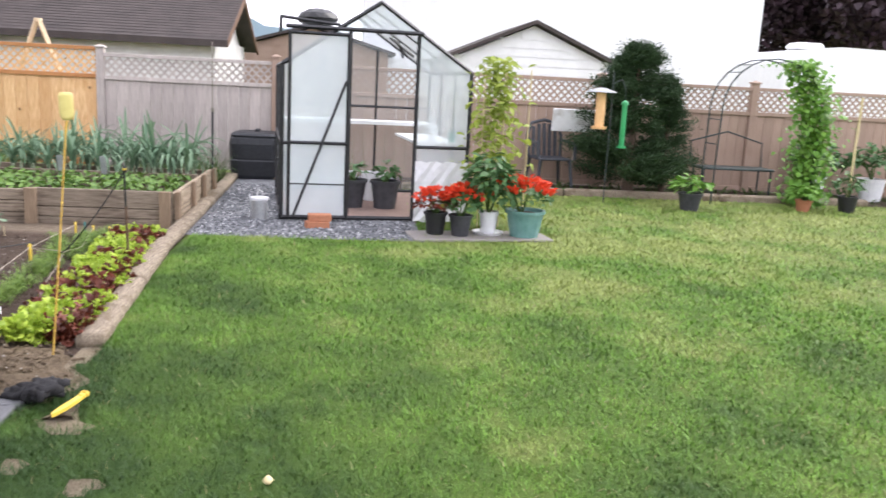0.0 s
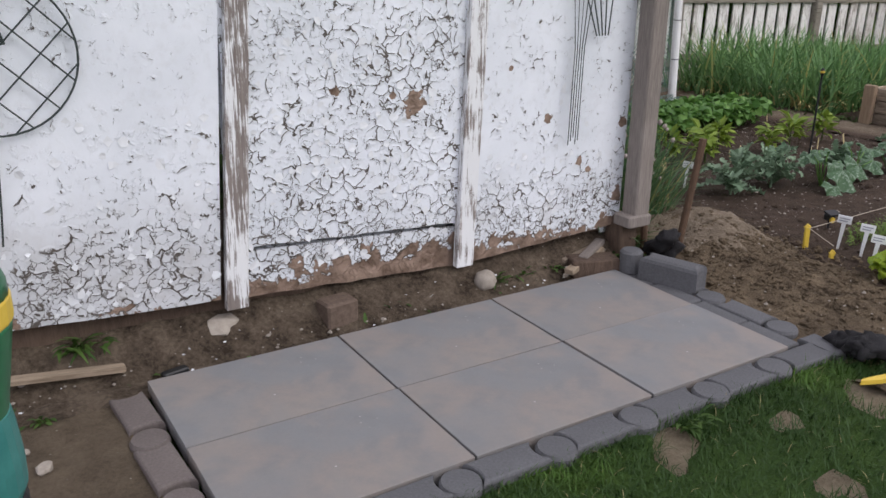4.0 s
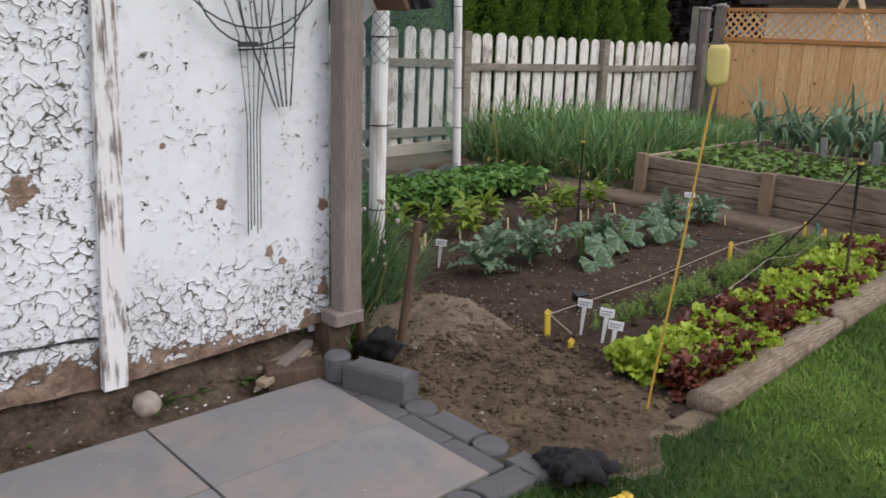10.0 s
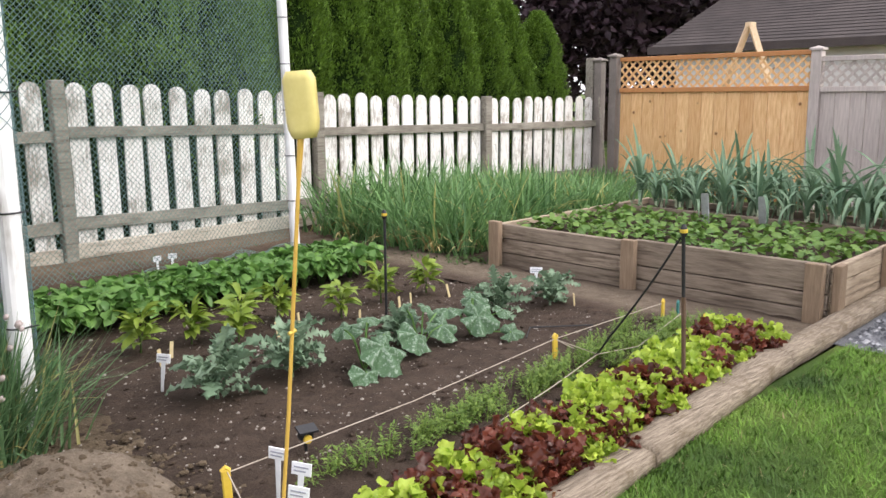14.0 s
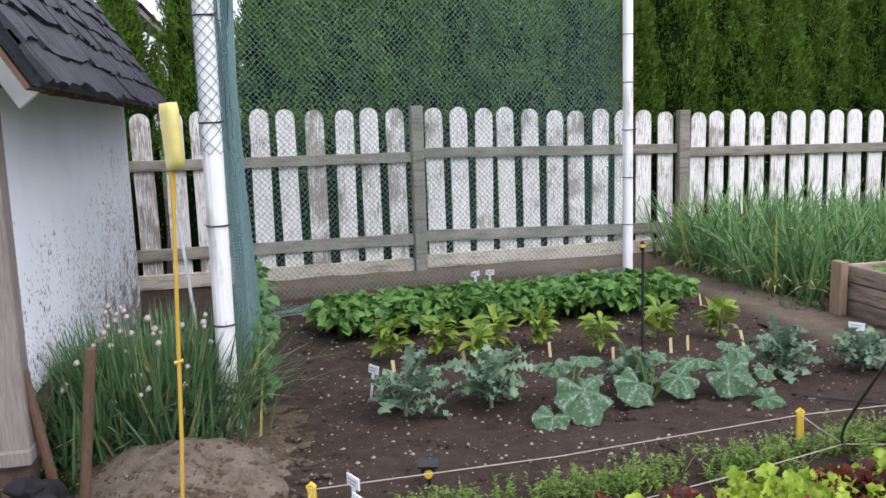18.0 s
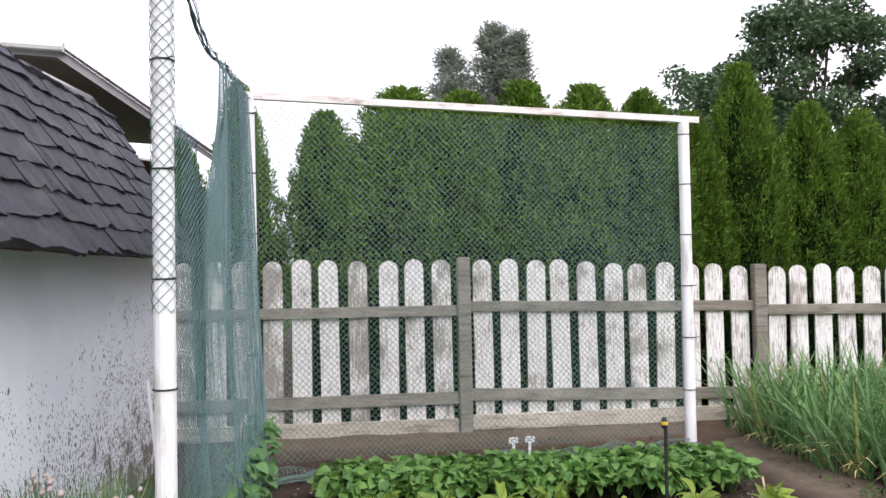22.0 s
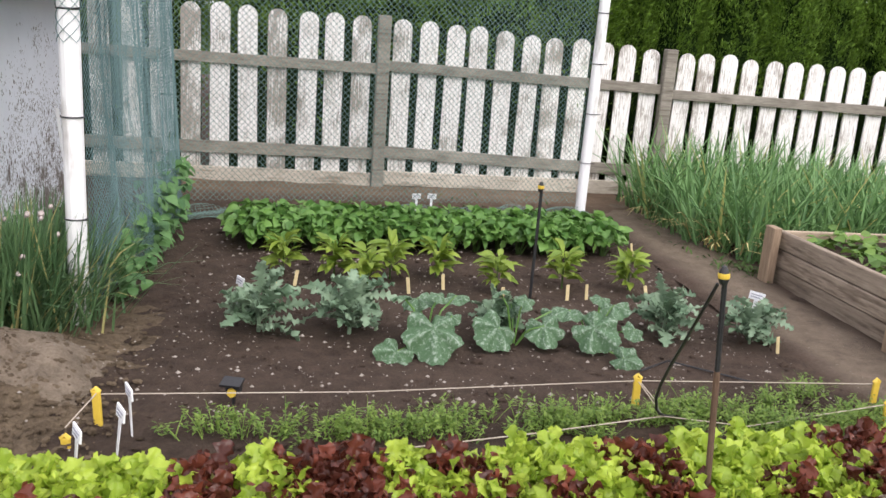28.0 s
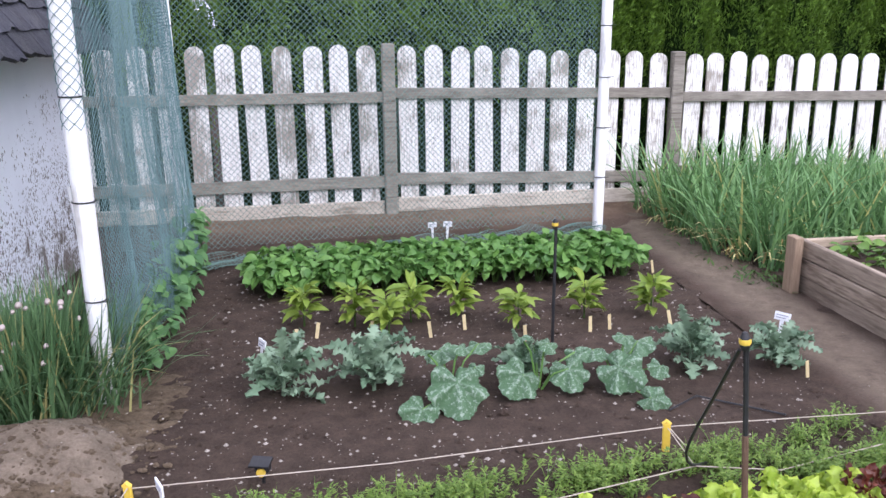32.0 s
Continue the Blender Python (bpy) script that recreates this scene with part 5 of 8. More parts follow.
net_sheet("side_net", side_net, 2.6, 2.2, 0.034, 0.0011, "green netting hanging in loose folds along the shed side")
net_sheet("side_net", lambda u, v: side_net(u + 0.013 * math.sin(v * 5), v, 0.02 + 0.01 * math.sin(u * 9)), 2.58, 2.2, 0.037, 0.0010, "second layer of the loose green netting")
roll = MB()
for s in range(16):
    turn_, wide = 0.35 + 0.11 * (s % 5), 0.006 + 0.0016 * (s % 9)
    roll.tube([(1.985 + wide * math.cos(k * turn_ + s * 1.26) + 0.035 * math.sin(math.pi * k / 36), 1.06 + 1.84 * k / 36, (2.34 - 0.25 * ease(k / 36, 0, 0.35) + 0.05 * ease(k / 36, 0.3, 1) - 0.03) + wide * math.sin(k * turn_ + s * 1.26)) for k in range(37)], 0.0019, 4)
part("net_edge", roll, M["net"], frame_net, "bunched upper edge of the netting")


def wrap_net(u, v):
    t = u / 0.041 + 0.3
    p = PF.lerp(PFt, (1.0 + v) / 2.32)
    return (p.x + 0.041 * math.cos(t), p.y + 0.041 * math.sin(t), p.z)


net_sheet("post_net", wrap_net, 0.257, 1.28, 0.043, 0.0014, "green netting wrapped round the front post", 0.25)

# ---- plants ----
rng = np.random.default_rng(7)


def np_mesh(name, V, Q, mat, smooth=True):
    """A mesh from arrays of corners and four-cornered faces."""
    V = np.asarray(V, dtype=np.float32)
    Q = np.asarray(Q, dtype=np.int32)
    me = bpy.data.meshes.new(name)
    me.vertices.add(len(V))
    me.vertices.foreach_set("co", V.ravel())
    me.loops.add(Q.size)
    me.loops.foreach_set("vertex_index", Q.ravel())
    me.polygons.add(len(Q))
    me.polygons.foreach_set("loop_start", np.arange(0, Q.size, 4, dtype=np.int32))
    me.materials.append(mat)
    me.update(calc_edges=True)
    if smooth:
        me.polygons.foreach_set("use_smooth", np.ones(len(Q), dtype=bool))
    return me


OVAL = ((0, 0.06), (0.18, 0.75), (0.42, 1.0), (0.72, 0.66), (1, 0.04))
SPEAR = ((0, 0.12), (0.25, 0.8), (0.5, 1.0), (0.78, 0.55), (1, 0.03))
BLADE = ((0, 1.0), (0.35, 1.0), (0.7, 0.75), (1, 0.08))
PINNATE = ((0, 0.06), (0.16, 0.08), (0.22, 0.6), (0.26, 0.18), (0.34, 0.9), (0.38, 0.22), (0.46, 1.1), (0.50, 0.28), (0.58, 1.2), (0.62, 0.32), (0.70, 1.15), (0.75, 0.35), (0.83, 0.85), (0.88, 0.35), (0.94, 0.55), (1, 0.06))
JAG2 = ((0, 0.06), (0.12, 0.10), (0.2, 0.5), (0.25, 0.25), (0.33, 0.85), (0.39, 0.4), (0.48, 1.1), (0.54, 0.5), (0.63, 1.15), (0.69, 0.55), (0.78, 0.95), (0.84, 0.4), (0.92, 0.55), (1, 0.05))
JAG = ((0, 0.08), (0.14, 0.3), (0.22, 0.7), (0.3, 0.38), (0.42, 1.0), (0.52, 0.55), (0.64, 1.05), (0.74, 0.55), (0.86, 0.7), (0.94, 0.3), (1, 0.05))
OAK = ((0, 0.2), (0.2, 0.28), (0.32, 0.72), (0.42, 0.34), (0.54, 1.05), (0.64, 0.45), (0.76, 1.2), (0.86, 0.7), (0.94, 0.8), (1, 0.3))
FRILL = ((0, 0.25), (0.2, 0.45), (0.35, 0.8), (0.45, 0.68), (0.55, 1.02), (0.64, 0.85), (0.74, 1.12), (0.83, 0.85), (0.92, 0.8), (1, 0.3))
SPRAY = ((0, 0.4), (1, 1.0))


def leaf_set(base, az, el, length, width, prof=OVAL, droop=0.6, fold=0.25, wave=0.0, cols=3, roll=0.0, jit=0.0):
    """Corners and faces of many leaves at once: base points, headings, rises, lengths and widths."""
    base = np.asarray(base, float)
    n = len(base)
    az, el, length, width = (np.broadcast_to(np.asarray(a, float), n) for a in (az, el, length, width))
    droop = np.broadcast_to(np.asarray(droop, float), n)
    roll = np.broadcast_to(np.asarray(roll, float), n)
    S = np.array([p[0] for p in prof])
    H = np.array([p[1] for p in prof])
    hd = np.stack([np.cos(az), np.sin(az), 0 * az], 1)
    sd = np.stack([-np.sin(az), np.cos(az), 0 * az], 1)
    P = base.copy()
    rows = []
    prev = 0.0
    cs = np.linspace(-1, 1, cols)
    ph = rng.uniform(0, 6.28, n)
    for s, h in zip(S, H):
        e = el - droop * (s + prev) / 2
        d = hd * np.cos(e)[:, None] + np.array([0, 0, 1.0]) * np.sin(e)[:, None]
        P = P + d * ((s - prev) * length)[:, None]
        up = np.cross(d, sd)
        up = up * np.where(up[:, 2:3] < 0, -1, 1)
        sdr = sd * np.cos(roll)[:, None] + up * np.sin(roll)[:, None]
        upr = up * np.cos(roll)[:, None] - sd * np.sin(roll)[:, None]
        for c in cs:
            off = fold * abs(c) * width * h + wave * width * abs(c) * np.sin(s * 15 + ph + c * 4)
            if jit:
                off = off + jit * width * abs(c) ** 1.5 * rng.normal(0, 1, n)
            rows.append(P + sdr * (c * width * h / 2)[:, None] + upr * off[:, None])
        prev = s
    V = np.stack(rows, 1)
    k = V.shape[1]
    q = []
    for r in range(len(S) - 1):
        for c in range(cols - 1):
            a = r * cols + c
            q.append((a, a + 1, a + cols + 1, a + cols))
    q = np.array(q)
    Q = (np.arange(n)[:, None, None] * k + q[None]).reshape(-1, 4)
    return V.reshape(-1, 3), Q


def join_sets(*sets):
    Vs, Qs, o = [], [], 0
    for V, Q in sets:
        Vs.append(V)
        Qs.append(Q + o)
        o += len(V)
    return np.concatenate(Vs), np.concatenate(Qs)


def dome(n, r, h, low=0.05):
    """Points and headings over a rounded plant."""
    az = rng.uniform(0, 2 * np.pi, n)
    u = rng.uniform(0, 1, n)
    rad = r * np.sqrt(u)
    z = low + (h - low) * np.sqrt(np.clip(1 - u * 0.85, 0, 1)) * rng.uniform(0.55, 1, n)
    return np.stack([rad * np.cos(az), rad * np.sin(az), z], 1), az


def stems(pts, r=0.004):
    mb = MB()
    for p in pts:
        mb.tube([(0, 0, -0.03), (p[0] * 0.4, p[1] * 0.4, p[2] * 0.6), tuple(p)], [r * 1.2, r, r * 0.6], 5, False)
    return mb


# bush beans
bean_kinds = []
for k in range(4):
    b, az = dome(84, 0.12, 0.2)
    V, Q = leaf_set(b, az + rng.normal(0, 0.5, 84), rng.uniform(-0.5, 0.7, 84), rng.uniform(0.046, 0.084, 84), rng.uniform(0.042, 0.070, 84), OVAL, 0.9, 0.14, 0.06, 3, rng.normal(0, 0.5, 84))
    t = thing("bush_bean_plant", "leafy green bush bean plant in the garden row", "plant", pose(2.50 + k * 0.13, 2.52, SOIL), "row of bush beans")
    part("stem", stems([tuple(p) for p in b[:9]]), M["weed"], t)
    part("leaves", np_mesh("leaves", V, Q, M["bean"]), None, t, kind="stuff")
    bean_kinds.append(t)
for row in range(2):
    for k in range(17):
        if row == 0 and k < 4:
            continue
        x_, y_ = 2.50 + k * 0.123 + rnd(-0.02, 0.02), (2.52, 2.28)[row] + rnd(-0.03, 0.03) + 0.004 * k
        copy_thing(bean_kinds[(k * 3 + row) % 4], pose(x_, y_, SOIL, 0, 0, rnd(0, 360)))

# pepper plants
pep_kinds = []
PEP = [(2.70, 1.79), (2.94, 1.77), (3.09, 1.60), (3.21, 1.76), (3.44, 1.80), (3.70, 1.60), (4.05, 1.69), (4.38, 1.67)]
for k in range(3):
    n = 46
    az = rng.uniform(0, 6.28, n)
    z = rng.uniform(0.05, 0.185, n)
    b = np.stack([0.02 * np.cos(az), 0.02 * np.sin(az), z], 1)
    V, Q = leaf_set(b, az, rng.uniform(0.0, 1.2, n), rng.uniform(0.06, 0.118, n), rng.uniform(0.028, 0.046, n), SPEAR, rng.uniform(0.3, 1.25, n), 0.2, 0.03, 3, rng.normal(0, 0.4, n))
    t = thing("pepper_plant", "young pepper plant with drooping yellow-green leaves", "plant", pose(*PEP[k], SOIL), "row of peppers")
    part("stem", MB().tube([(0, 0, -0.03), (0.003, 0, 0.08), (0, 0.004, 0.16)], [0.005, 0.004, 0.002], 6), M["weed"], t)
    part("leaves", np_mesh("leaves", V, Q, M["pepper"]), None, t, kind="stuff")
    pep_kinds.append(t)
for k in range(3, 8):
    copy_thing(pep_kinds[k % 3], pose(*PEP[k], SOIL, 0, 0, rnd(0, 360)))

# kale
kale_kinds = []
KALE = [(2.64, 1.02, 1.1), (2.99, 1.03, 0.95), (4.31, 1.06, 0.9), (4.66, 0.98, 0.8), (3.60, 1.05, 0.7)]
for k in range(2):
    n = 40
    az = np.linspace(0, 2 * np.pi * 5, n) + rng.normal(0, 0.3, n)
    b = np.stack([0.015 * np.cos(az), 0.015 * np.sin(az), rng.uniform(0.02, 0.15, n)], 1)
    V, Q = leaf_set(b, az, np.linspace(0.2, 1.4, n), rng.uniform(0.11, 0.205, n), rng.uniform(0.045, 0.080, n), PINNATE, rng.uniform(0.2, 1.2, n), 0.12, 0.10, 5, rng.normal(0, 0.4, n), 0.13)
    t = thing("kale_plant", "blue-green frilly kale plant in dark soil", "plant", pose(KALE[k][0], KALE[k][1], SOIL), "row of kale and squash")
    part("stem", MB().tube([(0, 0, -0.03), (0, 0, 0.1)], [0.009, 0.006], 7), M["kale"], t)
    part("leaves", np_mesh("leaves", V, Q, M["kale"]), None, t, kind="stuff")
    kale_kinds.append(t)
for k in range(2, 5):
    c = copy_thing(kale_kinds[k % 2], pose(KALE[k][0], KALE[k][1], SOIL, 0, 0, rnd(0, 360)))
    c.matrix_basis = c.matrix_basis @ Matrix.Scale(KALE[k][2], 4)


def palm_leaf(r, seed):
    """A broad leaf with five pointed, toothed lobes, pleated along its ribs."""
    rr = random.Random(seed)
    mb = MB()
    n, rings = 66, 6
    lobes = [(0.0, 1.0), (1.12, 0.92), (-1.12, 0.92), (2.15, 0.74), (-2.15, 0.74)]
    lobes = [(a + rr.uniform(-0.06, 0.06), s * rr.uniform(0.92, 1.06)) for a, s in lobes]
    teeth = [rr.uniform(-0.05, 0.03) for _ in range(n)]
    mb.v.append((0, 0, 0))
    for i in range(1, rings + 1):
        f = i / rings
        for k in range(n):
            t = 2 * math.pi * k / n
            th = t - math.pi
            near = min(abs(th - a) for a, s in lobes)
            edge = max(s * (1 - 0.22 * min(1.3, abs(th - a) / 0.56) ** 1.5) for a, s in lobes)
            if abs(th) > 2.75:
                edge *= 1 - 0.8 * (abs(th) - 2.75) / 0.39
            R = r * f * (0.62 + (edge + teeth[k] - 0.62) * f ** 0.7)
            z = r * (-0.22 * f * f + 0.16 * f * math.cos(min(math.pi, near / 0.56 * math.pi)) * (1 - 0.3 * f)) + 0.06 * r * f * math.sin(2 * t + seed * 2.1) + 0.05 * r * f * noise.noise(Vector((R * math.cos(t) * 45, R * math.sin(t) * 45, seed)))
            mb.v.append((R * math.cos(t), R * math.sin(t), z))
    for k in range(n):
        mb.f.append((0, 1 + k, 1 + (k + 1) % n))
    for i in range(rings - 1):
        for k in range(n):
            a, b2 = 1 + i * n + k, 1 + i * n + (k + 1) % n
            mb.f.append((a, a + n, b2 + n, b2))
    return mb


leaf_kinds = [palm_leaf(0.118, s).mesh("leaf", M["squash"], True) for s in range(5)]
for x_, y_, ls in ((3.27, 0.90, ((0.02, -0.10, 0.11, 1.2, 42), (-0.02, 0.10, 0.16, 0.8, 5), (-0.12, -0.16, 0.04, 0.8, 40), (0.14, 0.14, 0.16, 0.6, 5), (0.05, 0.02, 0.2, 0.42, 20), (-0.09, 0.03, 0.19, 0.45, -15), (0.10, -0.02, 0.13, 0.4, 30))),
                   (3.63, 0.93, ((-0.08, -0.06, 0.09, 0.95, 42), (0.11, -0.03, 0.09, 0.85, 36), (0.0, 0.10, 0.14, 0.7, 10), (0.03, 0.0, 0.19, 0.45, 25), (-0.06, 0.05, 0.2, 0.42, -10), (0.16, 0.06, 0.12, 0.5, 30))),
                   (3.95, 0.90, ((-0.03, -0.06, 0.11, 1.0, 42), (0.10, 0.09, 0.15, 0.75, 10), (0.05, -0.2, 0.04, 0.6, 45), (-0.09, 0.08, 0.13, 0.7, 5), (0.02, 0.03, 0.2, 0.45, 20), (0.13, -0.08, 0.11, 0.5, 35)))):
    t = thing("squash_plant", "squash plant with broad white-mottled lobed leaves", "plant", pose(x_, y_, SOIL), "row of kale and squash")
    for k, (dx, dy, z, s, tilt) in enumerate(ls):
        part("leaf", leaf_kinds[k % 5], None, t, m=pose(dx, dy, z, tilt, rnd(-22, 22), 0) @ pose(0, 0, 0, 0, 0, rnd(-55, 55) + 90) @ Matrix.Scale(s * 1.0, 4))
        part("leaf_stalk", MB().tube([(0, 0, -0.02), (dx * 0.5, dy * 0.5, z * 0.75), (dx, dy, z)], 0.004, 5, False), M["bean"], t)

# lettuces: two staggered rows, green and red in turn
let_kinds = {}
for colour in ("green", "red"):
    for k in range(3):
        n = 76
        az = rng.uniform(0, 2 * np.pi, n)
        ring = np.linspace(0, 1, n)
        rr_ = rng.uniform(0.005, 0.05, n)
        b = np.stack([rr_ * np.cos(az), rr_ * np.sin(az), 0.055 * ring * rng.random(n)], 1)
        V, Q = leaf_set(b, az + rng.normal(0, 0.3, n), 0.35 + 1.05 * ring, rng.uniform(0.06, 0.115, n), rng.uniform(0.034, 0.060, n), OAK, 0.1 + 1.0 * rng.random(n), 0.10, 0.24, 7, rng.normal(0, 0.4, n), 0.07)
        t = thing("lettuce", "loose-leaf %s lettuce with frilly leaves" % ("bright green" if colour == "green" else "dark red"), "lettuce", pose(0, 0, 0), "rows of lettuces")
        part("leaves", np_mesh("leaves", V, Q, M["lettuce_" + colour]), None, t, kind="stuff")
        let_kinds[colour, k] = t
used = set()
pattern = "ffgrgrrgrgfgrggfgrrg"
for row in range(3):
    for k in range(20):
        x_ = 2.20 + k * 0.127 + (0.06 if row % 2 else 0) + rnd(-0.015, 0.015)
        if x_ > 4.74:
            continue
        col = "red" if pattern[k] == "r" or (pattern[k] == "f" and row == 0) else "green"
        kind = (col, (k + row) % 3)
        y_ = timber_y(x_) + 0.165 + row * 0.10 + rnd(-0.012, 0.012)
        m = pose(x_, y_, SOIL + 0.005, 0, 0, rnd(0, 360))
        if kind not in used:
            used.add(kind)
            let_kinds[kind].matrix_basis = m
        else:
            c = copy_thing(let_kinds[kind], m)
            c.scale = (1, 1, 1)

# carrots, in single tufts
n = 2000
tuft = (74 * rng.random(n) ** 0.9).astype(int)
tx = 2.46 + 2.38 * (np.arange(74) / 73) ** 0.8 + rng.normal(0, 0.02, 74)
cx = tx[tuft] + rng.normal(0, 0.019, n)
cy = (0.17 + 0.02 * (tx - 2.3) + rng.normal(0, 0.03 + 0.055 * np.clip(tx - 3.0, 0, 1), 74))[tuft] + rng.normal(0, 0.017, n)
hold = np.array([noise.noise(Vector((x * 10, y * 8, 2))) + 0.6 * noise.noise(Vector((x * 3, 0, 5))) for x, y in zip(cx, cy)])
ok = hold > -0.06 - 0.09 * (cx - 2.3)
cx, cy = cx[ok], cy[ok]
n = len(cx)
b = np.stack([cx, cy, np.full(n, SOIL)], 1)
az, el = rng.uniform(0, 6.28, n), rng.uniform(0.6, 1.4, n)
ln = rng.uniform(0.05, 0.125, n)
sets = [leaf_set(b, az, el, ln, 0.003, BLADE, 0.6, 0.0, 0.0, 2)]
tip = b + np.stack([np.cos(az) * np.cos(el), np.sin(az) * np.cos(el), np.sin(el)], 1) * (ln * 0.75)[:, None]
for k in range(6):
    sets.append(leaf_set(tip - np.array([0, 0, 0.006 * k]), az + rng.normal(0, 1.1, n), rng.uniform(-0.2, 0.9, n), rng.uniform(0.012, 0.024, n), 0.007, SPEAR, 0.5, 0, 0, 2))
V, Q = join_sets(*sets)
solid("carrot_tops", np_mesh("carrot_tops", V, Q, M["carrot"]), None, "feathery green carrot tops along the string line", "carrots", kind="stuff")


def blades(xs, ys, z, lo, hi, w, mat, name, el=(1.1, 1.5), droop=(0.2, 1.6)):
    n = len(xs)
    az = rng.uniform(0, 6.28, n)
    b = np.stack([xs, ys, np.full(n, z)], 1)
    V, Q = leaf_set(b, az, rng.uniform(*el, n), rng.uniform(lo, hi, n), w, ((0, 1.0), (0.2, 1.0), (0.45, 0.9), (0.7, 0.7), (0.9, 0.4), (1, 0.08)), rng.uniform(*droop, n), 0.35, 0.0, 3)
    return np_mesh(name, V, Q, mat)


# onions in front of the fence
n = 3500
ox, oy = [], []
while len(ox) < n:
    x_, y_ = rnd(5.12, 9.2), rnd(2.25, 3.9)
    if x_ - 5.12 < max(0, 0.45 - (y_ - 2.2)) * 0.6 or (x_ > 7.8 and rnd(0, 1) < 0.5):
        continue
    row = round((y_ - 2.3) / 0.2) * 0.2 + 2.3
    ox.append(x_)
    oy.append(row + rnd(-0.05, 0.05) if rnd(0, 1) < 0.85 else y_)
ox, oy = np.array(ox), np.array(oy)
solid("onion_bed", blades(ox, oy, SOIL, 0.34, 0.72 - 0.32 * np.clip((ox - 6.3) / 1.5, 0, 1), 0.018, M["onion"], "onion_bed", (1.15, 1.54), (0.1, 1.5)), None, "dense bed of tall green onion leaves before the fence", "onions", kind="stuff")
V, Q = leaf_set(np.stack([np.concatenate([rng.uniform(5.15, 5.6, 110), rng.uniform(5.25, 8.5, 170)]), np.concatenate([rng.uniform(2.4, 3.7, 110), rng.uniform(2.22, 2.6, 170)]), np.full(280, SOIL + 0.04)], 1), rng.uniform(2.6, 5.4, 280), rng.uniform(0.7, 1.45, 280), rng.uniform(0.15, 0.36, 280), 0.011, BLADE, 1.6, 0.2, 0, 3)
mm = Nodes("withered_leaf", 0.8)
mm.colour(mm.mix(mm.island(), (0.42, 0.33, 0.12), (0.6, 0.52, 0.26)))
solid("withered_leaves", np_mesh("withered_leaves", V, Q, mm.m), None, "yellow withered onion leaves on the ground", "leaves", kind="stuff")

# leeks in the raised bed
leek_kinds = []
spots = [(6.68 + (k % 3) * 0.21 + rnd(-0.06, 0.06), -0.12 + (k // 3) * 0.178 + rnd(-0.06, 0.06)) for k in range(33)]
for k, (x_, y_) in enumerate(spots):
    if k < 4:
        n = 15
        az = np.where(np.arange(n) % 2 == 0, 0, np.pi) + rng.normal(0, 0.5, n) + k
        b = np.stack([0.012 * np.cos(az), 0.012 * np.sin(az), 0.06 + 0.012 * np.arange(n)], 1)
        V, Q = leaf_set(b, az, rng.uniform(1.30, 1.56, n), rng.uniform(0.30, 0.55, n), 0.027, ((0, 0.9), (0.15, 1), (0.3, 1), (0.45, 1), (0.6, 0.95), (0.75, 0.8), (0.9, 0.5), (1, 0.05)), np.where(rng.random(n) < 0.28, rng.uniform(0.2, 1.2, n), rng.uniform(1.9, 4.0, n)), 0.3, 0.0, 3)
        t = thing("leek", "tall leek with arching blue-green leaves", "leek", pose(x_, y_, 0.19), "rows of leeks")
        part("shaft", MB().tube([(0, 0, -0.04), (0, 0, 0.13)], [0.016, 0.013], 8), M["onion_pale"], t, "pale leek shaft")
        part("leaves", np_mesh("leaves", V, Q, M["leek"]), None, t, kind="stuff")
        leek_kinds.append(t)
    else:
        c = copy_thing(leek_kinds[k % 4], pose(x_, y_, 0.19, 0, 0, rnd(0, 360)))
        c.matrix_basis = c.matrix_basis @ Matrix.Scale(rnd(0.7, 1.15), 4)

# tall weedy grass between the bed and the compost bin
n = 620
wx, wy = rng.uniform(7.3, 8.7, n), rng.uniform(-0.2, 0.75, n)
V, Q = leaf_set(np.stack([wx, wy, np.full(n, SOIL)], 1), rng.uniform(0, 6.28, n), rng.uniform(1.0, 1.53, n), rng.uniform(0.22, 0.62, n), 0.010, BLADE, rng.uniform(0.2, 2.0, n), 0.2, 0, 3)
solid("weedy_grass", np_mesh("weedy_grass", V, Q, M["weed"]), None, "tall pale weedy grass growing before the grey fence", "grass", kind="stuff")

# strawberries
n = 1050
b = np.stack([rng.uniform(5.36, 6.55, n), rng.uniform(-0.2, 1.85, n), rng.uniform(0.20, 0.27, n)], 1)
V, Q = leaf_set(b, rng.uniform(0, 6.28, n), rng.uniform(-0.2, 0.6, n), rng.uniform(0.045, 0.075, n), rng.uniform(0.038, 0.058, n), OVAL, 0.7, 0.15, 0.05, 3, rng.normal(0, 0.4, n))
solid("strawberry_leaves", np_mesh("strawberry_leaves", V, Q, M["straw"]), None, "low strawberry leaves covering the raised bed", "strawberries", kind="stuff")

# chives beside the shed corner
chives = thing("chive_clump", "big clump of chives with dry round seed heads", "plant")
n = 3000
xs = np.concatenate([rng.normal(1.60, 0.11, n // 2), rng.normal(1.82, 0.10, n - n // 2)])
ys = np.concatenate([rng.normal(0.98, 0.12, n // 2), rng.normal(1.12, 0.13, n - n // 2)])
az = np.arctan2(ys - 1.03, xs - 1.71) + rng.normal(0, 1.2, n)
d = np.hypot(xs - 1.71, ys - 1.03)
b = np.stack([1.69 + (xs - 1.71) * 1.0, 1.05 + (ys - 1.03) * 0.95, np.full(n, SOIL)], 1)
V, Q = leaf_set(b, az, rng.uniform(1.12, 1.57, n) - d * 0.55, rng.uniform(0.20, 0.52, n), 0.0095, BLADE, rng.uniform(0.0, 1.0, n) ** 2 * 1.5, 0.2, 0, 3)
part("leaves", np_mesh("leaves", V, Q, M["chive"]), None, chives, kind="stuff")
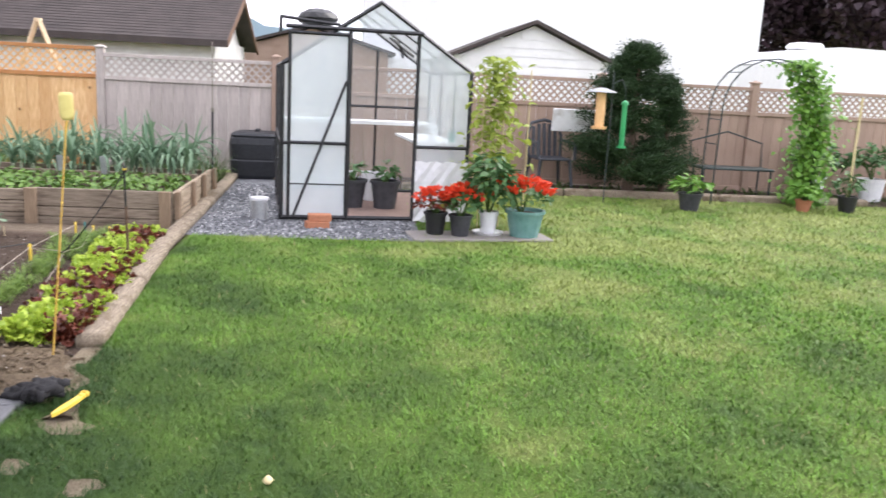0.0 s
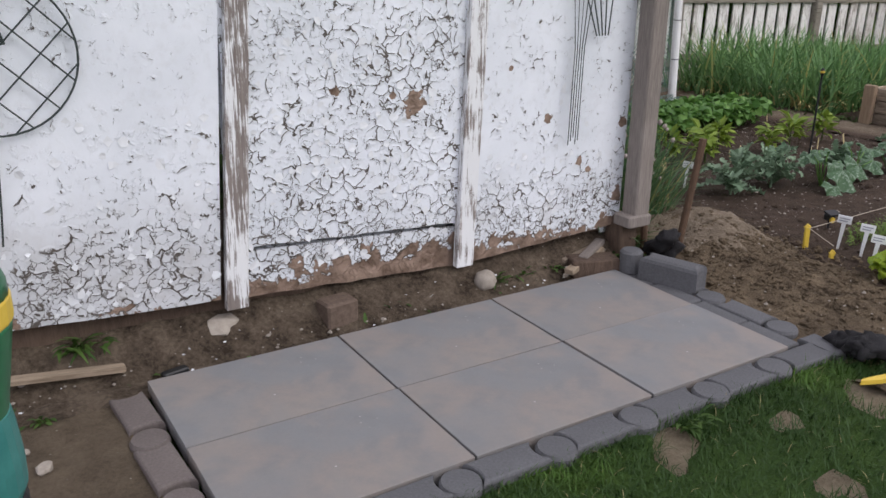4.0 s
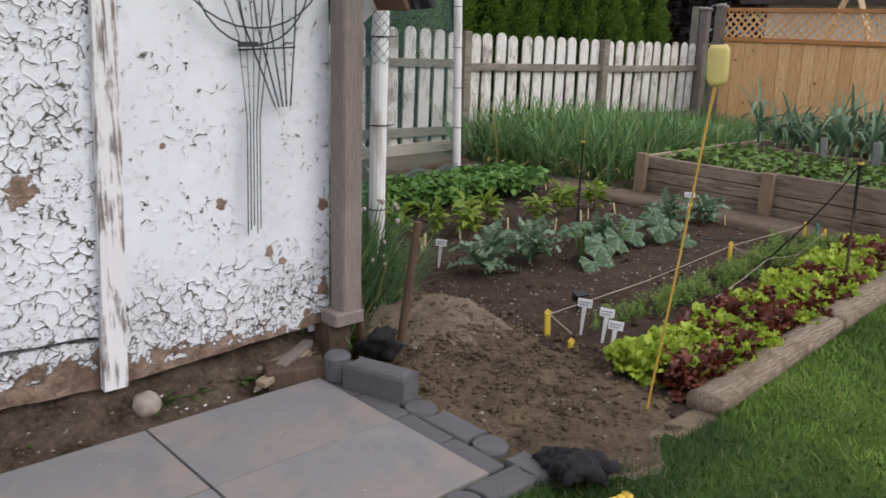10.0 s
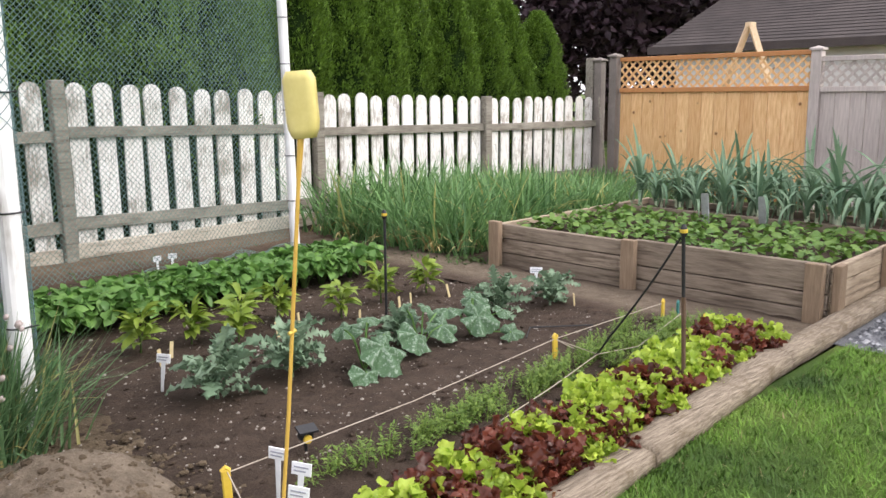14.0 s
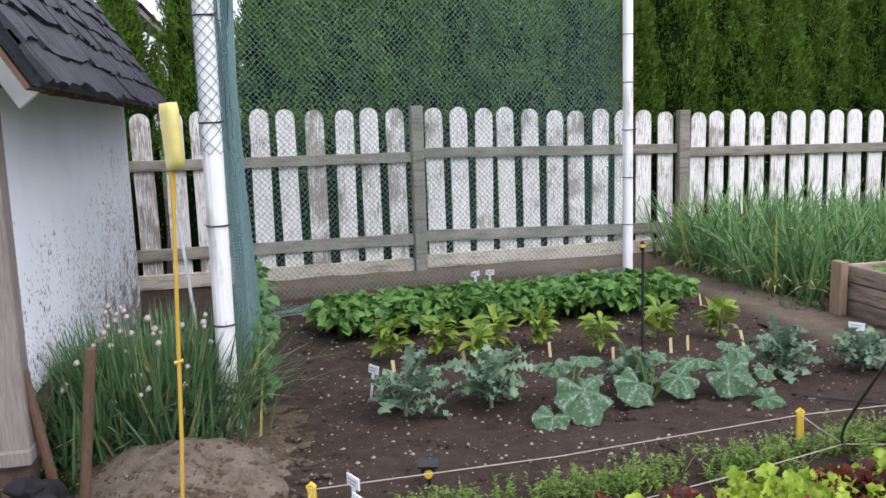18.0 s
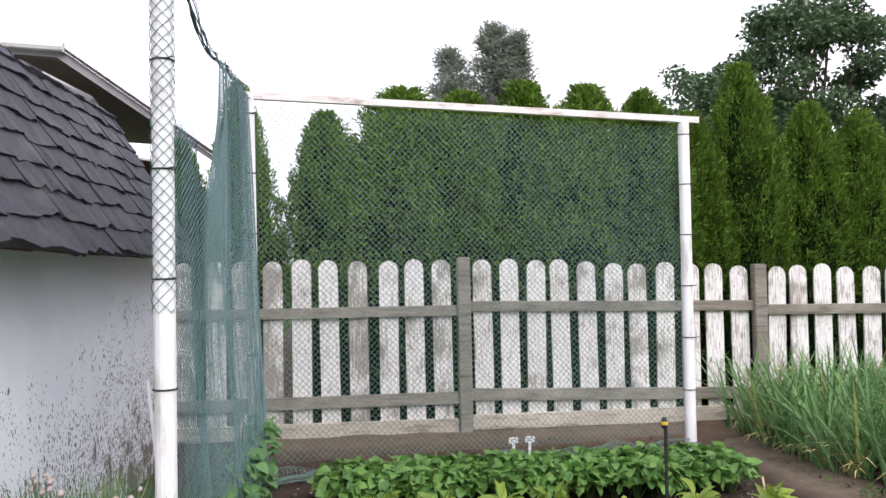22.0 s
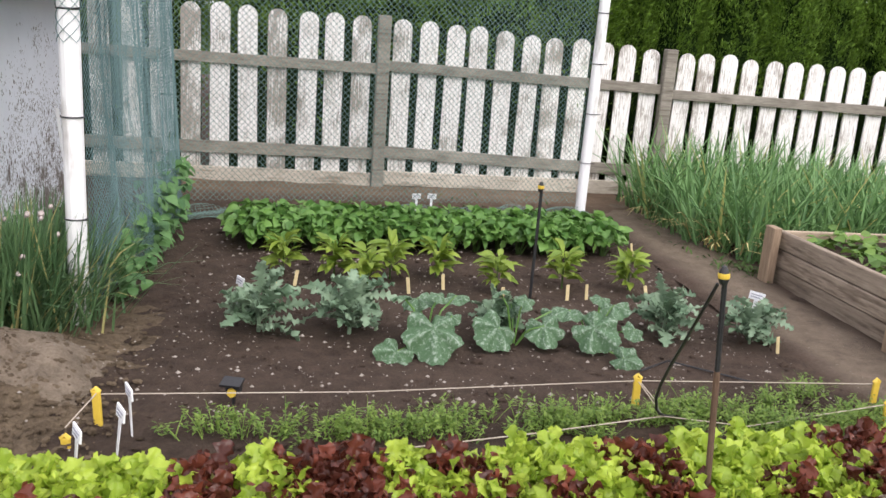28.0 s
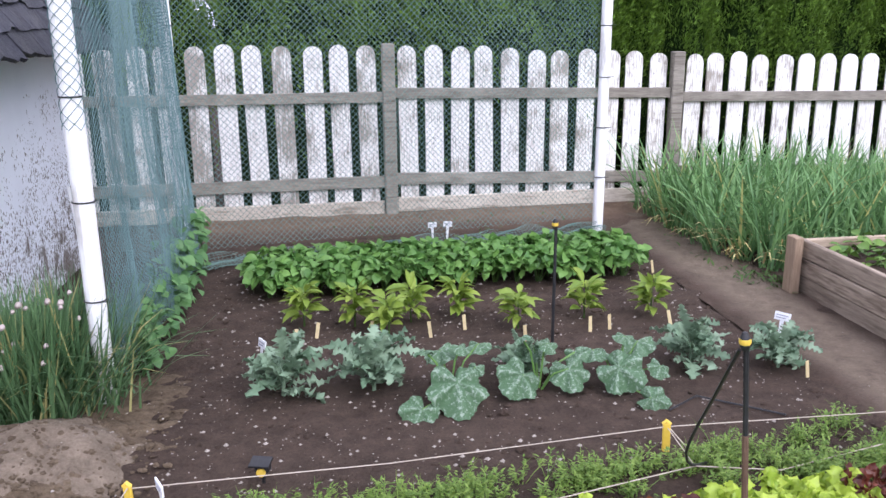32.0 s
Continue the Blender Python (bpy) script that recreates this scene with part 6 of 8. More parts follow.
head = MB().lump((0, 0, 0), 0.0105, 3, 2, 0.45).mesh("seed_head", M["seedhead"], True)
for k in range(44):
    a, r_ = rnd(2.2, 6.6), rnd(0.03, 0.32)
    px, py = 1.66 + r_ * math.cos(a) * 1.0, 1.03 + r_ * math.sin(a) - 0.05
    if px > 2.1 and py < 1.1:
        px -= 0.2
    z = rnd(0.2, 0.50)
    part("seed_head", head, None, chives, m=pose(px, py, z) @ Matrix.Scale(rnd(0.7, 1.15), 4))
    part("stalk", MB().tube([(1.70 + (px - 1.70) * 0.5, 1.03 + (py - 1.03) * 0.5, SOIL), (1.70 + (px - 1.70) * 0.85, 1.03 + (py - 1.03) * 0.85, z * 0.6), (px, py, z - 0.012)], 0.0022, 4, False), M["chive"], chives)

# climbing beans under the side net
n = 340
t_ = rng.random(n)
b = np.stack([2.0 + 0.11 * rng.random(n) + 0.035 * rng.normal(0, 1, n), 1.2 + 1.75 * t_, rng.random(n) * (0.20 + 0.18 * t_)], 1)
V, Q = leaf_set(b, rng.normal(-0.6, 1.0, n), rng.uniform(-0.6, 0.4, n), rng.uniform(0.05, 0.085, n), rng.uniform(0.042, 0.068, n), OVAL, 0.8, 0.15, 0.02, 3, rng.normal(0, 0.3, n))
climb = thing("climbing_bean_row", "young climbing beans growing up the netting", "plant")
part("leaves", np_mesh("leaves", V, Q, M["climber"]), None, climb, kind="stuff")
for k in range(8):
    y_ = 1.3 + k * 0.22
    part("vine_stem", MB().tube([(2.06, y_, SOIL), (2.03, y_ + 0.03, 0.15), (2.05, y_, 0.2 + 0.05 * k)], 0.003, 5, False), M["weed"], climb)

# weeds and strays
n = 260
wx = np.concatenate([rng.normal(5.2, 0.07, 90), rng.uniform(5.0, 5.3, 60), rng.uniform(-3, 1.2, 50), rng.uniform(2.5, 4.6, 60)])
wy = np.concatenate([rng.normal(2.1, 0.12, 90), rng.uniform(2.0, 3.6, 60), rng.uniform(0.46, 0.56, 50), rng.uniform(3.3, 3.9, 60)])
V, Q = leaf_set(np.stack([wx, wy, np.full(n, SOIL + 0.01)], 1), rng.uniform(0, 6.28, n), rng.uniform(0.2, 1.2, n), rng.uniform(0.03, 0.07, n), 0.014, SPEAR, 0.9, 0.2, 0, 3)
sets = [(V, Q)]
for x_, y_, z_, m_, l_ in ((-0.76, 0.58, 0.07, 26, 0.09), (-0.70, 0.58, 0.07, 10, 0.06), (-0.90, 0.37, -0.03, 14, 0.04), (-1.02, 0.36, -0.03, 10, 0.04), (0.72, 0.53, 0.0, 22, 0.06), (0.85, 0.535, 0.0, 16, 0.06), (0.97, 0.52, 0.0, 14, 0.05), (0.30, 0.53, 0.0, 8, 0.04), (1.475, 0.60, -0.03, 34, 0.17), (1.42, 0.67, -0.03, 30, 0.2), (1.30, 0.50, 0.0, 12, 0.06), (-0.40, -0.545, -0.03, 26, 0.08), (0.62, -0.545, -0.03, 26, 0.07), (-0.12, -0.54, -0.03, 20, 0.06)):
    sets.append(leaf_set(np.stack([rng.normal(x_, 0.025, m_), rng.normal(y_, 0.012, m_), np.full(m_, z_)], 1), rng.uniform(3.3, 6.1, m_), rng.uniform(0.2, 1.3, m_), rng.uniform(0.5, 1.2, m_) * l_, 0.013, SPEAR, 1.0, 0.2, 0, 3))
V, Q = join_sets(*sets)
solid("weeds", np_mesh("weeds", V, Q, M["weed"]), None, "small scattered green weeds", "weeds", kind="stuff")

# pebbles and grit on the soil
mb = MB()
for k in range(3430):
    if k < 3200:
        x_, y_ = rnd(2.05, 4.95), rnd(0.3, 3.3)
        z_ = soil_z(x_, y_)
        r_ = min(0.011, 0.0022 + random.expovariate(1 / 0.0021))
    elif k < 3320:
        x_, y_ = rnd(1.4, 2.3), rnd(-0.6, 1.0)
        z_ = soil_z(x_, y_) + 0.02
        r_ = abs(random.gauss(0, 0.003)) + 0.0025
    else:
        x_, y_ = rnd(-1.6, 1.35), rnd(0.44, 0.56)
        z_ = -0.015 + 0.17 * max(0, (y_ - 0.47) / 0.35)
        r_ = abs(random.gauss(0, 0.004)) + 0.002
    q = [(1, 0, 0), (0, 1, 0), (-1, 0, 0), (0, -1, 0), (0, 0, 0.8), (0.6, 0.5, 0.4)]
    mb.add([(x_ + r_ * a * rnd(0.7, 1.3), y_ + r_ * b_ * rnd(0.7, 1.3), z_ + r_ * c_) for a, b_, c_ in q[:5]], [(0, 1, 4), (1, 2, 4), (2, 3, 4), (3, 0, 4)])
solid("grit", mb, M["stone"], "pale grit and small stones on the soil", "stones", kind="stuff")

mb = MB()
for k in range(8200):
    x_, y_ = rnd(4.92, 8.2), rnd(-2.3, -0.36)
    if y_ > timber_y(x_) - 0.03:
        continue
    r_ = rnd(0.008, 0.019)
    q = [(1, 0, 0), (0, 1, 0), (-1, 0, 0), (0, -1, 0), (0, 0, 0.75)]
    mb.add([(x_ + r_ * a * rnd(0.6, 1.3), y_ + r_ * b_ * rnd(0.6, 1.3), -0.026 + r_ * c_) for a, b_, c_ in q], [(0, 1, 4), (1, 2, 4), (2, 3, 4), (3, 0, 4)])
gs = Nodes("crushed_stone", 0.85, 0, 0.3)
gs.colour(gs.ramp(gs.island(), (0.0, (0.05, 0.053, 0.06)), (0.75, (0.20, 0.205, 0.22)), (1.0, (0.45, 0.45, 0.46))))
solid("gravel_stones", mb, gs.m, "loose grey crushed stones round the greenhouse", "gravel", kind="stuff")

mb = MB()
for k in range(3400):
    a_ = rnd(0, 6.28)
    x_, y_ = random.gauss(1.8, 0.25), random.gauss(0.25, 0.42)
    if not (1.42 < x_ < 2.3 and -0.6 < y_ < 1.0):
        continue
    r_ = abs(random.gauss(0, 0.0052)) + 0.0022
    mb.lump((x_, y_, soil_z(x_, y_) + 0.014), (r_ * rnd(0.8, 1.4), r_, r_ * 0.7), k, 1, 0.5)
solid("dirt_clods", mb, M["dirt"], "loose clods of sandy dirt", "dirt", kind="stuff")

mb = MB()
for k in range(22):
    x_, y_ = rnd(-1.3, 1.3), rnd(0.43, 0.55)
    z_ = -0.030 + 0.27 * max(0.0, min(1.0, (y_ - 0.47) / 0.35)) + 0.018 * ns(x_, y_, 8) + 0.012
    r_ = rnd(0.003, 0.008)
    mb.add([(x_ + r_ * math.cos(t) * rnd(0.6, 1.2), y_ + r_ * math.sin(t) * rnd(0.6, 1.2), z_ + rnd(0, 0.004)) for t in (0.3, 1.7, 3.3, 4.8)], [(0, 1, 2, 3)])
solid("paint_chips", mb, M["flake"], "fallen white paint chips on the dirt", "paint chips", kind="stuff")

mb = MB()
for k in range(1700):
    x_, y_ = rnd(2.1, 4.9), rnd(-0.2, 3.4)
    r_ = abs(random.gauss(0, 0.006)) + 0.0025
    mb.lump((x_, y_, soil_z(x_, y_) + r_ * 0.25), (r_ * rnd(0.8, 1.5), r_, r_ * 0.6), k, 1, 0.6)
solid("soil_crumbs", mb, M["soil"], "crumbs of dark soil", "soil", kind="stuff")

# lawn blades near the walk
n = 210000
gx = rng.uniform(-2.6, 5.6, n)
gy = -0.50 - rng.random(n) ** 1.5 * 4.6
ok = np.array([lawn_keep(x, y) and (y < -0.56 or rng.random() < 0.9) for x, y in zip(gx, gy)])
gx, gy = gx[ok], gy[ok]
bare = np.array([dirt_here(x, y) for x, y in zip(gx, gy)])
ok = bare < rng.uniform(-0.10, 0.36, len(gx))
gx, gy, bare = gx[ok], gy[ok], bare[ok]
n = len(gx)
edge = np.where((gy > -0.62) & (gx < 1.5), 1.25, 1.0)
far = np.clip((-gy - 1) / 4, 0, 1)
V, Q = leaf_set(np.stack([gx, gy, np.full(n, LAWN - 0.004)], 1), rng.uniform(0, 6.28, n), rng.uniform(0.7, 1.5, n), rng.uniform(0.018, 0.046, n) * edge, 0.0026 + 0.0045 * far, ((0, 1.0), (0.5, 0.9), (1, 0.1)), rng.uniform(0.2, 1.4, n), 0.0, 0, 2)
solid("grass_blades", np_mesh("grass_blades", V, Q, M["blade"]), None, "short mown grass blades of the lawn", "grass", kind="stuff")
n = 60000
gx, gy = rng.uniform(2.0, 8.2, n), rng.uniform(-9.5, -0.5, n)
ok = np.array([lawn_keep(x, y) for x, y in zip(gx, gy)]) & ((gx > 5.6) | (gy < -4.4) | (rng.random(n) < 0.3))
gx, gy = gx[ok], gy[ok]
n = len(gx)
V, Q = leaf_set(np.stack([gx, gy, np.full(n, LAWN - 0.004)], 1), rng.uniform(0, 6.28, n), rng.uniform(0.5, 1.3, n), rng.uniform(0.03, 0.055, n), 0.011, ((0, 1.0), (1, 0.2)), 0.4, 0.0, 0, 2)
solid("grass_tufts", np_mesh("grass_tufts", V, Q, M["blade"]), None, "far grass tufts of the lawn", "grass", kind="stuff")

# ---- trees ----


def hedge_tree(seed, h=2.6, r=0.43):
    """A narrow cedar: upright fans of small scaly twigs over a core coloured as inner shade, bare towards the foot."""
    g = np.random.default_rng(seed)

    def girth(f):
        return r * np.clip(1.0 - f ** 3.9, 0.0, 1) ** 0.66 * (1 - 0.14 * f) + 0.012

    c = 430
    cz = h * (0.12 + 0.87 * g.random(c) ** 0.85)
    ca = g.uniform(0, 2 * np.pi, c)
    cr = girth(cz / h) * g.uniform(0.74, 1.14, c)
    per = 96
    n = c * per
    kk = np.repeat(np.arange(c), per)
    dz = g.normal(0, 0.072, n)
    da = g.normal(0, 0.046, n)
    z = cz[kk] + dz
    depth = (dz / 0.072) ** 2 * 0.016 + (da / 0.046) ** 2 * 0.022 + g.uniform(0, 0.045, n)
    rad = np.clip(cr[kk] - depth, 0.01, None)
    az = ca[kk] + da / np.maximum(cr[kk], 0.08)
    ok = (z < h) & (z > 0.2) & (g.random(n) < np.clip((z - 0.85) / 0.45, 0.06, 1))
    z, rad, az = z[ok], rad[ok], az[ok]
    n = len(z)
    b = np.stack([rad * np.cos(az), rad * np.sin(az), z], 1)
    V, Q = leaf_set(b, az + g.normal(0, 0.8, n), g.uniform(0.3, 1.5, n), g.uniform(0.020, 0.048, n), g.uniform(0.007, 0.013, n), ((0, 0.5), (0.5, 1.0), (1, 0.3)), g.uniform(-0.2, 0.6, n), 0.1, 0, 2, g.normal(0, 0.9, n))
    t = thing("cedar_tree", "tall narrow green cedar hedge tree behind the fence", "tree", group="cedar hedge")
    part("trunk", MB().tube([(0, 0, -0.06), (0.01, 0, h * 0.5), (0, 0, h * 0.9)], [0.05, 0.035, 0.01], 7), M["bark"], t)
    # solid core added to close the view through, coloured as deep shade
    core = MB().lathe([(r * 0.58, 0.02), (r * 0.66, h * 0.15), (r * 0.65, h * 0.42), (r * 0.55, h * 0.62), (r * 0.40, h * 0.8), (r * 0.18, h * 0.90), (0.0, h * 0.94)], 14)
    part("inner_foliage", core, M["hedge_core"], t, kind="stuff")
    part("crown", np_mesh("crown", V, Q, M["cedar_leaf"]), None, t, kind="stuff")
    return t


hk = [hedge_tree(s) for s in range(4)]
HEDGE = [(1.15, 2.2), (1.74, 2.64), (2.30, 2.44), (2.88, 2.64), (3.32, 2.60), (3.86, 2.68), (4.35, 2.62), (4.85, 2.60), (5.30, 2.48), (5.78, 2.90), (6.27, 2.56), (6.75, 2.48), (7.25, 2.54), (7.85, 2.5), (8.4, 2.42), (8.95, 2.33), (9.55, 2.18)]
for k, (x_, h) in enumerate(HEDGE):
    m = pose(x_, (4.84 if x_ < 7 else 4.96) + rnd(-0.08, 0.08), -0.08, rnd(-1.5, 1.5), rnd(-2, 2), rnd(0, 360))
    s = (h * (0.975 if x_ > 5 else 1.0) + 0.05) / 2.6
    t = hk[k] if k < 4 else copy_thing(hk[k % 4], m)
    t.matrix_basis = m @ Matrix.Diagonal((rnd(1.02, 1.14) * (0.84 if x_ > 5 else (1.62 if x_ > 2.6 else (0.62 if x_ < 2 else 0.95))), rnd(0.95, 1.1), s, 1))


def broad_tree(name, label, x_, y_, h, r, mat, n, seed, leaf=0.22, low=0.25, group="", sprays=34, spread=0.33):
    g = np.random.default_rng(seed)
    t = thing(name, label, "tree", pose(x_, y_, -0.1), group)
    limbs = MB().tube([(0, 0, 0), (0.05, 0.02, h * 0.25), (0, 0, h * 0.6)], [r * 0.09, r * 0.07, r * 0.03], 9)
    cs = []
    for k in range(sprays):
        a, u = g.uniform(0, 6.28), g.uniform(-0.95, 1.0)
        rr = r * 0.85 * math.sqrt(max(0.05, 1 - u * u * 0.9)) * (g.uniform(0.05, 1.0) ** 0.6 if sprays > 40 else g.uniform(0.45, 1.05) * 0.85)
        c = (rr * math.cos(a), rr * math.sin(a), h * (low + 1) / 2 + u * h * (1 - low) / 2 * 0.85)
        cs.append(c)
        if k < 22:
            limbs.tube([(0, 0, h * 0.3), (c[0] * 0.5, c[1] * 0.5, h * 0.3 + (c[2] - h * 0.3) * 0.6), c], [r * (0.04 if sprays <= 40 else 0.012), r * (0.025 if sprays <= 40 else 0.009), r * 0.004], 6, False)
    part("trunk", limbs, M["bark"], t)
    cs = np.array(cs)
    idx = g.integers(0, len(cs), n)
    v = g.normal(0, 1, (n, 3))
    v /= np.linalg.norm(v, axis=1)[:, None]
    b = cs[idx] + v * (r * spread * g.uniform(0.25, 1.1, n) ** 0.6)[:, None] * np.array([1, 1, 0.75])
    V, Q = leaf_set(b, g.uniform(0, 6.28, n), g.uniform(-0.9, 0.7, n), g.uniform(0.5, 1.1, n) * leaf, g.uniform(0.5, 0.9, n) * leaf, ((0, 0.15), (0.45, 1.0), (1, 0.1)), 0.5, 0.15, 0, 3, g.normal(0, 0.6, n))
    part("crown", np_mesh("crown", V, Q, mat), None, t, kind="stuff")
    return t


broad_tree("maple_tree", "large dark purple-leaved maple beyond the garage", 19.5, 10.6, 9.5, 6.3, M["maple_leaf"], 42000, 3, 0.24, 0.08)
broad_tree("maple_tree", "dark purple-leaved tree beyond the fence", 29.0, -22.5, 11.0, 6.4, M["maple_leaf"], 60000, 4, 0.34, 0.1)
broad_tree("broadleaf_tree", "green broadleaf tree far behind the hedge", 12.2, 15.5, 7.2, 2.9, M["tree_leaf"], 34000, 5, 0.13, 0.25, "far trees", 150, 0.14)
broad_tree("broadleaf_tree", "green broadleaf tree far behind the hedge", 9.4, 15.0, 5.6, 2.1, M["tree_leaf"], 9000, 6, 0.11, 0.3, "far trees", 70, 0.16)
broad_tree("broadleaf_tree", "green broadleaf tree far behind the hedge", 15.8, 14.5, 7.0, 2.6, M["tree_leaf"], 30000, 8, 0.13, 0.25, "far trees", 140, 0.14)


def conifer(name, label, x_, y_, h, r, n, seed, mat, group="", fine=1.0, taper=1.3):
    g = np.random.default_rng(seed)
    t = thing(name, label, "tree", pose(x_, y_, -0.06), group)
    part("trunk", MB().tube([(0, 0, 0), (0, 0, h * 0.95)], [r * 0.1, 0.01], 7), M["bark"], t)
    k = 90
    bz = h * (0.06 + 0.9 * g.random(k) ** 1.1)
    ba = g.uniform(0, 6.28, k)
    br = r * (1.0 - 0.95 * (bz / h) ** taper) * g.uniform(0.7, 1.2, k)
    idx = g.integers(0, k, n)
    s = g.uniform(0.25, 1.05, n)
    rad = br[idx] * s
    b = np.stack([rad * np.cos(ba[idx]) + g.normal(0, r * 0.08, n), rad * np.sin(ba[idx]) + g.normal(0, r * 0.08, n), bz[idx] + rad * 0.25 + g.normal(0, h * 0.02, n)], 1)
    V, Q = leaf_set(b, ba[idx] + g.normal(0, 0.8, n), g.uniform(0.0, 1.2, n), g.uniform(0.05, 0.11, n) * r * 1.4 * fine, g.uniform(0.03, 0.06, n) * r * 1.2 * fine, ((0, 0.5), (0.5, 1.0), (1, 0.15)), 0.3, 0.1, 0, 2, g.normal(0, 0.8, n))
    part("crown", np_mesh("crown", V, Q, mat), None, t, kind="stuff")
    return t


def spire(x_, y_, h, r, seed):
    """A far spruce: whorls of upswept branches thick with short needles."""
    g = np.random.default_rng(seed)
    t = thing("conifer_tree", "tall hazy green conifer far behind the hedge", "tree", pose(x_, y_, -0.06), "far conifers")
    limbs = MB().tube([(0, 0, 0), (0.02, 0, h * 0.5), (0, 0, h)], [0.11, 0.07, 0.012], 7)
    pts, head = [], []
    for k in range(150):
        f = 0.25 + 0.75 * g.random() ** 0.85
        z = h * f
        reach = (r * (1 - f) ** 0.8 + 0.10) * g.uniform(0.55, 1.15)
        a = g.uniform(0, 6.28)
        tip = np.array([reach * math.cos(a), reach * math.sin(a), z + reach * g.uniform(-0.05, 0.45)])
        root = np.array([0, 0, z])
        limbs.tube([tuple(root), tuple(tip)], [0.016, 0.004], 4, False)
        m = int(90 + 150 * reach)
        s = g.uniform(0.15, 1.05, m)
        pts.append(root + (tip - root) * s[:, None] + g.normal(0, 0.075, (m, 3)) * np.array([1, 1, 0.8]))
        head.append(a + g.normal(0, 0.9, m))
    b, az = np.concatenate(pts), np.concatenate(head)
    n = len(b)
    V, Q = leaf_set(b, az, g.uniform(-0.3, 1.1, n), g.uniform(0.06, 0.13, n), g.uniform(0.014, 0.03, n), ((0, 0.5), (0.5, 1.0), (1, 0.15)), 0.3, 0.1, 0, 2, g.normal(0, 0.8, n))
    part("trunk", limbs, M["bark"], t)
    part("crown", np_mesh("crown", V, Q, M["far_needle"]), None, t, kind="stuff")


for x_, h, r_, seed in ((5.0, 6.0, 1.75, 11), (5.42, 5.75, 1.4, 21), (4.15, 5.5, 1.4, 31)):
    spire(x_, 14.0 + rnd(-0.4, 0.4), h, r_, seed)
bush = conifer("yew_bush", "dark green upright yew bush by the fence", 8.55, -5.28, 2.0, 0.78, 80000, 12, M["fir_leaf"], fine=0.34, taper=1.7)
conifer("yew_bush", "dark green upright yew bush by the fence", 8.6, -5.75, 1.55, 0.42, 36000, 14, M["fir_leaf"], fine=0.45, taper=1.6)

# ---- garage and houses beyond the fence ----
garage = thing("garage", "garage with pale siding and a brown asphalt shingle roof", "building")
part("wall", MB().box((12.6, 0.55, -0.1), (16.4, 4.75, 1.78)), M["siding"], garage)
for k in range(10):
    part("siding_board", MB().box((12.57, 0.55, 0.75 + k * 0.1), (12.6, 4.75, 0.845 + k * 0.1)), M["siding"], garage)
roof_out = [(12.3, 1.75), (14.5, 2.62), (16.7, 1.75), (16.7, 1.69), (14.5, 2.55), (12.3, 1.69)]
part("roof", MB().prism(roof_out, (1, 0, 0), (0, 0, 1), -5.05, -0.32), M["asphalt_roof"], garage)
for k in range(17):
    d = k / 17
    part("shingle_course", MB().box((12.3 + 2.2 * d, 0.32, 1.757 + 0.87 * d), (12.3 + 2.2 * d + 0.135, 5.05, 1.757 + 0.87 * d + 0.003), None), M["asphalt_roof"], garage, m=Matrix.Translation((0, 0, 0)))
part("gable", MB().prism([(12.75, 1.75), (14.5, 2.45), (16.2, 1.75)], (1, 0, 0), (0, 0, 1), -4.7, -0.6), M["siding"], garage)
part("fascia", MB().box((12.27, 0.3, 1.65), (12.31, 5.07, 1.76)), M["asphalt_roof"], garage, "dark brown fascia board")
part("rake_board", MB().prism([(12.3, 1.65), (14.5, 2.52), (16.7, 1.65), (16.7, 1.73), (14.5, 2.62), (12.3, 1.73)], (1, 0, 0), (0, 0, 1), -0.325, -0.29), M["soffit"], garage)

trestle = thing("wooden_trestle", "pale wooden A-shaped trestle top showing above the fence", "trestle", pose(9.75, 2.33, 0))
for s in (-1, 1):
    for dx in (0.0, 0.07):
        part("leg", MB().tube([(dx, s * 0.70, -0.05), (dx, s * 0.01, 1.80)], 0.022, 4), M["pine"], trestle)
part("top_beam", MB().box((-0.02, -0.035, 1.765), (0.10, 0.035, 1.815), ch=0.005), M["pine"], trestle)


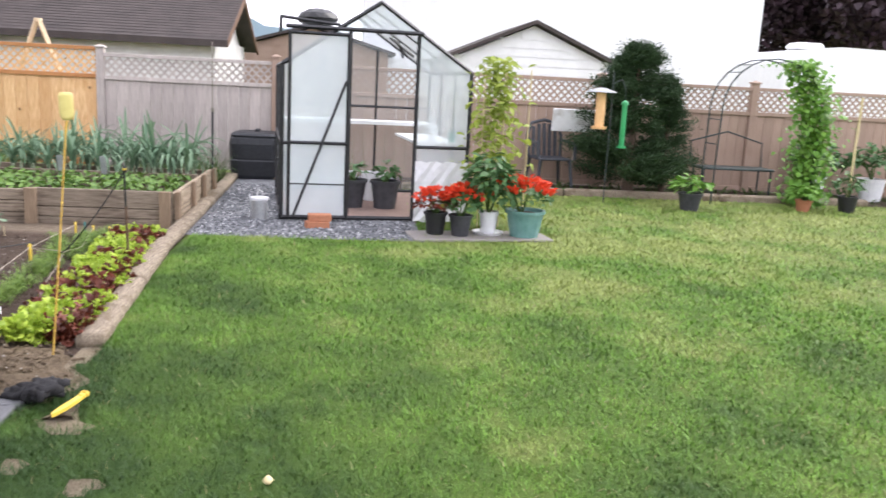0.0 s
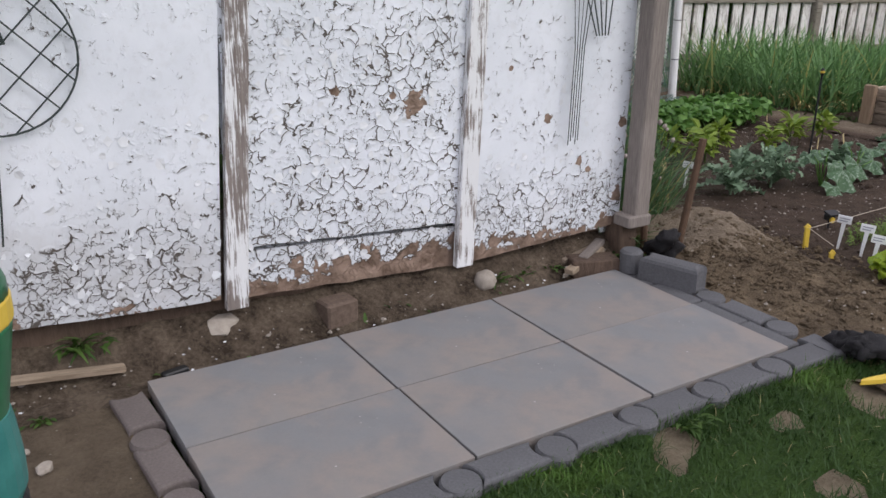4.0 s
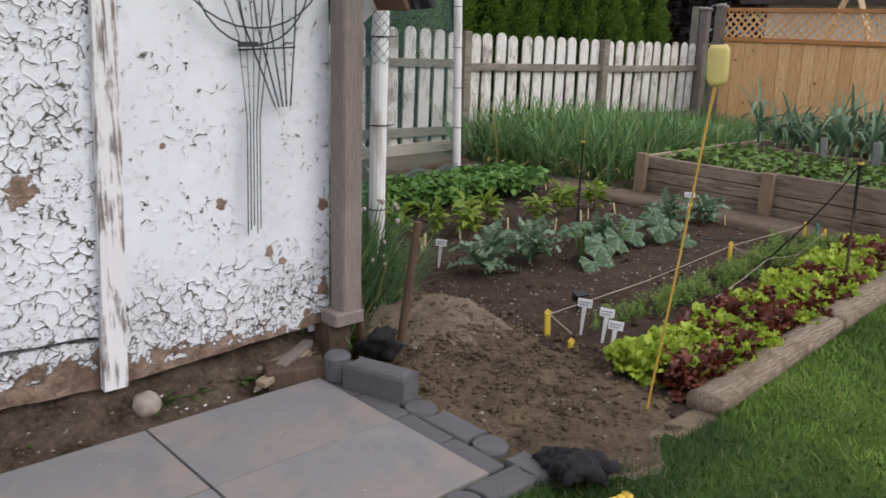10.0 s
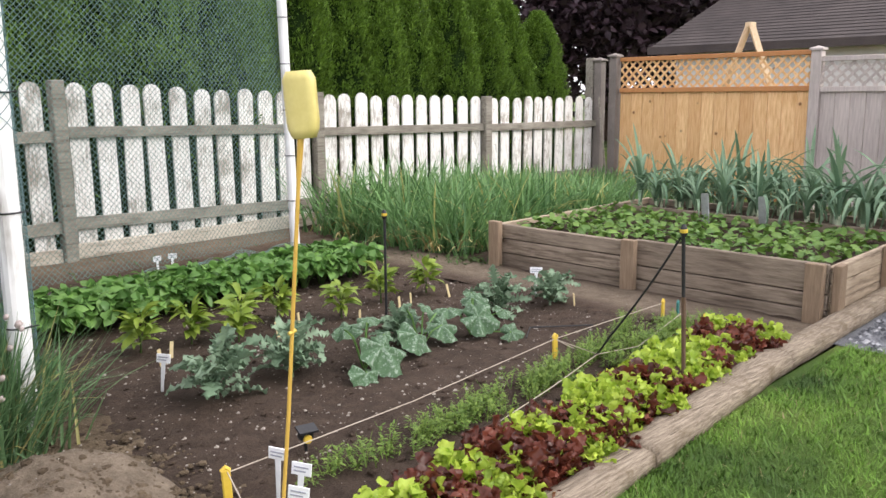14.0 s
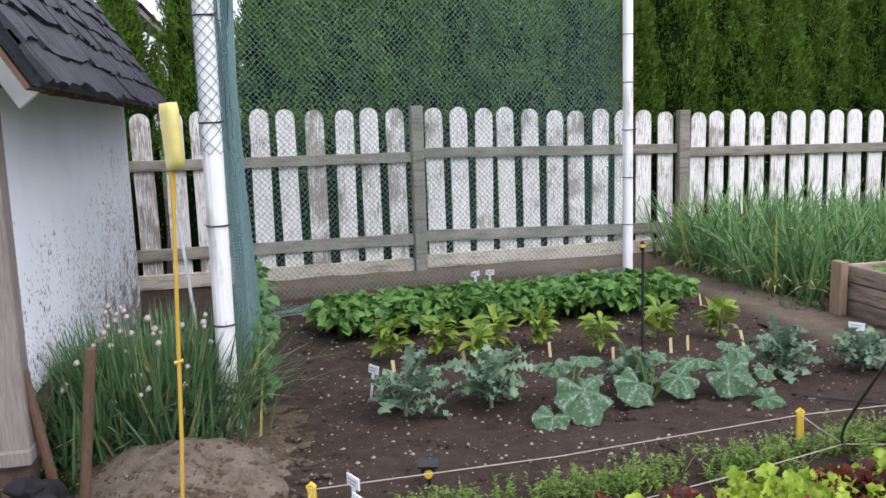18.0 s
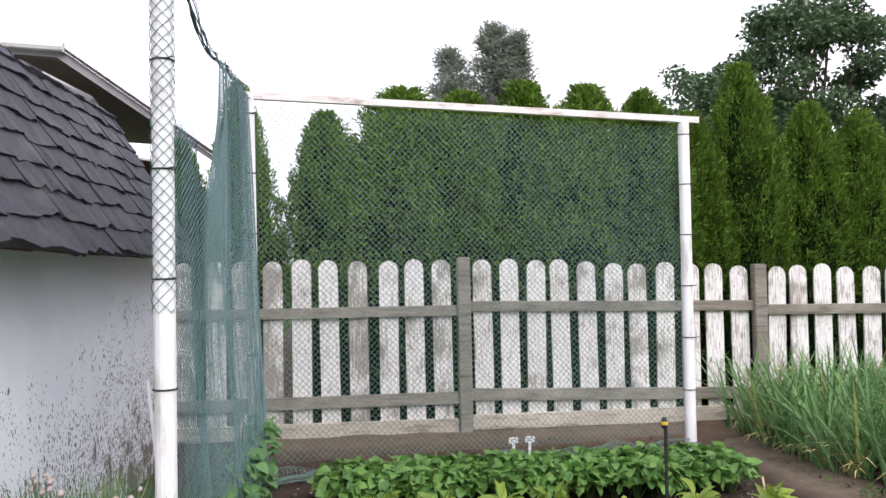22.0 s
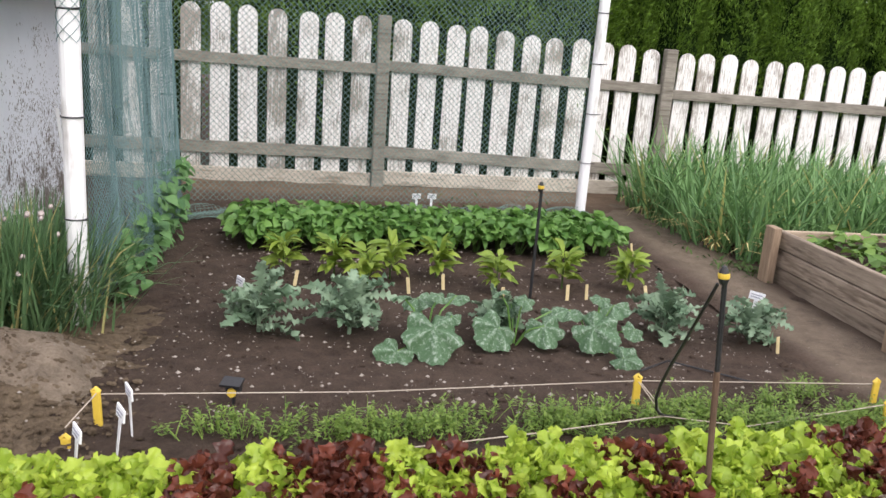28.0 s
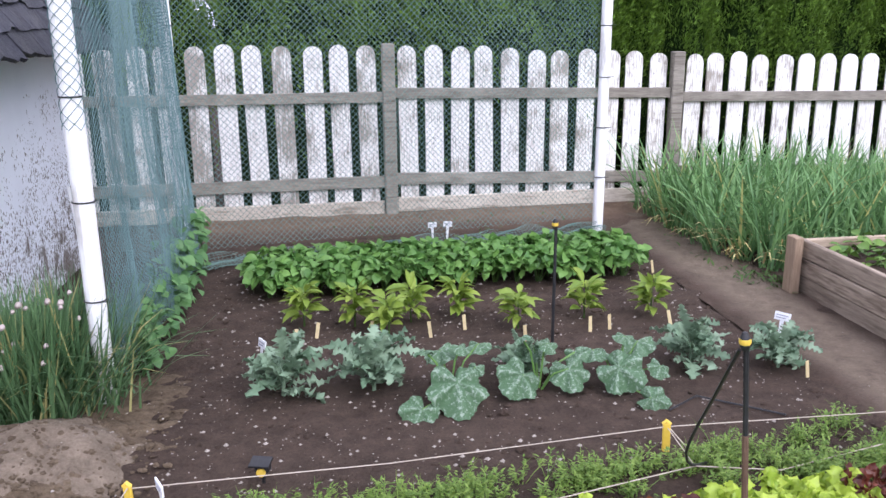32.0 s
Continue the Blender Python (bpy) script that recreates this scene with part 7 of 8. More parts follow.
def gable_house(name, label, x_, ya, yb, eave, apex, depth, wall, base=-0.1, boards=True):
    h = thing(name, label, "house")
    mid = (ya + yb) / 2
    part("wall", MB().add(
        [(x_, ya, base), (x_, yb, base), (x_, yb, eave), (x_, mid, apex), (x_, ya, eave), (x_ + depth, ya, base), (x_ + depth, yb, base), (x_ + depth, yb, eave), (x_ + depth, mid, apex), (x_ + depth, ya, eave)],
        [(4, 3, 2, 1, 0), (5, 6, 7, 8, 9), (0, 1, 6, 5), (1, 2, 7, 6), (4, 0, 5, 9)]), wall, h)
    n = int((apex - base) / 0.16) if boards else 0
    for k in range(n):
        z = base + k * 0.16
        f = 1.0 if z < eave else max(0.0, 1 - (z + 0.16 - eave) / (apex - eave))
        if f > 0.03:
            part("siding_board", MB().box((x_ - 0.025, mid - (mid - yb) * f, z), (x_, mid + (ya - mid) * f, z + 0.15)), wall, h)
    for s, ye in ((1, ya), (-1, yb)):
        o = 0.18 * s
        sl = (apex - eave) / (ye - mid)
        part("roof", MB().add([(x_ - 0.2, mid, apex + 0.03), (x_ - 0.2, ye + o, eave + 0.03 - abs(o * sl)), (x_ + depth, ye + o, eave + 0.03 - abs(o * sl)), (x_ + depth, mid, apex + 0.03),
                              (x_ - 0.2, mid, apex + 0.10), (x_ - 0.2, ye + o, eave + 0.10 - abs(o * sl)), (x_ + depth, ye + o, eave + 0.10 - abs(o * sl)), (x_ + depth, mid, apex + 0.10)],
                             [(0, 1, 2, 3), (7, 6, 5, 4), (0, 4, 5, 1), (1, 5, 6, 2), (2, 6, 7, 3)]), M["asphalt_roof"], h)
    return h


gable_house("neighbour_shed", "white horizontally sided outbuilding with a low gable", 14.0, -3.5, -6.65, 1.72, 2.40, 4.0, M["house_white"])
gable_house("neighbour_house", "tall plain white house behind the outbuilding", 22.0, -2.0, -13.45, 7.0, 10.0, 8.0, M["house_white"], boards=False)
gable_house("far_house", "brown-roofed house far behind the fence", 20.0, 1.2, -2.6, 1.9, 2.45, 5.0, M["tan_board"])
# camper beyond the fence
camper = thing("camper_trailer", "white camper trailer parked beyond the fence", "trailer", pose(15.0, -13.4, 0))
body_out = [(-3.0, 0.5), (2.6, 0.5), (2.75, 0.9), (2.75, 2.05), (2.5, 2.32), (1.6, 2.42), (-2.6, 2.36), (-2.95, 2.1), (-3.05, 1.2)]
part("body", MB().prism(body_out, (0, 1, 0), (0, 0, 1), 0.0, 2.2), M["house_white"], camper)
part("roof_vent", MB().box((0.6, 1.6, 2.38), (1.2, 2.2, 2.52), ch=0.05), M["house_white"], camper)
part("window", MB().box((-0.012, -1.2, 1.5), (0.0, -0.3, 1.95)), M["black"], camper)
for y_ in (-0.5, 0.4):
    part("wheel", MB().lathe([(0.05, -0.1), (0.33, -0.1), (0.35, 0), (0.33, 0.1), (0.05, 0.1)], 18), M["black"], camper, m=pose(0.2, y_, 0.35, 0, 90, 0))
# house behind the shed
nb = thing("gabled_house", "house with a pale soffit and gutter behind the shed", "house")
part("wall", MB().box((-7.0, 7.6, -0.1), (-0.1, 13.0, 2.55)), M["soffit"], nb)
part("roof", MB().prism([(-0.55, 3.50), (1.05, 2.33), (1.05, 2.27), (-0.6, 3.42), (-7.0, 3.95), (-7.0, 4.05)], (1, 0, 0), (0, 0, 1), -13.2, -7.0), M["soffit_grey"], nb, "grey soffit boards under the roof")
part("roof_covering", MB().prism([(-0.55, 3.54), (1.08, 2.36), (1.05, 2.335), (-0.55, 3.505)], (1, 0, 0), (0, 0, 1), -13.25, -6.96), M["asphalt_roof"], nb)
part("gutter", MB().tube([(-7.0, 6.93, 4.0), (-0.5, 6.93, 3.5)], 0.05, 8), M["white_trim"], nb)
part("downpipe", MB().tube([(-1.0, 6.95, 3.38), (-0.35, 7.3, 3.05), (-0.3, 7.55, 2.9)], 0.03, 8), M["white_trim"], nb)
part("vent_pipe", MB().tube([(0.25, 6.9, 2.35), (0.72, 6.9, 2.28)], 0.025, 8), M["white_trim"], nb)
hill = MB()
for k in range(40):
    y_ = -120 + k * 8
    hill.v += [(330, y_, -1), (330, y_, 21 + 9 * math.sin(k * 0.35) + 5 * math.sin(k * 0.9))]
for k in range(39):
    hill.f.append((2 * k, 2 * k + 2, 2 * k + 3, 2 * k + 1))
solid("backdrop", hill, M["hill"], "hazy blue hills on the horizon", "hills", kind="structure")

# ---- greenhouse ----
GH = pose(5.765, -1.11, -0.02, 0, 0, -83.8)
gh = thing("greenhouse", "small greenhouse with dark metal frame and milky panels, door open", "greenhouse", GH)
GW, GD, GE, GA = 1.71, 1.95, 1.38, 1.95


def bar(a, b, r=0.016, parent=None, name="frame_bar", mat="alu_dark"):
    return part(name, MB().tube([a, b], r, 4), M[mat], parent or gh)


for y_ in (0.0, GD):
    for a, b in (((0, y_, 0), (0, y_, GE)), ((GW, y_, 0), (GW, y_, GE)), ((0, y_, GE), (GW / 2, y_, GA)), ((GW / 2, y_, GA), (GW, y_, GE)), ((0, y_, 0.02), (GW, y_, 0.02))):
        bar(a, b, 0.018)
for x_, z_ in ((0, 0.02), (GW, 0.02), (0, GE), (GW, GE), (GW / 2, GA), (0, 0.69), (GW, 0.69)):
    bar((x_, 0, z_), (x_, GD, z_), 0.017)
for y_ in (GD / 3, 2 * GD / 3):
    for s in (0, GW):
        bar((s, y_, 0), (s, y_, GE), 0.012)
        bar((s, y_, GE), (GW / 2, y_, GA), 0.012)
for x_ in (0.59, 1.205):
    bar((x_, 0, 0), (x_, 0, 1.70), 0.018)
bar((0.02, -0.03, 1.70), (1.24, -0.03, 1.70), 0.018, name="door_track")
bar((1.22, 0, 0.69), (GW, 0, 0.69), 0.015)
bar((0, 0, 0.69), (0.59, 0, 0.69), 0.015)
for x_ in (0.5, 1.1):
    bar((x_, GD, 0), (x_, GD, 1.6), 0.013)
bar((0.0, GD, 0.98), (GW, GD, 0.98), 0.013)


def pane(quad, mat="glass", name="panel"):
    ob = part(name, MB().add(quad, [tuple(range(len(quad)))]), M[mat], gh)
    ob.visible_shadow = False
    return ob


pane([(0, 0.004, 0.69), (0.59, 0.004, 0.69), (0.59, 0.004, 1.76), (0, 0.004, GE)])
pane([(0, 0.004, 0.02), (0.59, 0.004, 0.02), (0.59, 0.004, 0.69), (0, 0.004, 0.69)])
pane([(1.205, 0.004, 0.69), (GW, 0.004, 0.69), (GW, 0.004, GE), (1.205, 0.004, 1.71)])
pane([(1.205, 0.004, 0.02), (GW, 0.004, 0.02), (GW, 0.004, 0.69), (1.205, 0.004, 0.69)])
pane([(0.47, 0.004, 1.70), (1.24, 0.004, 1.70), (GW / 2, 0.004, GA)])
for s in (0, GW):
    for k in range(3):
        y0, y1 = GD * k / 3, GD * (k + 1) / 3
        pane([(s, y0, 0.02), (s, y1, 0.02), (s, y1, 0.69), (s, y0, 0.69)])
        pane([(s, y0, 0.69), (s, y1, 0.69), (s, y1, GE), (s, y0, GE)])
        pane([(s, y0, GE), (s, y1, GE), (GW / 2, y1, GA), (GW / 2, y0, GA)], name="roof_panel")
pane([(0, GD, 0.02), (GW, GD, 0.02), (GW, GD, GE), (GW / 2, GD, GA), (0, GD, GE)], "glass_clear")
door = part("door", MB().tube([(0.06, -0.05, 0.02), (0.06, -0.05, 1.66)], 0.015, 4).tube([(0.575, -0.05, 0.02), (0.575, -0.05, 1.66)], 0.015, 4).tube([(0.06, -0.05, 0.03), (0.575, -0.05, 0.03)], 0.017, 4)
            .tube([(0.06, -0.05, 1.65), (0.575, -0.05, 1.65)], 0.015, 4).tube([(0.06, -0.05, 0.70), (0.575, -0.05, 0.70)], 0.014, 4).tube([(0.06, -0.05, 0.33), (0.575, -0.05, 0.33)], 0.006, 4), M["alu_dark"], gh, "open sliding door frame")
for z0, z1 in ((0.03, 0.70), (0.70, 1.65)):
    p_ = part("door_panel", MB().add([(0.06, -0.045, z0), (0.575, -0.045, z0), (0.575, -0.045, z1), (0.06, -0.045, z1)], [(0, 1, 2, 3)]), M["glass"], door)
    p_.visible_shadow = False
part("brace", MB().tube([(0.10, -0.075, 0.03), (0.555, -0.075, 1.25)], 0.012, 4), M["alu_dark"], door)
bar((-0.02, -0.03, 1.64), (-0.02, -0.03, 1.78), 0.014)
bar((-0.02, 0.05, 1.78), (0.5, 0.05, 1.74), 0.014)
for k in range(3):
    bar((0.95 + 0.09 * k, 0.1 + 0.3 * k, 1.66), (1.18, 0.1 + 0.3 * k, 1.5 - 0.0 * k), 0.012)
shelf = part("shelf", MB().box((0.05, GD - 0.45, 0.80), (GW - 0.05, GD - 0.05, 0.835)), M["white_trim"], gh)
for x_ in (0.1, GW - 0.1):
    part("shelf_leg", MB().box((x_ - 0.02, GD - 0.42, 0.0), (x_ + 0.02, GD - 0.38, 0.80)), M["grey_metal"], gh)
part("side_shelf", MB().box((1.25, 0.10, 0.70), (GW - 0.04, GD - 0.5, 0.725)), M["white_trim"], gh)
part("floor", MB().box((0.05, 0.05, -0.03), (GW - 0.05, GD - 0.05, 0.012)), M["floor_red"], gh, "dull reddish floor slabs")


def gpos(x_, y_, z_=0.0, turn=0):
    return GH @ pose(x_, y_, z_, 0, 0, turn)


wrap = MB()
for j in range(9):
    for i in range(11):
        wrap.v.append((1.21 + 0.05 * i, -0.025 - 0.03 * abs(math.sin(i * 1.9 + j)) * (1 - j / 12), 0.56 * j / 8 + 0.01 * math.sin(i * 2.2)))
for j in range(8):
    for i in range(10):
        a = j * 11 + i
        wrap.f.append((a, a + 1, a + 12, a + 11))
solid("plastic_sheet", wrap, M["white_pot"], "crumpled white plastic sheet against the greenhouse", "sheet", GH)
bottle = thing("spray_bottle", "white spray bottle on the greenhouse shelf", "bottle", gpos(1.42, 0.25, 0.725))
part("body", MB().lathe([(0.04, 0), (0.045, 0.02), (0.045, 0.13), (0.018, 0.19)], 14), M["white_pot"], bottle)
part("trigger_head", MB().box((-0.05, -0.018, 0.19), (0.03, 0.018, 0.24), ch=0.005), M["white_pot"], bottle)
solid("blue_cup", MB().lathe([(0.03, 0), (0.04, 0.1), (0.036, 0.1), (0.028, 0.01), (0.0, 0.01)], 14), M["teal_tank"], "small blue plastic cup on the greenhouse shelf", "cup", gpos(1.62, 0.3, 0.725))


def pot(name, label, m, r, h, mat, group=""):
    p = thing(name, label, "pot", m, group)
    part("body", MB().lathe([(r * 0.72, 0), (r * 0.95, h * 0.9), (r * 1.05, h * 0.9), (r * 1.05, h), (r * 0.9, h), (r * 0.86, h * 0.86), (0.0, h * 0.86)], 20), mat, p)
    part("soil", MB().lathe([(r * 0.88, h * 0.84), (r * 0.5, h * 0.9), (0, h * 0.91)], 16), M["soil"], p)
    return p


def leafy(name, label, m, n, r, h, low, ll, ww, mat, prof=OVAL, extra=None):
    p = thing(name, label, "plant", m)
    b, az = dome(n, r, h, low)
    V, Q = leaf_set(b, az + rng.normal(0, 0.7, n), rng.uniform(-0.5, 0.8, n), rng.uniform(0.7, 1.2, n) * ll, rng.uniform(0.7, 1.2, n) * ww, prof, 0.8, 0.15, 0.03, 3, rng.normal(0, 0.4, n))
    part("stem", stems([tuple(q) for q in b[:10]], 0.005), M["weed"], p)
    part("leaves", np_mesh("leaves", V, Q, mat), None, p, kind="stuff")
    if extra:
        k, mat2, size = extra
        b, az = dome(k, r * 1.1, h * 1.1, low + (h - low) * 0.35)
        V, Q = leaf_set(b, az, rng.uniform(0.2, 1.4, k), size, size, OVAL, 0.4, 0.2, 0.1, 3, rng.normal(0, 0.6, k))
        part("blossom", np_mesh("blossom", V, Q, mat2), None, p, "bright red blossoms", kind="stuff")
    return p


for k, (x_, y_) in enumerate(((0.72, 0.75), (1.05, 0.7))):
    pot("planter_pot", "dark square-shouldered planter inside the greenhouse", gpos(x_, y_, 0.012), 0.15, 0.28, M["grey_pot"], "greenhouse pots")
    leafy("seedling_plant", "green seedling growing in the greenhouse pot", gpos(x_, y_, 0.24), 40, 0.12, 0.25, 0.03, 0.09, 0.05, M["tomato"])
part("roof_vent", MB().lump((0.32, 0.35, 1.80), (0.19, 0.2, 0.09), 3, 2, 0.1), M["black"], gh, "dark raised roof vent")
for x_ in (0.70, 1.0):
    solid("white_bucket", MB().lathe([(0.10, 0), (0.13, 0.3), (0.12, 0.3), (0.095, 0.02), (0, 0.02)], 18), M["white_pot"], "white plastic bucket on the greenhouse floor", "bucket", gpos(x_, 1.25, 0.012), "greenhouse buckets")
# patio stone with pots before the greenhouse
solid("paving_strip", MB().box((0, 0, -0.05), (1.22, 0.42, 0.012), ch=0.008), M["slab_plain"], "concrete paving strip under the flower pots", "slab", pose(4.90, -2.27, -0.02, 0, 0, -81.5))
PZ = -0.008
pot("plant_pot", "black nursery pot on the paving strip", pose(5.20, -2.46, PZ), 0.10, 0.19, M["black"])
leafy("geranium", "red geranium with bronze leaves in a black pot", pose(5.20, -2.46, 0.17), 110, 0.17, 0.20, 0.0, 0.06, 0.05, M["lettuce_red"], OVAL, (90, M["geranium"], 0.05))
pot("plant_pot", "dark green pot on the paving strip", pose(5.15, -2.67, PZ), 0.10, 0.18, M["grey_pot"])
leafy("geranium", "red geranium in full bloom in a dark pot", pose(5.15, -2.67, 0.16), 110, 0.16, 0.24, 0.0, 0.06, 0.05, M["tomato"], OVAL, (110, M["geranium"], 0.05))
pot("plant_pot", "white and blue pot on a saucer", pose(5.27, -2.93, PZ), 0.085, 0.2, M["white_pot"])
solid("pot_saucer", MB().lathe([(0.12, 0), (0.14, 0.025), (0.13, 0.025), (0.11, 0.008), (0, 0.008)], 20), M["white_pot"], "pale saucer under the white pot", "saucer", pose(5.27, -2.93, PZ - 0.002))
leafy("tomato_plant", "bushy dark green tomato plant in a pot", pose(5.27, -2.93, 0.17), 420, 0.22, 0.52, 0.0, 0.10, 0.05, M["tomato"], SPEAR)
pot("glazed_pot", "round green glazed pot with a tall climber", pose(5.22, -3.24, PZ), 0.17, 0.23, M["glaze"])
leafy("geranium", "red geraniums round the glazed pot", pose(5.25, -3.22, 0.2), 120, 0.24, 0.28, 0.0, 0.06, 0.05, M["tomato"], OVAL, (120, M["geranium"], 0.055))
tall = thing("climbing_plant", "tall pale lime climber on canes beside the greenhouse", "plant", pose(5.75, -3.1, 0))
for dx, dy in ((0, 0), (0.1, -0.25), (-0.05, 0.2)):
    part("cane", MB().tube([(dx, dy, -0.03), (dx + 0.02, dy, 1.42)], 0.006, 5), M["tag_wood"], tall)
n = 800
bz = rng.random(n) ** 0.8 * 1.45 + 0.05
b = np.stack([rng.normal(0, 0.1, n), 0.1 + rng.normal(-0.03, 0.13, n) * (1.2 - 0.5 * bz / 1.5), bz], 1)
V, Q = leaf_set(b, rng.uniform(0, 6.28, n), rng.uniform(-0.6, 0.6, n), rng.uniform(0.06, 0.12, n), rng.uniform(0.03, 0.06, n), SPEAR, 0.7, 0.15, 0.02, 3, rng.normal(0, 0.4, n))
part("leaves", np_mesh("leaves", V, Q, M["lime_leaf"]), None, tall, kind="stuff")

# along the gravel
solid("red_brick", MB().box((-0.1, -0.05, 0), (0.1, 0.05, 0.06), ch=0.006), M["terra"], "reddish brick lying on the gravel", "brick", pose(5.42, -1.45, -0.03, 0, 0, -75))
solid("red_brick", MB().box((-0.1, -0.05, 0), (0.1, 0.05, 0.06), ch=0.006), M["terra"], "reddish brick lying on the gravel", "brick", pose(5.44, -1.47, 0.03, 0, 0, -82))
can = thing("watering_can", "grey metal watering can with a white rim on the gravel", "watering can", pose(5.78, -0.92, -0.03, 0, 0, 40) @ Matrix.Diagonal((0.72, 0.72, 0.85, 1)))
part("body", MB().lathe([(0.10, 0), (0.10, 0.2), (0.09, 0.21), (0.085, 0.2), (0.0, 0.19)], 18), M["grey_metal"], can)
part("rim", MB().lathe([(0.095, 0.2), (0.11, 0.215), (0.11, 0.235), (0.09, 0.235)], 18), M["white_pot"], can)
part("spout", MB().tube([(0.08, 0, 0.03), (0.17, 0, 0.12), (0.24, 0, 0.24)], [0.022, 0.016, 0.012], 8), M["grey_metal"], can)
part("handle", MB().tube([(-0.08, 0, 0.21), (-0.06, 0, 0.30), (0.03, 0, 0.31), (0.08, 0, 0.22)], 0.009, 6, False), M["cardboard"], can)


def squared(mb, p=5.0):
    """Push a round turned form out towards a rounded square."""
    for i, (x, y, z) in enumerate(mb.v):
        t = math.atan2(y, x)
        f = (abs(math.cos(t)) ** p + abs(math.sin(t)) ** p) ** (-1 / p)
        mb.v[i] = (x * f, y * f, z)
    return mb


comp = thing("compost_bin", "boxy black plastic compost bin against the fence", "bin", pose(8.98, -0.55, -0.03) @ Matrix.Diagonal((1.15, 1.15, 0.86, 1)))
part("body", squared(MB().lathe([(0.255, 0), (0.27, 0.05), (0.285, 0.26), (0.278, 0.28), (0.282, 0.30), (0.288, 0.50), (0.275, 0.58), (0.262, 0.60)], 32)), M["bin_black"], comp)
part("lid", squared(MB().lathe([(0.268, 0.60), (0.272, 0.625), (0.255, 0.65), (0.20, 0.668), (0.0, 0.678)], 32)), M["bin_black"], comp)
part("lid_grip", MB().box((-0.09, -0.03, 0.665), (0.09, 0.03, 0.705), ch=0.012), M["bin_black"], comp)
for y0 in (-1.32, -1.08):
    solid("paver_strip", MB().box((8.30, y0, -0.03), (8.44, y0 + 0.22, 0.015), ch=0.006), M["kick"], "pale flat paver before the compost bin", "paver", group="pale pavers")

# ---- the far border: chair, feeders, arch, pots ----
chair = thing("patio_chair", "dark grey plastic garden chair by the fence", "chair", pose(8.85, -4.30, -0.02, 0, 0, -82))
part("seat", MB().box((-0.22, -0.22, 0.38), (0.22, 0.22, 0.41), ch=0.012), M["chair"], chair)
part("back_frame", MB().tube([(-0.22, 0.20, 0.40), (-0.235, 0.25, 0.68), (-0.18, 0.275, 0.83), (0.0, 0.285, 0.875), (0.18, 0.275, 0.83), (0.235, 0.25, 0.68), (0.22, 0.20, 0.40)], 0.022, 8), M["chair"], chair)
for k in range(5):
    part("back_slat", MB().box((-0.024, -0.008, 0.0), (0.024, 0.008, 0.43 - 0.012 * (k - 2) ** 2), pose(-0.15 + 0.075 * k, 0.208, 0.41, -9.5), 0.004), M["chair"], chair)
for sx in (-1, 1):
    for sy in (-1, 1):
        part("leg", MB().tube([(sx * 0.2, sy * 0.2, 0.39), (sx * 0.24, sy * 0.24, 0.0)], [0.025, 0.018], 6), M["chair"], chair)
    part("armrest", MB().tube([(sx * 0.25, -0.24, 0.4), (sx * 0.26, -0.2, 0.6), (sx * 0.25, 0.2, 0.62)], 0.02, 6), M["chair"], chair)
solid("tarp", MB().box((0, 0, 0), (0.03, 0.62, 0.3), ch=0.008), M["white_trim"], "pale folded board leaning behind the chair", "board", pose(9.0, -4.95, 0.72, 0, -12, 0))
hook = thing("feeder_hook", "thin dark shepherd hook holding bird feeders", "hook", pose(7.75, -4.72, -0.03))
part("pole", MB().tube([(0, 0, -0.05), (0, 0, 1.5), (0.0, 0.06, 1.58), (0, 0.13, 1.5)], 0.007, 6), M["wire"], hook)
part("arm", MB().tube([(0, 0, 1.38), (0, -0.1, 1.44), (0, -0.16, 1.32)], 0.006, 6), M["wire"], hook)
feeder = thing("bird_feeder", "bird feeder with seed tube and wide grey lid", "bird feeder", pose(7.75, -4.59, 0.83))
part("hanger", MB().tube([(0, 0, 0.45), (0, 0, 0.66)], 0.003, 4), M["wire"], feeder)
part("lid", MB().lathe([(0.17, 0.42), (0.165, 0.435), (0.05, 0.47), (0, 0.475)], 20), M["grey_metal"], feeder)
part("seed_tube", MB().lathe([(0.055, 0.02), (0.055, 0.42)], 16), M["cedar"], feeder)
part("tray", MB().lathe([(0.085, 0), (0.09, 0.03), (0.05, 0.02), (0, 0.015)], 18), M["cedar"], feeder)
tube_f = thing("tube_feeder", "narrow green tube bird feeder", "bird feeder", pose(7.75, -4.88, 0.62))
part("tube", MB().lathe([(0.03, 0.02), (0.03, 0.5)], 14), M["green_plastic"], tube_f)
part("cap", MB().lathe([(0.045, 0.5), (0.04, 0.53), (0.0, 0.56)], 14), M["green_plastic"], tube_f)
part("tray", MB().lathe([(0.055, 0.0), (0.055, 0.025), (0, 0.025)], 14), M["green_plastic"], tube_f)
part("hanger", MB().tube([(0, 0, 0.55), (0, 0, 0.7)], 0.003, 4), M["wire"], tube_f)

arch = thing("garden_arch", "dark metal garden arch overgrown on one side", "arch", pose(8.15, 0, 0))


def arch_hoop(x_):
    pts = [(x_, -6.15, -0.05), (x_, -6.17, 1.15)]
    for k in range(13):
        t = math.pi * k / 12
        pts.append((x_, -6.80 + 0.63 * math.cos(t), 1.15 + 0.60 * math.sin(t)))
    pts.append((x_, -7.43, -0.05))
    return pts


for x_ in (-0.18, 0.18):
    part("hoop", MB().tube(arch_hoop(x_), 0.010, 6, False), M["wire"], arch)
for k in range(12):
    p_ = arch_hoop(0)[min(13, 1 + k)] if k > 3 else (0, -6.16, 0.1 + 0.3 * k)
    part("rung", MB().tube([(-0.18, p_[1], p_[2]), (0.18, p_[1], p_[2])], 0.006, 5), M["wire"], arch)
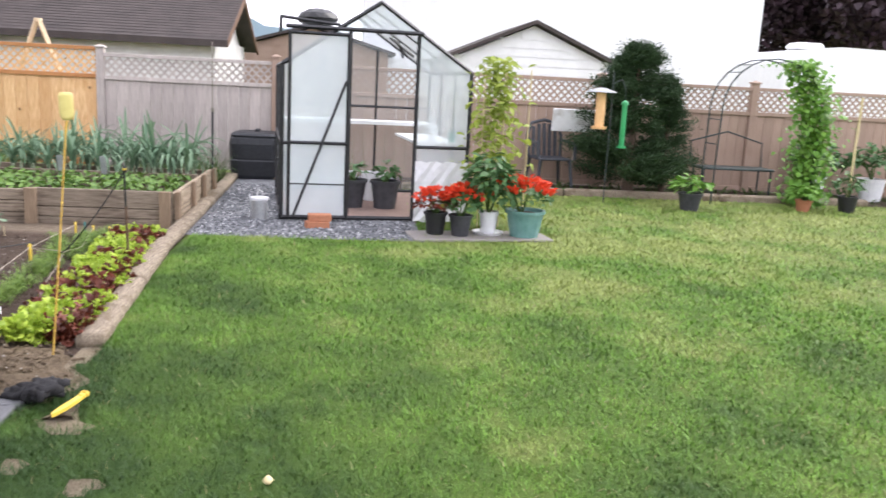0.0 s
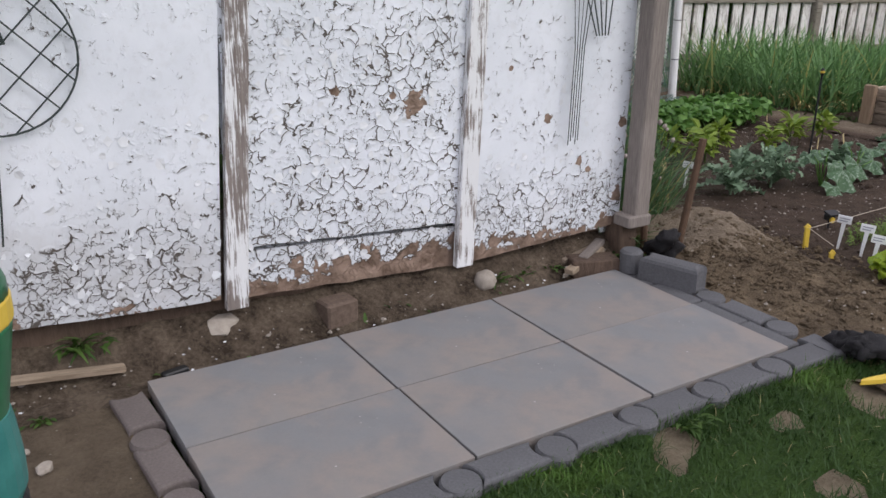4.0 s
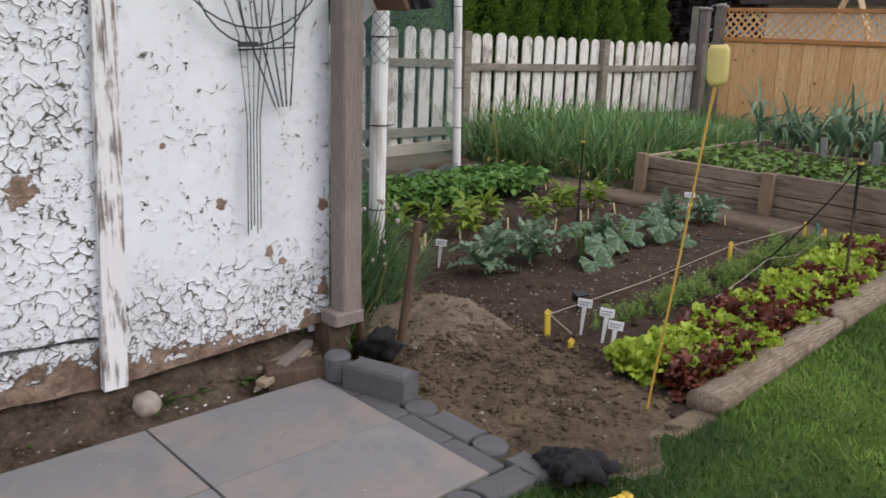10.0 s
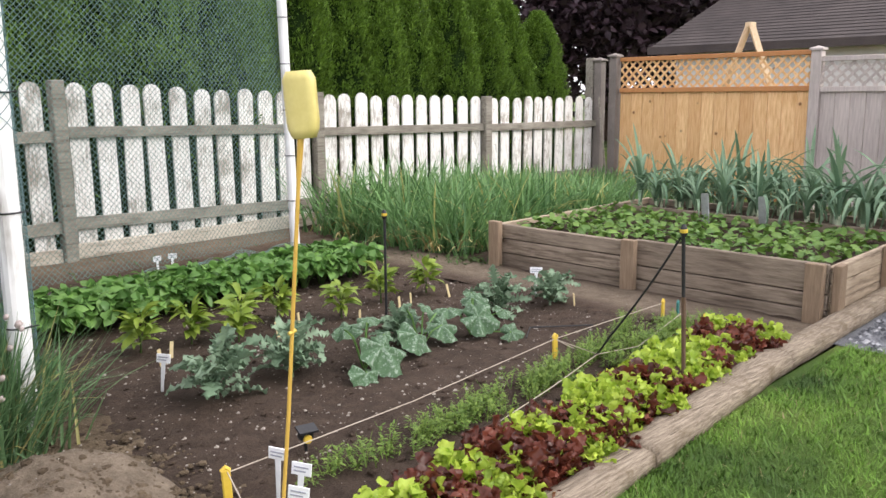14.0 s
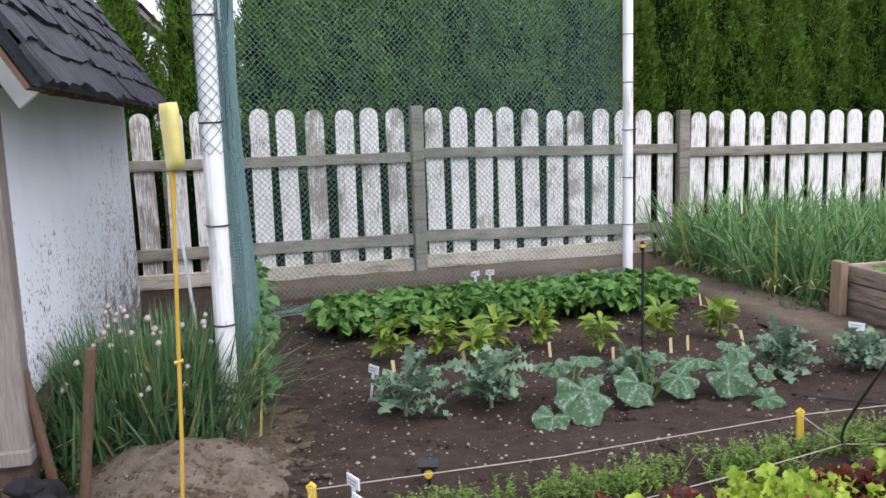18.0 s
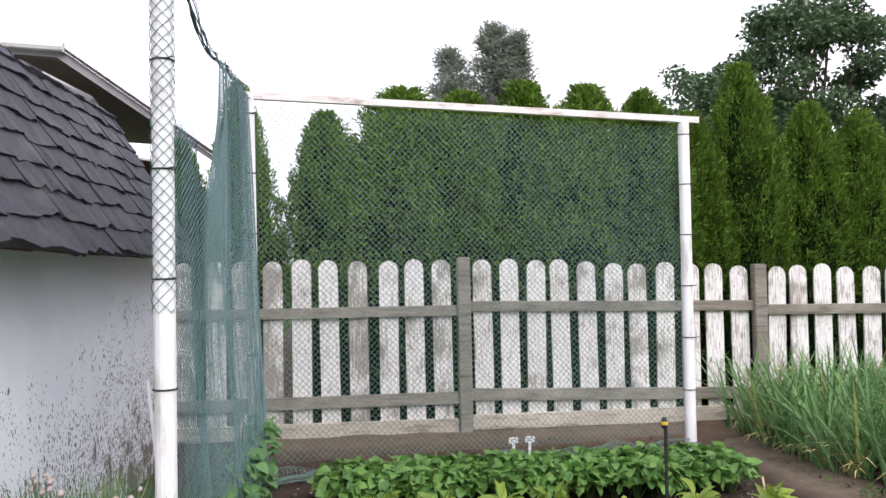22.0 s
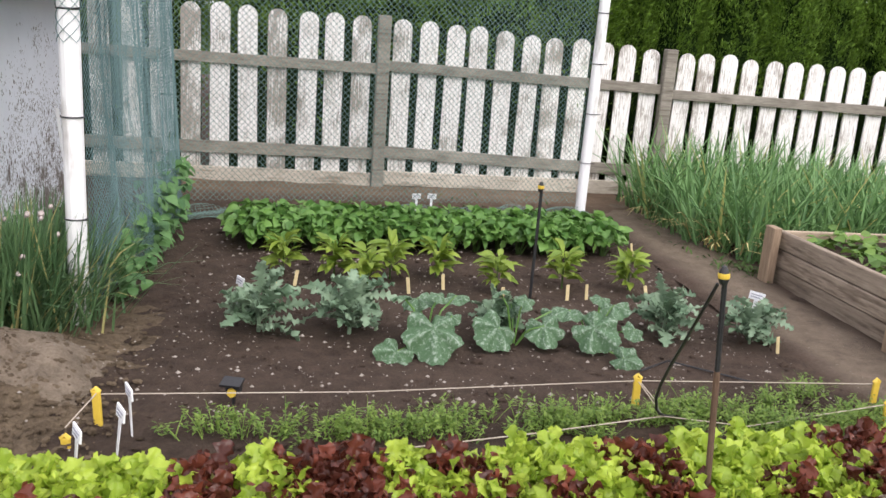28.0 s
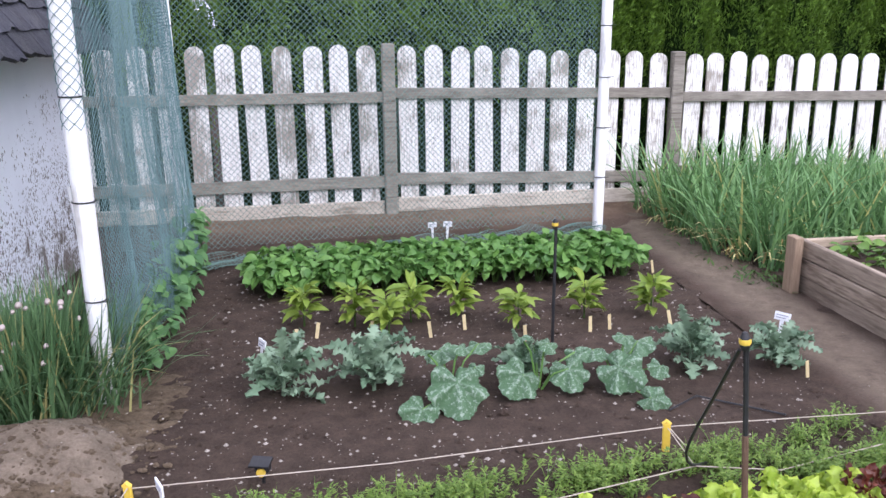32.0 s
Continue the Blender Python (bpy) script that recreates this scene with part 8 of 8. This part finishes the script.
for k in range(4):
    part("rung", MB().tube([(-0.18, -7.43, 0.1 + 0.3 * k), (0.18, -7.43, 0.1 + 0.3 * k)], 0.006, 5), M["wire"], arch)
part("ornament", MB().tube([(0, -7.1, 1.62), (0, -7.1, 1.72)], [0.05, 0.02], 8), M["red_plastic"], arch, "small red ornament")
vine = thing("vine", "dense bright green vine climbing the garden arch", "plant")
n = 2600
vz = rng.random(n) * 1.75
vy = -7.40 + 0.5 * np.clip(vz - 1.1, 0, 1) ** 1.2 + rng.normal(0, 0.12, n)
V, Q = leaf_set(np.stack([8.05 + rng.normal(0, 0.13, n), vy, vz], 1), rng.uniform(2, 4.3, n), rng.uniform(-0.8, 0.3, n), rng.uniform(0.05, 0.09, n), rng.uniform(0.042, 0.07, n), OVAL, 0.6, 0.15, 0.02, 3, rng.normal(0, 0.3, n))
part("leaves", np_mesh("leaves", V, Q, M["vine"]), None, vine, kind="stuff")
part("stem", MB().tube([(8.05, -7.4, -0.05), (8.06, -7.38, 0.8), (8.05, -7.2, 1.6)], [0.02, 0.015, 0.006], 6), M["bark"], vine)
bench = thing("garden_bench", "dark metal garden bench behind the arch", "bench", pose(8.75, -6.75, -0.02, 0, 0, 90))
part("seat", MB().box((-0.5, -0.2, 0.36), (0.5, 0.2, 0.39), ch=0.01), M["wire"], bench)
part("backrest", MB().tube([(-0.5, -0.2, 0.39), (-0.5, -0.24, 0.7), (0, -0.25, 0.84), (0.5, -0.24, 0.7), (0.5, -0.2, 0.39)], 0.012, 6, False), M["wire"], bench)
for sx in (-0.46, 0.46):
    for sy in (-0.17, 0.17):
        part("leg", MB().tube([(sx, sy, 0.37), (sx, sy, 0)], 0.014, 6), M["wire"], bench)
for x_, y_, r_, h_, mt, lb, pl in ((7.35, -5.62, 0.14, 0.2, "grey_pot", "dark grey pot with grassy leaves", ("vine", 90, 0.2, 0.22)), (7.62, -7.72, 0.12, 0.2, "black", "black pot holding a young staked tree", ("tomato", 60, 0.14, 0.3)),
                                   (9.0, -8.05, 0.17, 0.3, "white_pot", "white tub with dahlia foliage", ("tomato", 260, 0.32, 0.55)), (8.75, -8.75, 0.18, 0.32, "white_pot", "white tub with dark green foliage", ("tomato", 260, 0.34, 0.5)), (7.6, -7.15, 0.1, 0.14, "terra", "terracotta pot under the vine", ("vine", 80, 0.16, 0.2))):
    pot("plant_pot", lb, pose(x_, y_, -0.03), r_, h_, M[mt])
    leafy("potted_plant", "leafy green plant in the " + lb.split(" with ")[0].split(" holding ")[0], pose(x_, y_, h_ - 0.05), pl[1], pl[2], pl[3], 0.0, 0.11, 0.06, M[pl[0]])
solid("tree_stake", MB().tube([(7.62, -7.72, -0.05), (7.66, -7.75, 1.35)], 0.014, 6), M["tag_wood"], "pale wooden stake in the black pot", "stake")
n = 700
V, Q = leaf_set(np.stack([rng.uniform(8.3, 9.2, n), rng.uniform(-10, -3.6, n), np.full(n, -0.02)], 1), rng.uniform(0, 6.28, n), rng.uniform(0.3, 1.3, n), rng.uniform(0.06, 0.2, n), 0.03, SPEAR, 0.9, 0.15, 0, 3)
solid("border_plants", np_mesh("border_plants", V, Q, M["weed"]), None, "low green plants along the fence border", "plants", kind="stuff")

# ---- on the shed wall ----
tr = thing("wall_trellis", "round dark wire wall trellis with a diamond lattice", "trellis")
TC, TR, TY = (-0.862, 0.925), 0.205, WY - 0.022


def tp(a, b):
    return (TC[0] + a, TY, TC[1] + b)


part("ring", MB().tube([tp(TR * math.cos(2 * math.pi * k / 40), TR * math.sin(2 * math.pi * k / 40)) for k in range(41)], 0.0032, 6, False), M["wire"], tr)
for k in (-2, -1, 0, 1, 2):
    o = k * 0.082
    hlen = math.sqrt(max(0, TR * TR - o * o))
    for s in (1, -1):
        c_, sn = math.cos(math.pi / 4), s * math.sin(math.pi / 4)
        part("lattice_wire", MB().tube([tp(-sn * o - c_ * hlen, c_ * o - sn * hlen), tp(-sn * o + c_ * hlen, c_ * o + sn * hlen)], 0.0024, 5), M["wire"], tr)
for dx in (-0.014, 0.0, 0.014):
    part("stem_wire", MB().tube([tp(dx * 0.3, 0.25), tp(dx * 0.7 - 0.01, 0.0), tp(dx - 0.048, -TR - 0.2), tp(dx - 0.058, -0.50)], 0.003, 5), M["wire"], tr)
part("fan_wire", MB().tube([tp(0.0, 0.05), tp(0.03, 0.18), tp(0.06, 0.3)], 0.0026, 5).tube([tp(0.0, 0.05), tp(-0.03, 0.18), tp(-0.06, 0.3)], 0.0026, 5), M["wire"], tr)

for a0, a1 in ((-0.03, 0.036), (0.012, 0.030)):
    part("fan_wire", MB().tube([tp(a0, 0.30), tp((a0 + a1) / 2, 0.16), tp(a1, 0.025)], 0.0026, 5), M["wire"], tr)
fan = thing("fan_trellis", "tall dark wire fan trellis hung on the shed wall", "trellis")
FY = WY - 0.025


def wire(*pts, r=0.0028):
    return part("wire", MB().tube([(a, FY - 0.004 * i, b) for i, (a, b) in enumerate(pts)], r, 5), M["wire"], fan)


for k in range(5):
    top = 0.80 + 0.11 * k
    wire((top, 1.62), (1.02 + 0.026 * k, 1.12), (1.040 + 0.011 * k, 0.86), (1.030 + 0.0115 * k, 0.50 + 0.014 * (k % 3)), r=0.0019)
for k in range(5):
    wire((0.95 + 0.075 * k, 1.62), (1.04 + 0.045 * k, 1.15), (1.14 + 0.014 * k, 0.90))
wire((1.02, 1.075), (1.22, 1.085))
wire((0.86, 1.42), (1.24, 1.43))
for rad, cz in ((0.20, 1.31), (0.26, 1.36)):
    part("curl", MB().tube([(1.075 + rad * math.cos(math.pi + math.pi * k / 14), FY - 0.006, cz + 0.22 * math.sin(math.pi + math.pi * k / 14)) for k in range(15)], 0.0028, 5, False), M["wire"], fan)
part("collar", MB().box((1.02, FY - 0.012, 1.085), (1.085, FY + 0.002, 1.10)), M["wire"], fan)

# ---- loose things along the shed and patio ----
solid("half_brick", MB().box((-0.06, -0.045, 0), (0.06, 0.045, 0.10), ch=0.008), M["brick"], "dusty half brick standing under the wall", "brick", pose(0.060, 0.535, -0.03, 0, 0, 6))
solid("round_stone", MB().lump((0, 0, 0.03), (0.043, 0.04, 0.042), 2, 3, 0.15), M["stone"], "round pale stone at the wall foot", "stone", pose(0.665, 0.52, -0.01), smooth=True)
for k, (x_, y_, z_, s) in enumerate(((-0.33, 0.60, 0.03, 0.07), (-0.65, 0.62, 0.03, 0.05), (-1.05, 0.62, 0.04, 0.06), (1.05, 0.50, 0.0, 0.018), (1.10, 0.52, 0.01, 0.022), (1.02, 0.47, -0.01, 0.015), (-0.92, 0.12, -0.02, 0.025), (-0.95, 0.22, -0.02, 0.012), (0.2, 0.46, -0.01, 0.01), (0.47, 0.6, 0.03, 0.03))):
    solid("stone", MB().lump((0, 0, 0), (s, s * 0.8, s * 0.6), k + 5, 2, 0.4), M["brick"] if k == 4 else M["stone"], "rough pale stone in the dirt", "stone", pose(x_, y_, z_, 0, 0, k * 40), "stones by the wall", smooth=False)
solid("wood_offcut", MB().box((-0.24, -0.018, -0.009), (0.26, 0.018, 0.009), ch=0.003), M["bed_board_side"], "weathered wooden offcut lying on dirt", "board", pose(-0.905, 0.495, 0.046, 0, 7.0, 0))
solid("stone", MB().lump((0, 0, 0), (0.07, 0.05, 0.05), 17, 2, 0.4), M["stone"], "rough pale stone propping a wooden offcut", "stone", pose(-1.09, 0.495, 0.012, 0, 0, 30), "stones by the wall")
solid("black_scraper", MB().box((-0.04, -0.015, 0), (0.04, 0.015, 0.015), ch=0.004), M["black"], "small black scraper beside the slab", "tool", pose(-0.52, 0.43, -0.012, 0, 0, 12))
for k, (x_, y_, z_, a, ln, mt) in enumerate(((1.14, 0.50, 0.02, 20, 0.13, "bed_board_side"), (1.20, 0.53, 0.045, 28, 0.10, "post_grey"), (1.17, 0.56, 0.03, 8, 0.12, "bed_board"))):
    solid("wood_scrap", MB().box((-ln, -0.02, -0.01), (ln, 0.02, 0.012), ch=0.003), M[mt], "weathered scrap of wood by the post", "wood scrap", pose(x_, y_, z_, 0, -6, a), "wood scraps")
solid("timber_block", MB().box((-0.1, -0.05, 0), (0.1, 0.05, 0.07), ch=0.006), M["bark"], "dark rotten timber block under the shed corner", "brick", pose(1.16, 0.475, -0.03, 0, 0, -20))


def glove(label, m, seed):
    mb = MB()
    mb.lump((0, 0, 0.035), (0.085, 0.062, 0.046), seed, 3, 0.75)
    mb.lump((-0.065, 0.012, 0.032), (0.055, 0.05, 0.036), seed + 1, 3, 0.7)
    mb.lump((0.045, -0.02, 0.05), (0.05, 0.04, 0.03), seed + 3, 3, 0.8)
    for k in range(3):
        mb.tube([(0.04, -0.035 + 0.033 * k, 0.035), (0.075 + 0.015 * math.sin(k * 2 + seed), -0.042 + 0.034 * k, 0.036), (0.105 - 0.014 * (k % 2), -0.05 + 0.042 * k, 0.014)], [0.024, 0.021, 0.012], 9)
    return solid("garden_glove", mb, M["cloth"], label, "glove", m, smooth=True)


glove("crumpled black garden glove on the grass edge", pose(1.43, -0.53, -0.03, 0, 0, -60) @ Matrix.Scale(0.9, 4), 4)
glove("crumpled black garden glove in the dirt", pose(1.40, -0.575, -0.005, 0, 0, 170) @ Matrix.Scale(0.8, 4), 9)
glove("black garden glove tossed behind the pavers", pose(1.46, 0.37, 0.03, 0, 50, 70), 14)
knife = thing("garden_knife", "yellow-handled garden tool lying on the grass", "tool", pose(1.30, -0.70, -0.004, 0, 0, -14))
part("blade", MB().prism([(-0.118, -0.002), (-0.05, -0.013), (0.07, -0.012), (0.07, 0.012), (-0.045, 0.013), (-0.105, 0.008)], (1, 0, 0), (0, 1, 0), 0.0, 0.014), M["yellow"], knife)
part("tip", MB().box((0.07, -0.013, 0), (0.092, 0.013, 0.02), ch=0.005).box((0.092, -0.017, 0), (0.112, 0.017, 0.024), ch=0.006), M["yellow"], knife)
solid("pale_pebble", MB().lump((0, 0, 0), (0.02, 0.016, 0.012), 3, 2, 0.3), M["tag_wood"], "pale yellow pebble on the lawn", "pebble", pose(0.72, -1.49, -0.012), smooth=True)

sprayer = thing("garden_sprayer", "green pump sprayer with a yellow band in a teal tub", "sprayer", pose(-1.072, -0.50, -0.07))
part("foot", MB().lathe([(0.0, 0.0), (0.092, 0.0), (0.092, 0.395), (0.088, 0.405)], 28), M["black"], sprayer, "black rubber foot")
part("base", MB().lathe([(0.087, 0.405), (0.095, 0.425), (0.096, 0.47), (0.092, 0.53), (0.088, 0.56), (0.082, 0.565)], 28), M["teal_tank"], sprayer, "teal lower tub")
part("tank", MB().lathe([(0.078, 0.54), (0.0865, 0.56), (0.099, 0.63), (0.112, 0.705), (0.1135, 0.714)], 28), M["green_tank"], sprayer, smooth=True)
part("band", MB().lathe([(0.114, 0.714), (0.1155, 0.718), (0.1155, 0.75), (0.114, 0.754)], 28), M["yellow"], sprayer)
part("top", MB().lathe([(0.113, 0.754), (0.112, 0.775), (0.100, 0.81), (0.07, 0.835), (0.025, 0.847), (0.022, 0.87), (0, 0.875)], 28), M["green_tank"], sprayer, smooth=True)

# ---- in the vegetable plot ----
sw = thing("fly_swatter", "pale yellow fly swatter tied upside down to a cane", "fly swatter")
part("cane", MB().tube([(1.925, -0.425, SOIL - 0.02), (1.965, -0.465, 0.5), (1.992, -0.503, 1.04)], 0.0039, 7), M["cane"], sw)
face = MB()
for j in range(9):
    for i in range(7):
        a = (i - 3) / 3
        b_ = j / 8
        wdt = 0.029 * (0.62 + 0.38 * min(1, b_ * 6)) * (1 - 0.30 * max(0, b_ - 0.88) / 0.12)
        face.v.append((a * wdt, 0.003 * math.sin(a * 2) + 0.006 * a * a, b_ * 0.118))
for j in range(8):
    for i in range(6):
        q = j * 7 + i
        face.f.append((q, q + 1, q + 8, q + 7))
nv = len(face.v)
face.v += [(a, b_ + 0.017, c) for a, b_, c in face.v]
face.f += [tuple(i + nv for i in reversed(f)) for f in face.f]
rim_i = list(range(0, 7)) + [6 + 7 * j for j in range(1, 9)] + [62 - i for i in range(1, 7)] + [56 - 7 * j for j in range(1, 8)]
face.f += [(rim_i[i], rim_i[i] + nv, rim_i[(i + 1) % len(rim_i)] + nv, rim_i[(i + 1) % len(rim_i)]) for i in range(len(rim_i))]
part("paddle", face, M["swatter"], sw, "pale yellow plastic bag-like paddle", m=pose(1.985, -0.508, 1.020, 2, -3, -75), smooth=True)
part("neck", MB().tube([(1.988, -0.496, 0.95), (1.991, -0.504, 1.025)], [0.0048, 0.0062], 8), M["cane"], sw)
for z_, tx in ((0.66, 1.973),):
    part("tie", MB().tube([(tx - 0.008, -0.466 - (z_ - 0.5) * 0.07, z_), (tx + 0.008, -0.466 - (z_ - 0.5) * 0.07, z_ + 0.004)], 0.0036, 6), M["yellow"], sw, "yellow plant tie")


def peg(x_, y_, h, mat="yellow", group="string pegs", lean=0.0):
    p = thing("string_peg", "yellow plastic peg holding the planting string" if mat == "yellow" else "blue plastic peg by the string", "peg", pose(x_, y_, SOIL, lean, rnd(-4, 4), rnd(-20, 20)), group)
    part("stake", MB().box((-0.013, -0.006, -0.04), (0.013, 0.006, h), ch=0.003), M[mat], p)
    part("hook", MB().tube([(-0.012, 0, h - 0.004), (0, 0, h + 0.008), (0.012, 0, h - 0.004)], 0.007, 6), M[mat], p)
    return p


for x_, y_, h in ((2.235, 0.26, 0.10), (3.93, 0.39, 0.10), (4.80, 0.37, 0.10), (2.19, 0.10, 0.035), (4.74, 0.22, 0.09), (4.70, 0.09, 0.09), (4.76, -0.02, 0.09)):
    peg(x_, y_, h)
peg(4.86, 0.32, 0.09, "teal_tank")


def line(*pts, r=0.0019, mat="string", name="planting_string", label="pale string stretched between the pegs"):
    return solid(name, MB().tube(pts, r, 5), M[mat], label, "string", group="planting strings")


line((2.235, 0.26, 0.045), (3.0, 0.305, 0.035), (3.93, 0.39, 0.042), (4.80, 0.37, 0.045))
line((2.235, 0.26, 0.05), (2.19, 0.10, 0.02))
line((3.93, 0.39, 0.04), (3.93, 0.17, 0.02), (4.2, 0.14, 0.0), (4.74, 0.22, 0.04))
line((3.93, 0.17, 0.02), (3.5, 0.08, 0.01), (3.1, 0.02, -0.005))
line((3.94, 0.39, 0.035), (3.97, 0.3, 0.0), (3.95, 0.25, -0.03), r=0.002)


def plant_tag(x_, y_, h, turn, lean=0.0, w=0.058, group="plant tags", bars=2):
    p = thing("plant_tag", "white T-shaped plastic plant tag stuck in the soil", "tag", pose(x_, y_, SOIL, lean, rnd(-5, 5), turn), group)
    part("stem", MB().add([(-0.004, 0, -0.04), (0.004, 0, -0.04), (0.009, 0, h - 0.03), (-0.009, 0, h - 0.03), (-0.004, 0.003, -0.04), (0.004, 0.003, -0.04), (0.009, 0.003, h - 0.03), (-0.009, 0.003, h - 0.03)],
                          [(0, 1, 2, 3), (7, 6, 5, 4), (0, 4, 5, 1), (1, 5, 6, 2), (3, 7, 4, 0)]), M["tag"], p)
    plate = part("plate", MB().box((-w / 2, -0.001, h - 0.03), (w / 2, 0.004, h + 0.005)), M["tag"], p)
    for k in range(bars):
        part("writing_bar", MB().box((-w * 0.38, -0.0025, h - 0.010 - 0.011 * k), (w * (0.36 - 0.12 * k), -0.001, h - 0.0055 - 0.011 * k)), M["ink"], plate)
    return p


plant_tag(2.53, 1.25, 0.145, -58, -8)
plant_tag(4.745, 1.15, 0.165, -55, -12, 0.07)
plant_tag(3.50, 3.22, 0.14, 10)
plant_tag(3.59, 3.21, 0.145, 0)
plant_tag(2.345, 0.175, 0.155, -62, 3)
plant_tag(2.33, 0.055, 0.145, -60, -5)
plant_tag(2.25, -0.045, 0.14, -58, -3)
plant_tag(4.66, 0.02, 0.09, -30, 0, 0.05)
stick_mesh = MB().box((-0.008, -0.0015, -0.03), (0.008, 0.0015, 0.075)).mesh("plant_stick", M["tag_wood"])
for k, (x_, y_) in enumerate(((2.76, 1.62), (3.02, 1.6), (2.68, 1.55), (3.28, 1.55), (3.70, 1.45), (4.02, 1.50), (4.12, 1.52), (4.42, 1.52), (4.66, 2.35), (4.72, 0.86), (3.45, 1.62))):
    solid("plant_stick", stick_mesh, None, "short pale wooden plant stick", "plant stick", pose(x_, y_, SOIL, rnd(-10, 10), rnd(-10, 10), rnd(-30, 30)), "plant sticks")

lamp = thing("solar_light", "small black solar stake light with a yellow front", "garden light", pose(2.606, 0.40, SOIL - 0.01, 0, 0, -15) @ Matrix.Scale(0.9, 4))
part("spike", MB().tube([(0, 0, -0.05), (0, 0, 0.05)], [0.004, 0.008], 6), M["black"], lamp)
part("head", MB().box((-0.026, -0.02, 0.05), (0.026, 0.02, 0.085), ch=0.006), M["black"], lamp)
part("lens", MB().lathe([(0.017, 0), (0.015, 0.008), (0, 0.01)], 16), M["yellow"], lamp, m=pose(0, -0.02, 0.055, 90))
part("solar_panel", MB().box((-0.036, -0.024, 0.09), (0.036, 0.03, 0.098), pose(0, 0, 0, 12)), M["black"], lamp)


def drip_stake(label, x_, y_, h, lean=0.0):
    p = thing("sprinkler_stake", label, "sprinkler", pose(x_, y_, SOIL, 0, lean, 0))
    part("pole", MB().tube([(0, 0, -0.05), (0.005, 0.004, h - 0.03)], 0.007, 7), M["black"], p)
    part("nozzle", MB().lathe([(0.009, h - 0.03), (0.013, h - 0.02), (0.013, h), (0.006, h + 0.015), (0, h + 0.016)], 12), M["black"], p)
    part("ring", MB().lathe([(0.0135, h - 0.015), (0.0145, h - 0.012), (0.0145, h - 0.004), (0.0135, h - 0.001)], 12), M["yellow"], p)
    return p


st = drip_stake("tall black sprinkler stake with a rusty foot and drooping tube", 3.875, -0.26, 0.66, -4.8)
part("rusty_sleeve", MB().tube([(0, 0, -0.05), (0.003, 0.002, 0.40)], 0.0085, 8), M["rust"], st, "rusty iron lower tube")
part("feed_tube", MB().tube([(-0.012, 0.005, 0.63), (-0.022, 0.05, 0.55), (-0.03, 0.12, 0.44), (-0.035, 0.19, 0.34), (-0.03, 0.26, 0.25), (-0.015, 0.32, 0.18), (0.01, 0.37, 0.12), (0.04, 0.41, 0.08), (0.08, 0.45, 0.05), (0.13, 0.50, 0.02)], 0.0045, 6), M["black"], st)
drip_stake("slim black sprinkler stake in the pepper row", 3.80, 1.36, 0.565)
line((4.05, 0.65, SOIL + 0.012), (4.2, 0.75, SOIL + 0.012), (4.45, 0.55, SOIL + 0.012), r=0.004, mat="black", name="drip_hose", label="thin black drip hose on the soil")
for x_, y_, z_, l_ in ((1.43, 0.50, 0.41, 0.13), (1.641, 0.40, 0.485, -0.13)):
    solid("rusty_stake", MB().tube([(x_ + l_ * (z_ + 0.1), y_ + 0.02, -0.1), (x_, y_, z_)], 0.0155, 10), M["rust"], "rusty iron stake leaning in the dirt", "stake", group="rusty stakes")
solid("corner_cane", MB().tube([(1.86, 1.55, -0.04), (1.80, 1.5, 0.72)], 0.007, 6), M["pipe_white"], "thin white cane by the netting", "cane")
for x_, y_ in ((6.50, 0.62), (6.42, 0.99)):
    solid("bed_marker", MB().box((-0.028, -0.005, 0), (0.028, 0.005, 0.24), ch=0.004), M["grey_metal"], "grey wooden marker board in the leek bed", "marker", pose(x_, y_, 0.17, 0, 5, 90), "bed markers")
pole = thing("garden_pole", "thin upright pole with a dark lower sleeve beside the raised bed", "pole", pose(7.36, -0.25, 0.0, 0, 0.6, 0))
part("rod", MB().tube([(0, 0, 0.84), (0.004, 0, 1.2), (0, 0, 1.56)], 0.008, 6), M["rail"], pole)
part("sleeve", MB().tube([(0, 0, -0.06), (0, 0, 0.52), (0.002, 0, 0.84)], [0.012, 0.011, 0.014], 7), M["black"], pole, "dark lower sleeve")
part("clip", MB().tube([(0, 0, 0.835), (0, 0, 0.875)], 0.019, 8), M["rail"], pole)
solid("fence_cane", MB().tube([(9.25, 3.7, 0.0), (9.28, 3.86, 1.05)], 0.012, 6), M["rail"], "grey cane leaning in the fence corner", "cane")
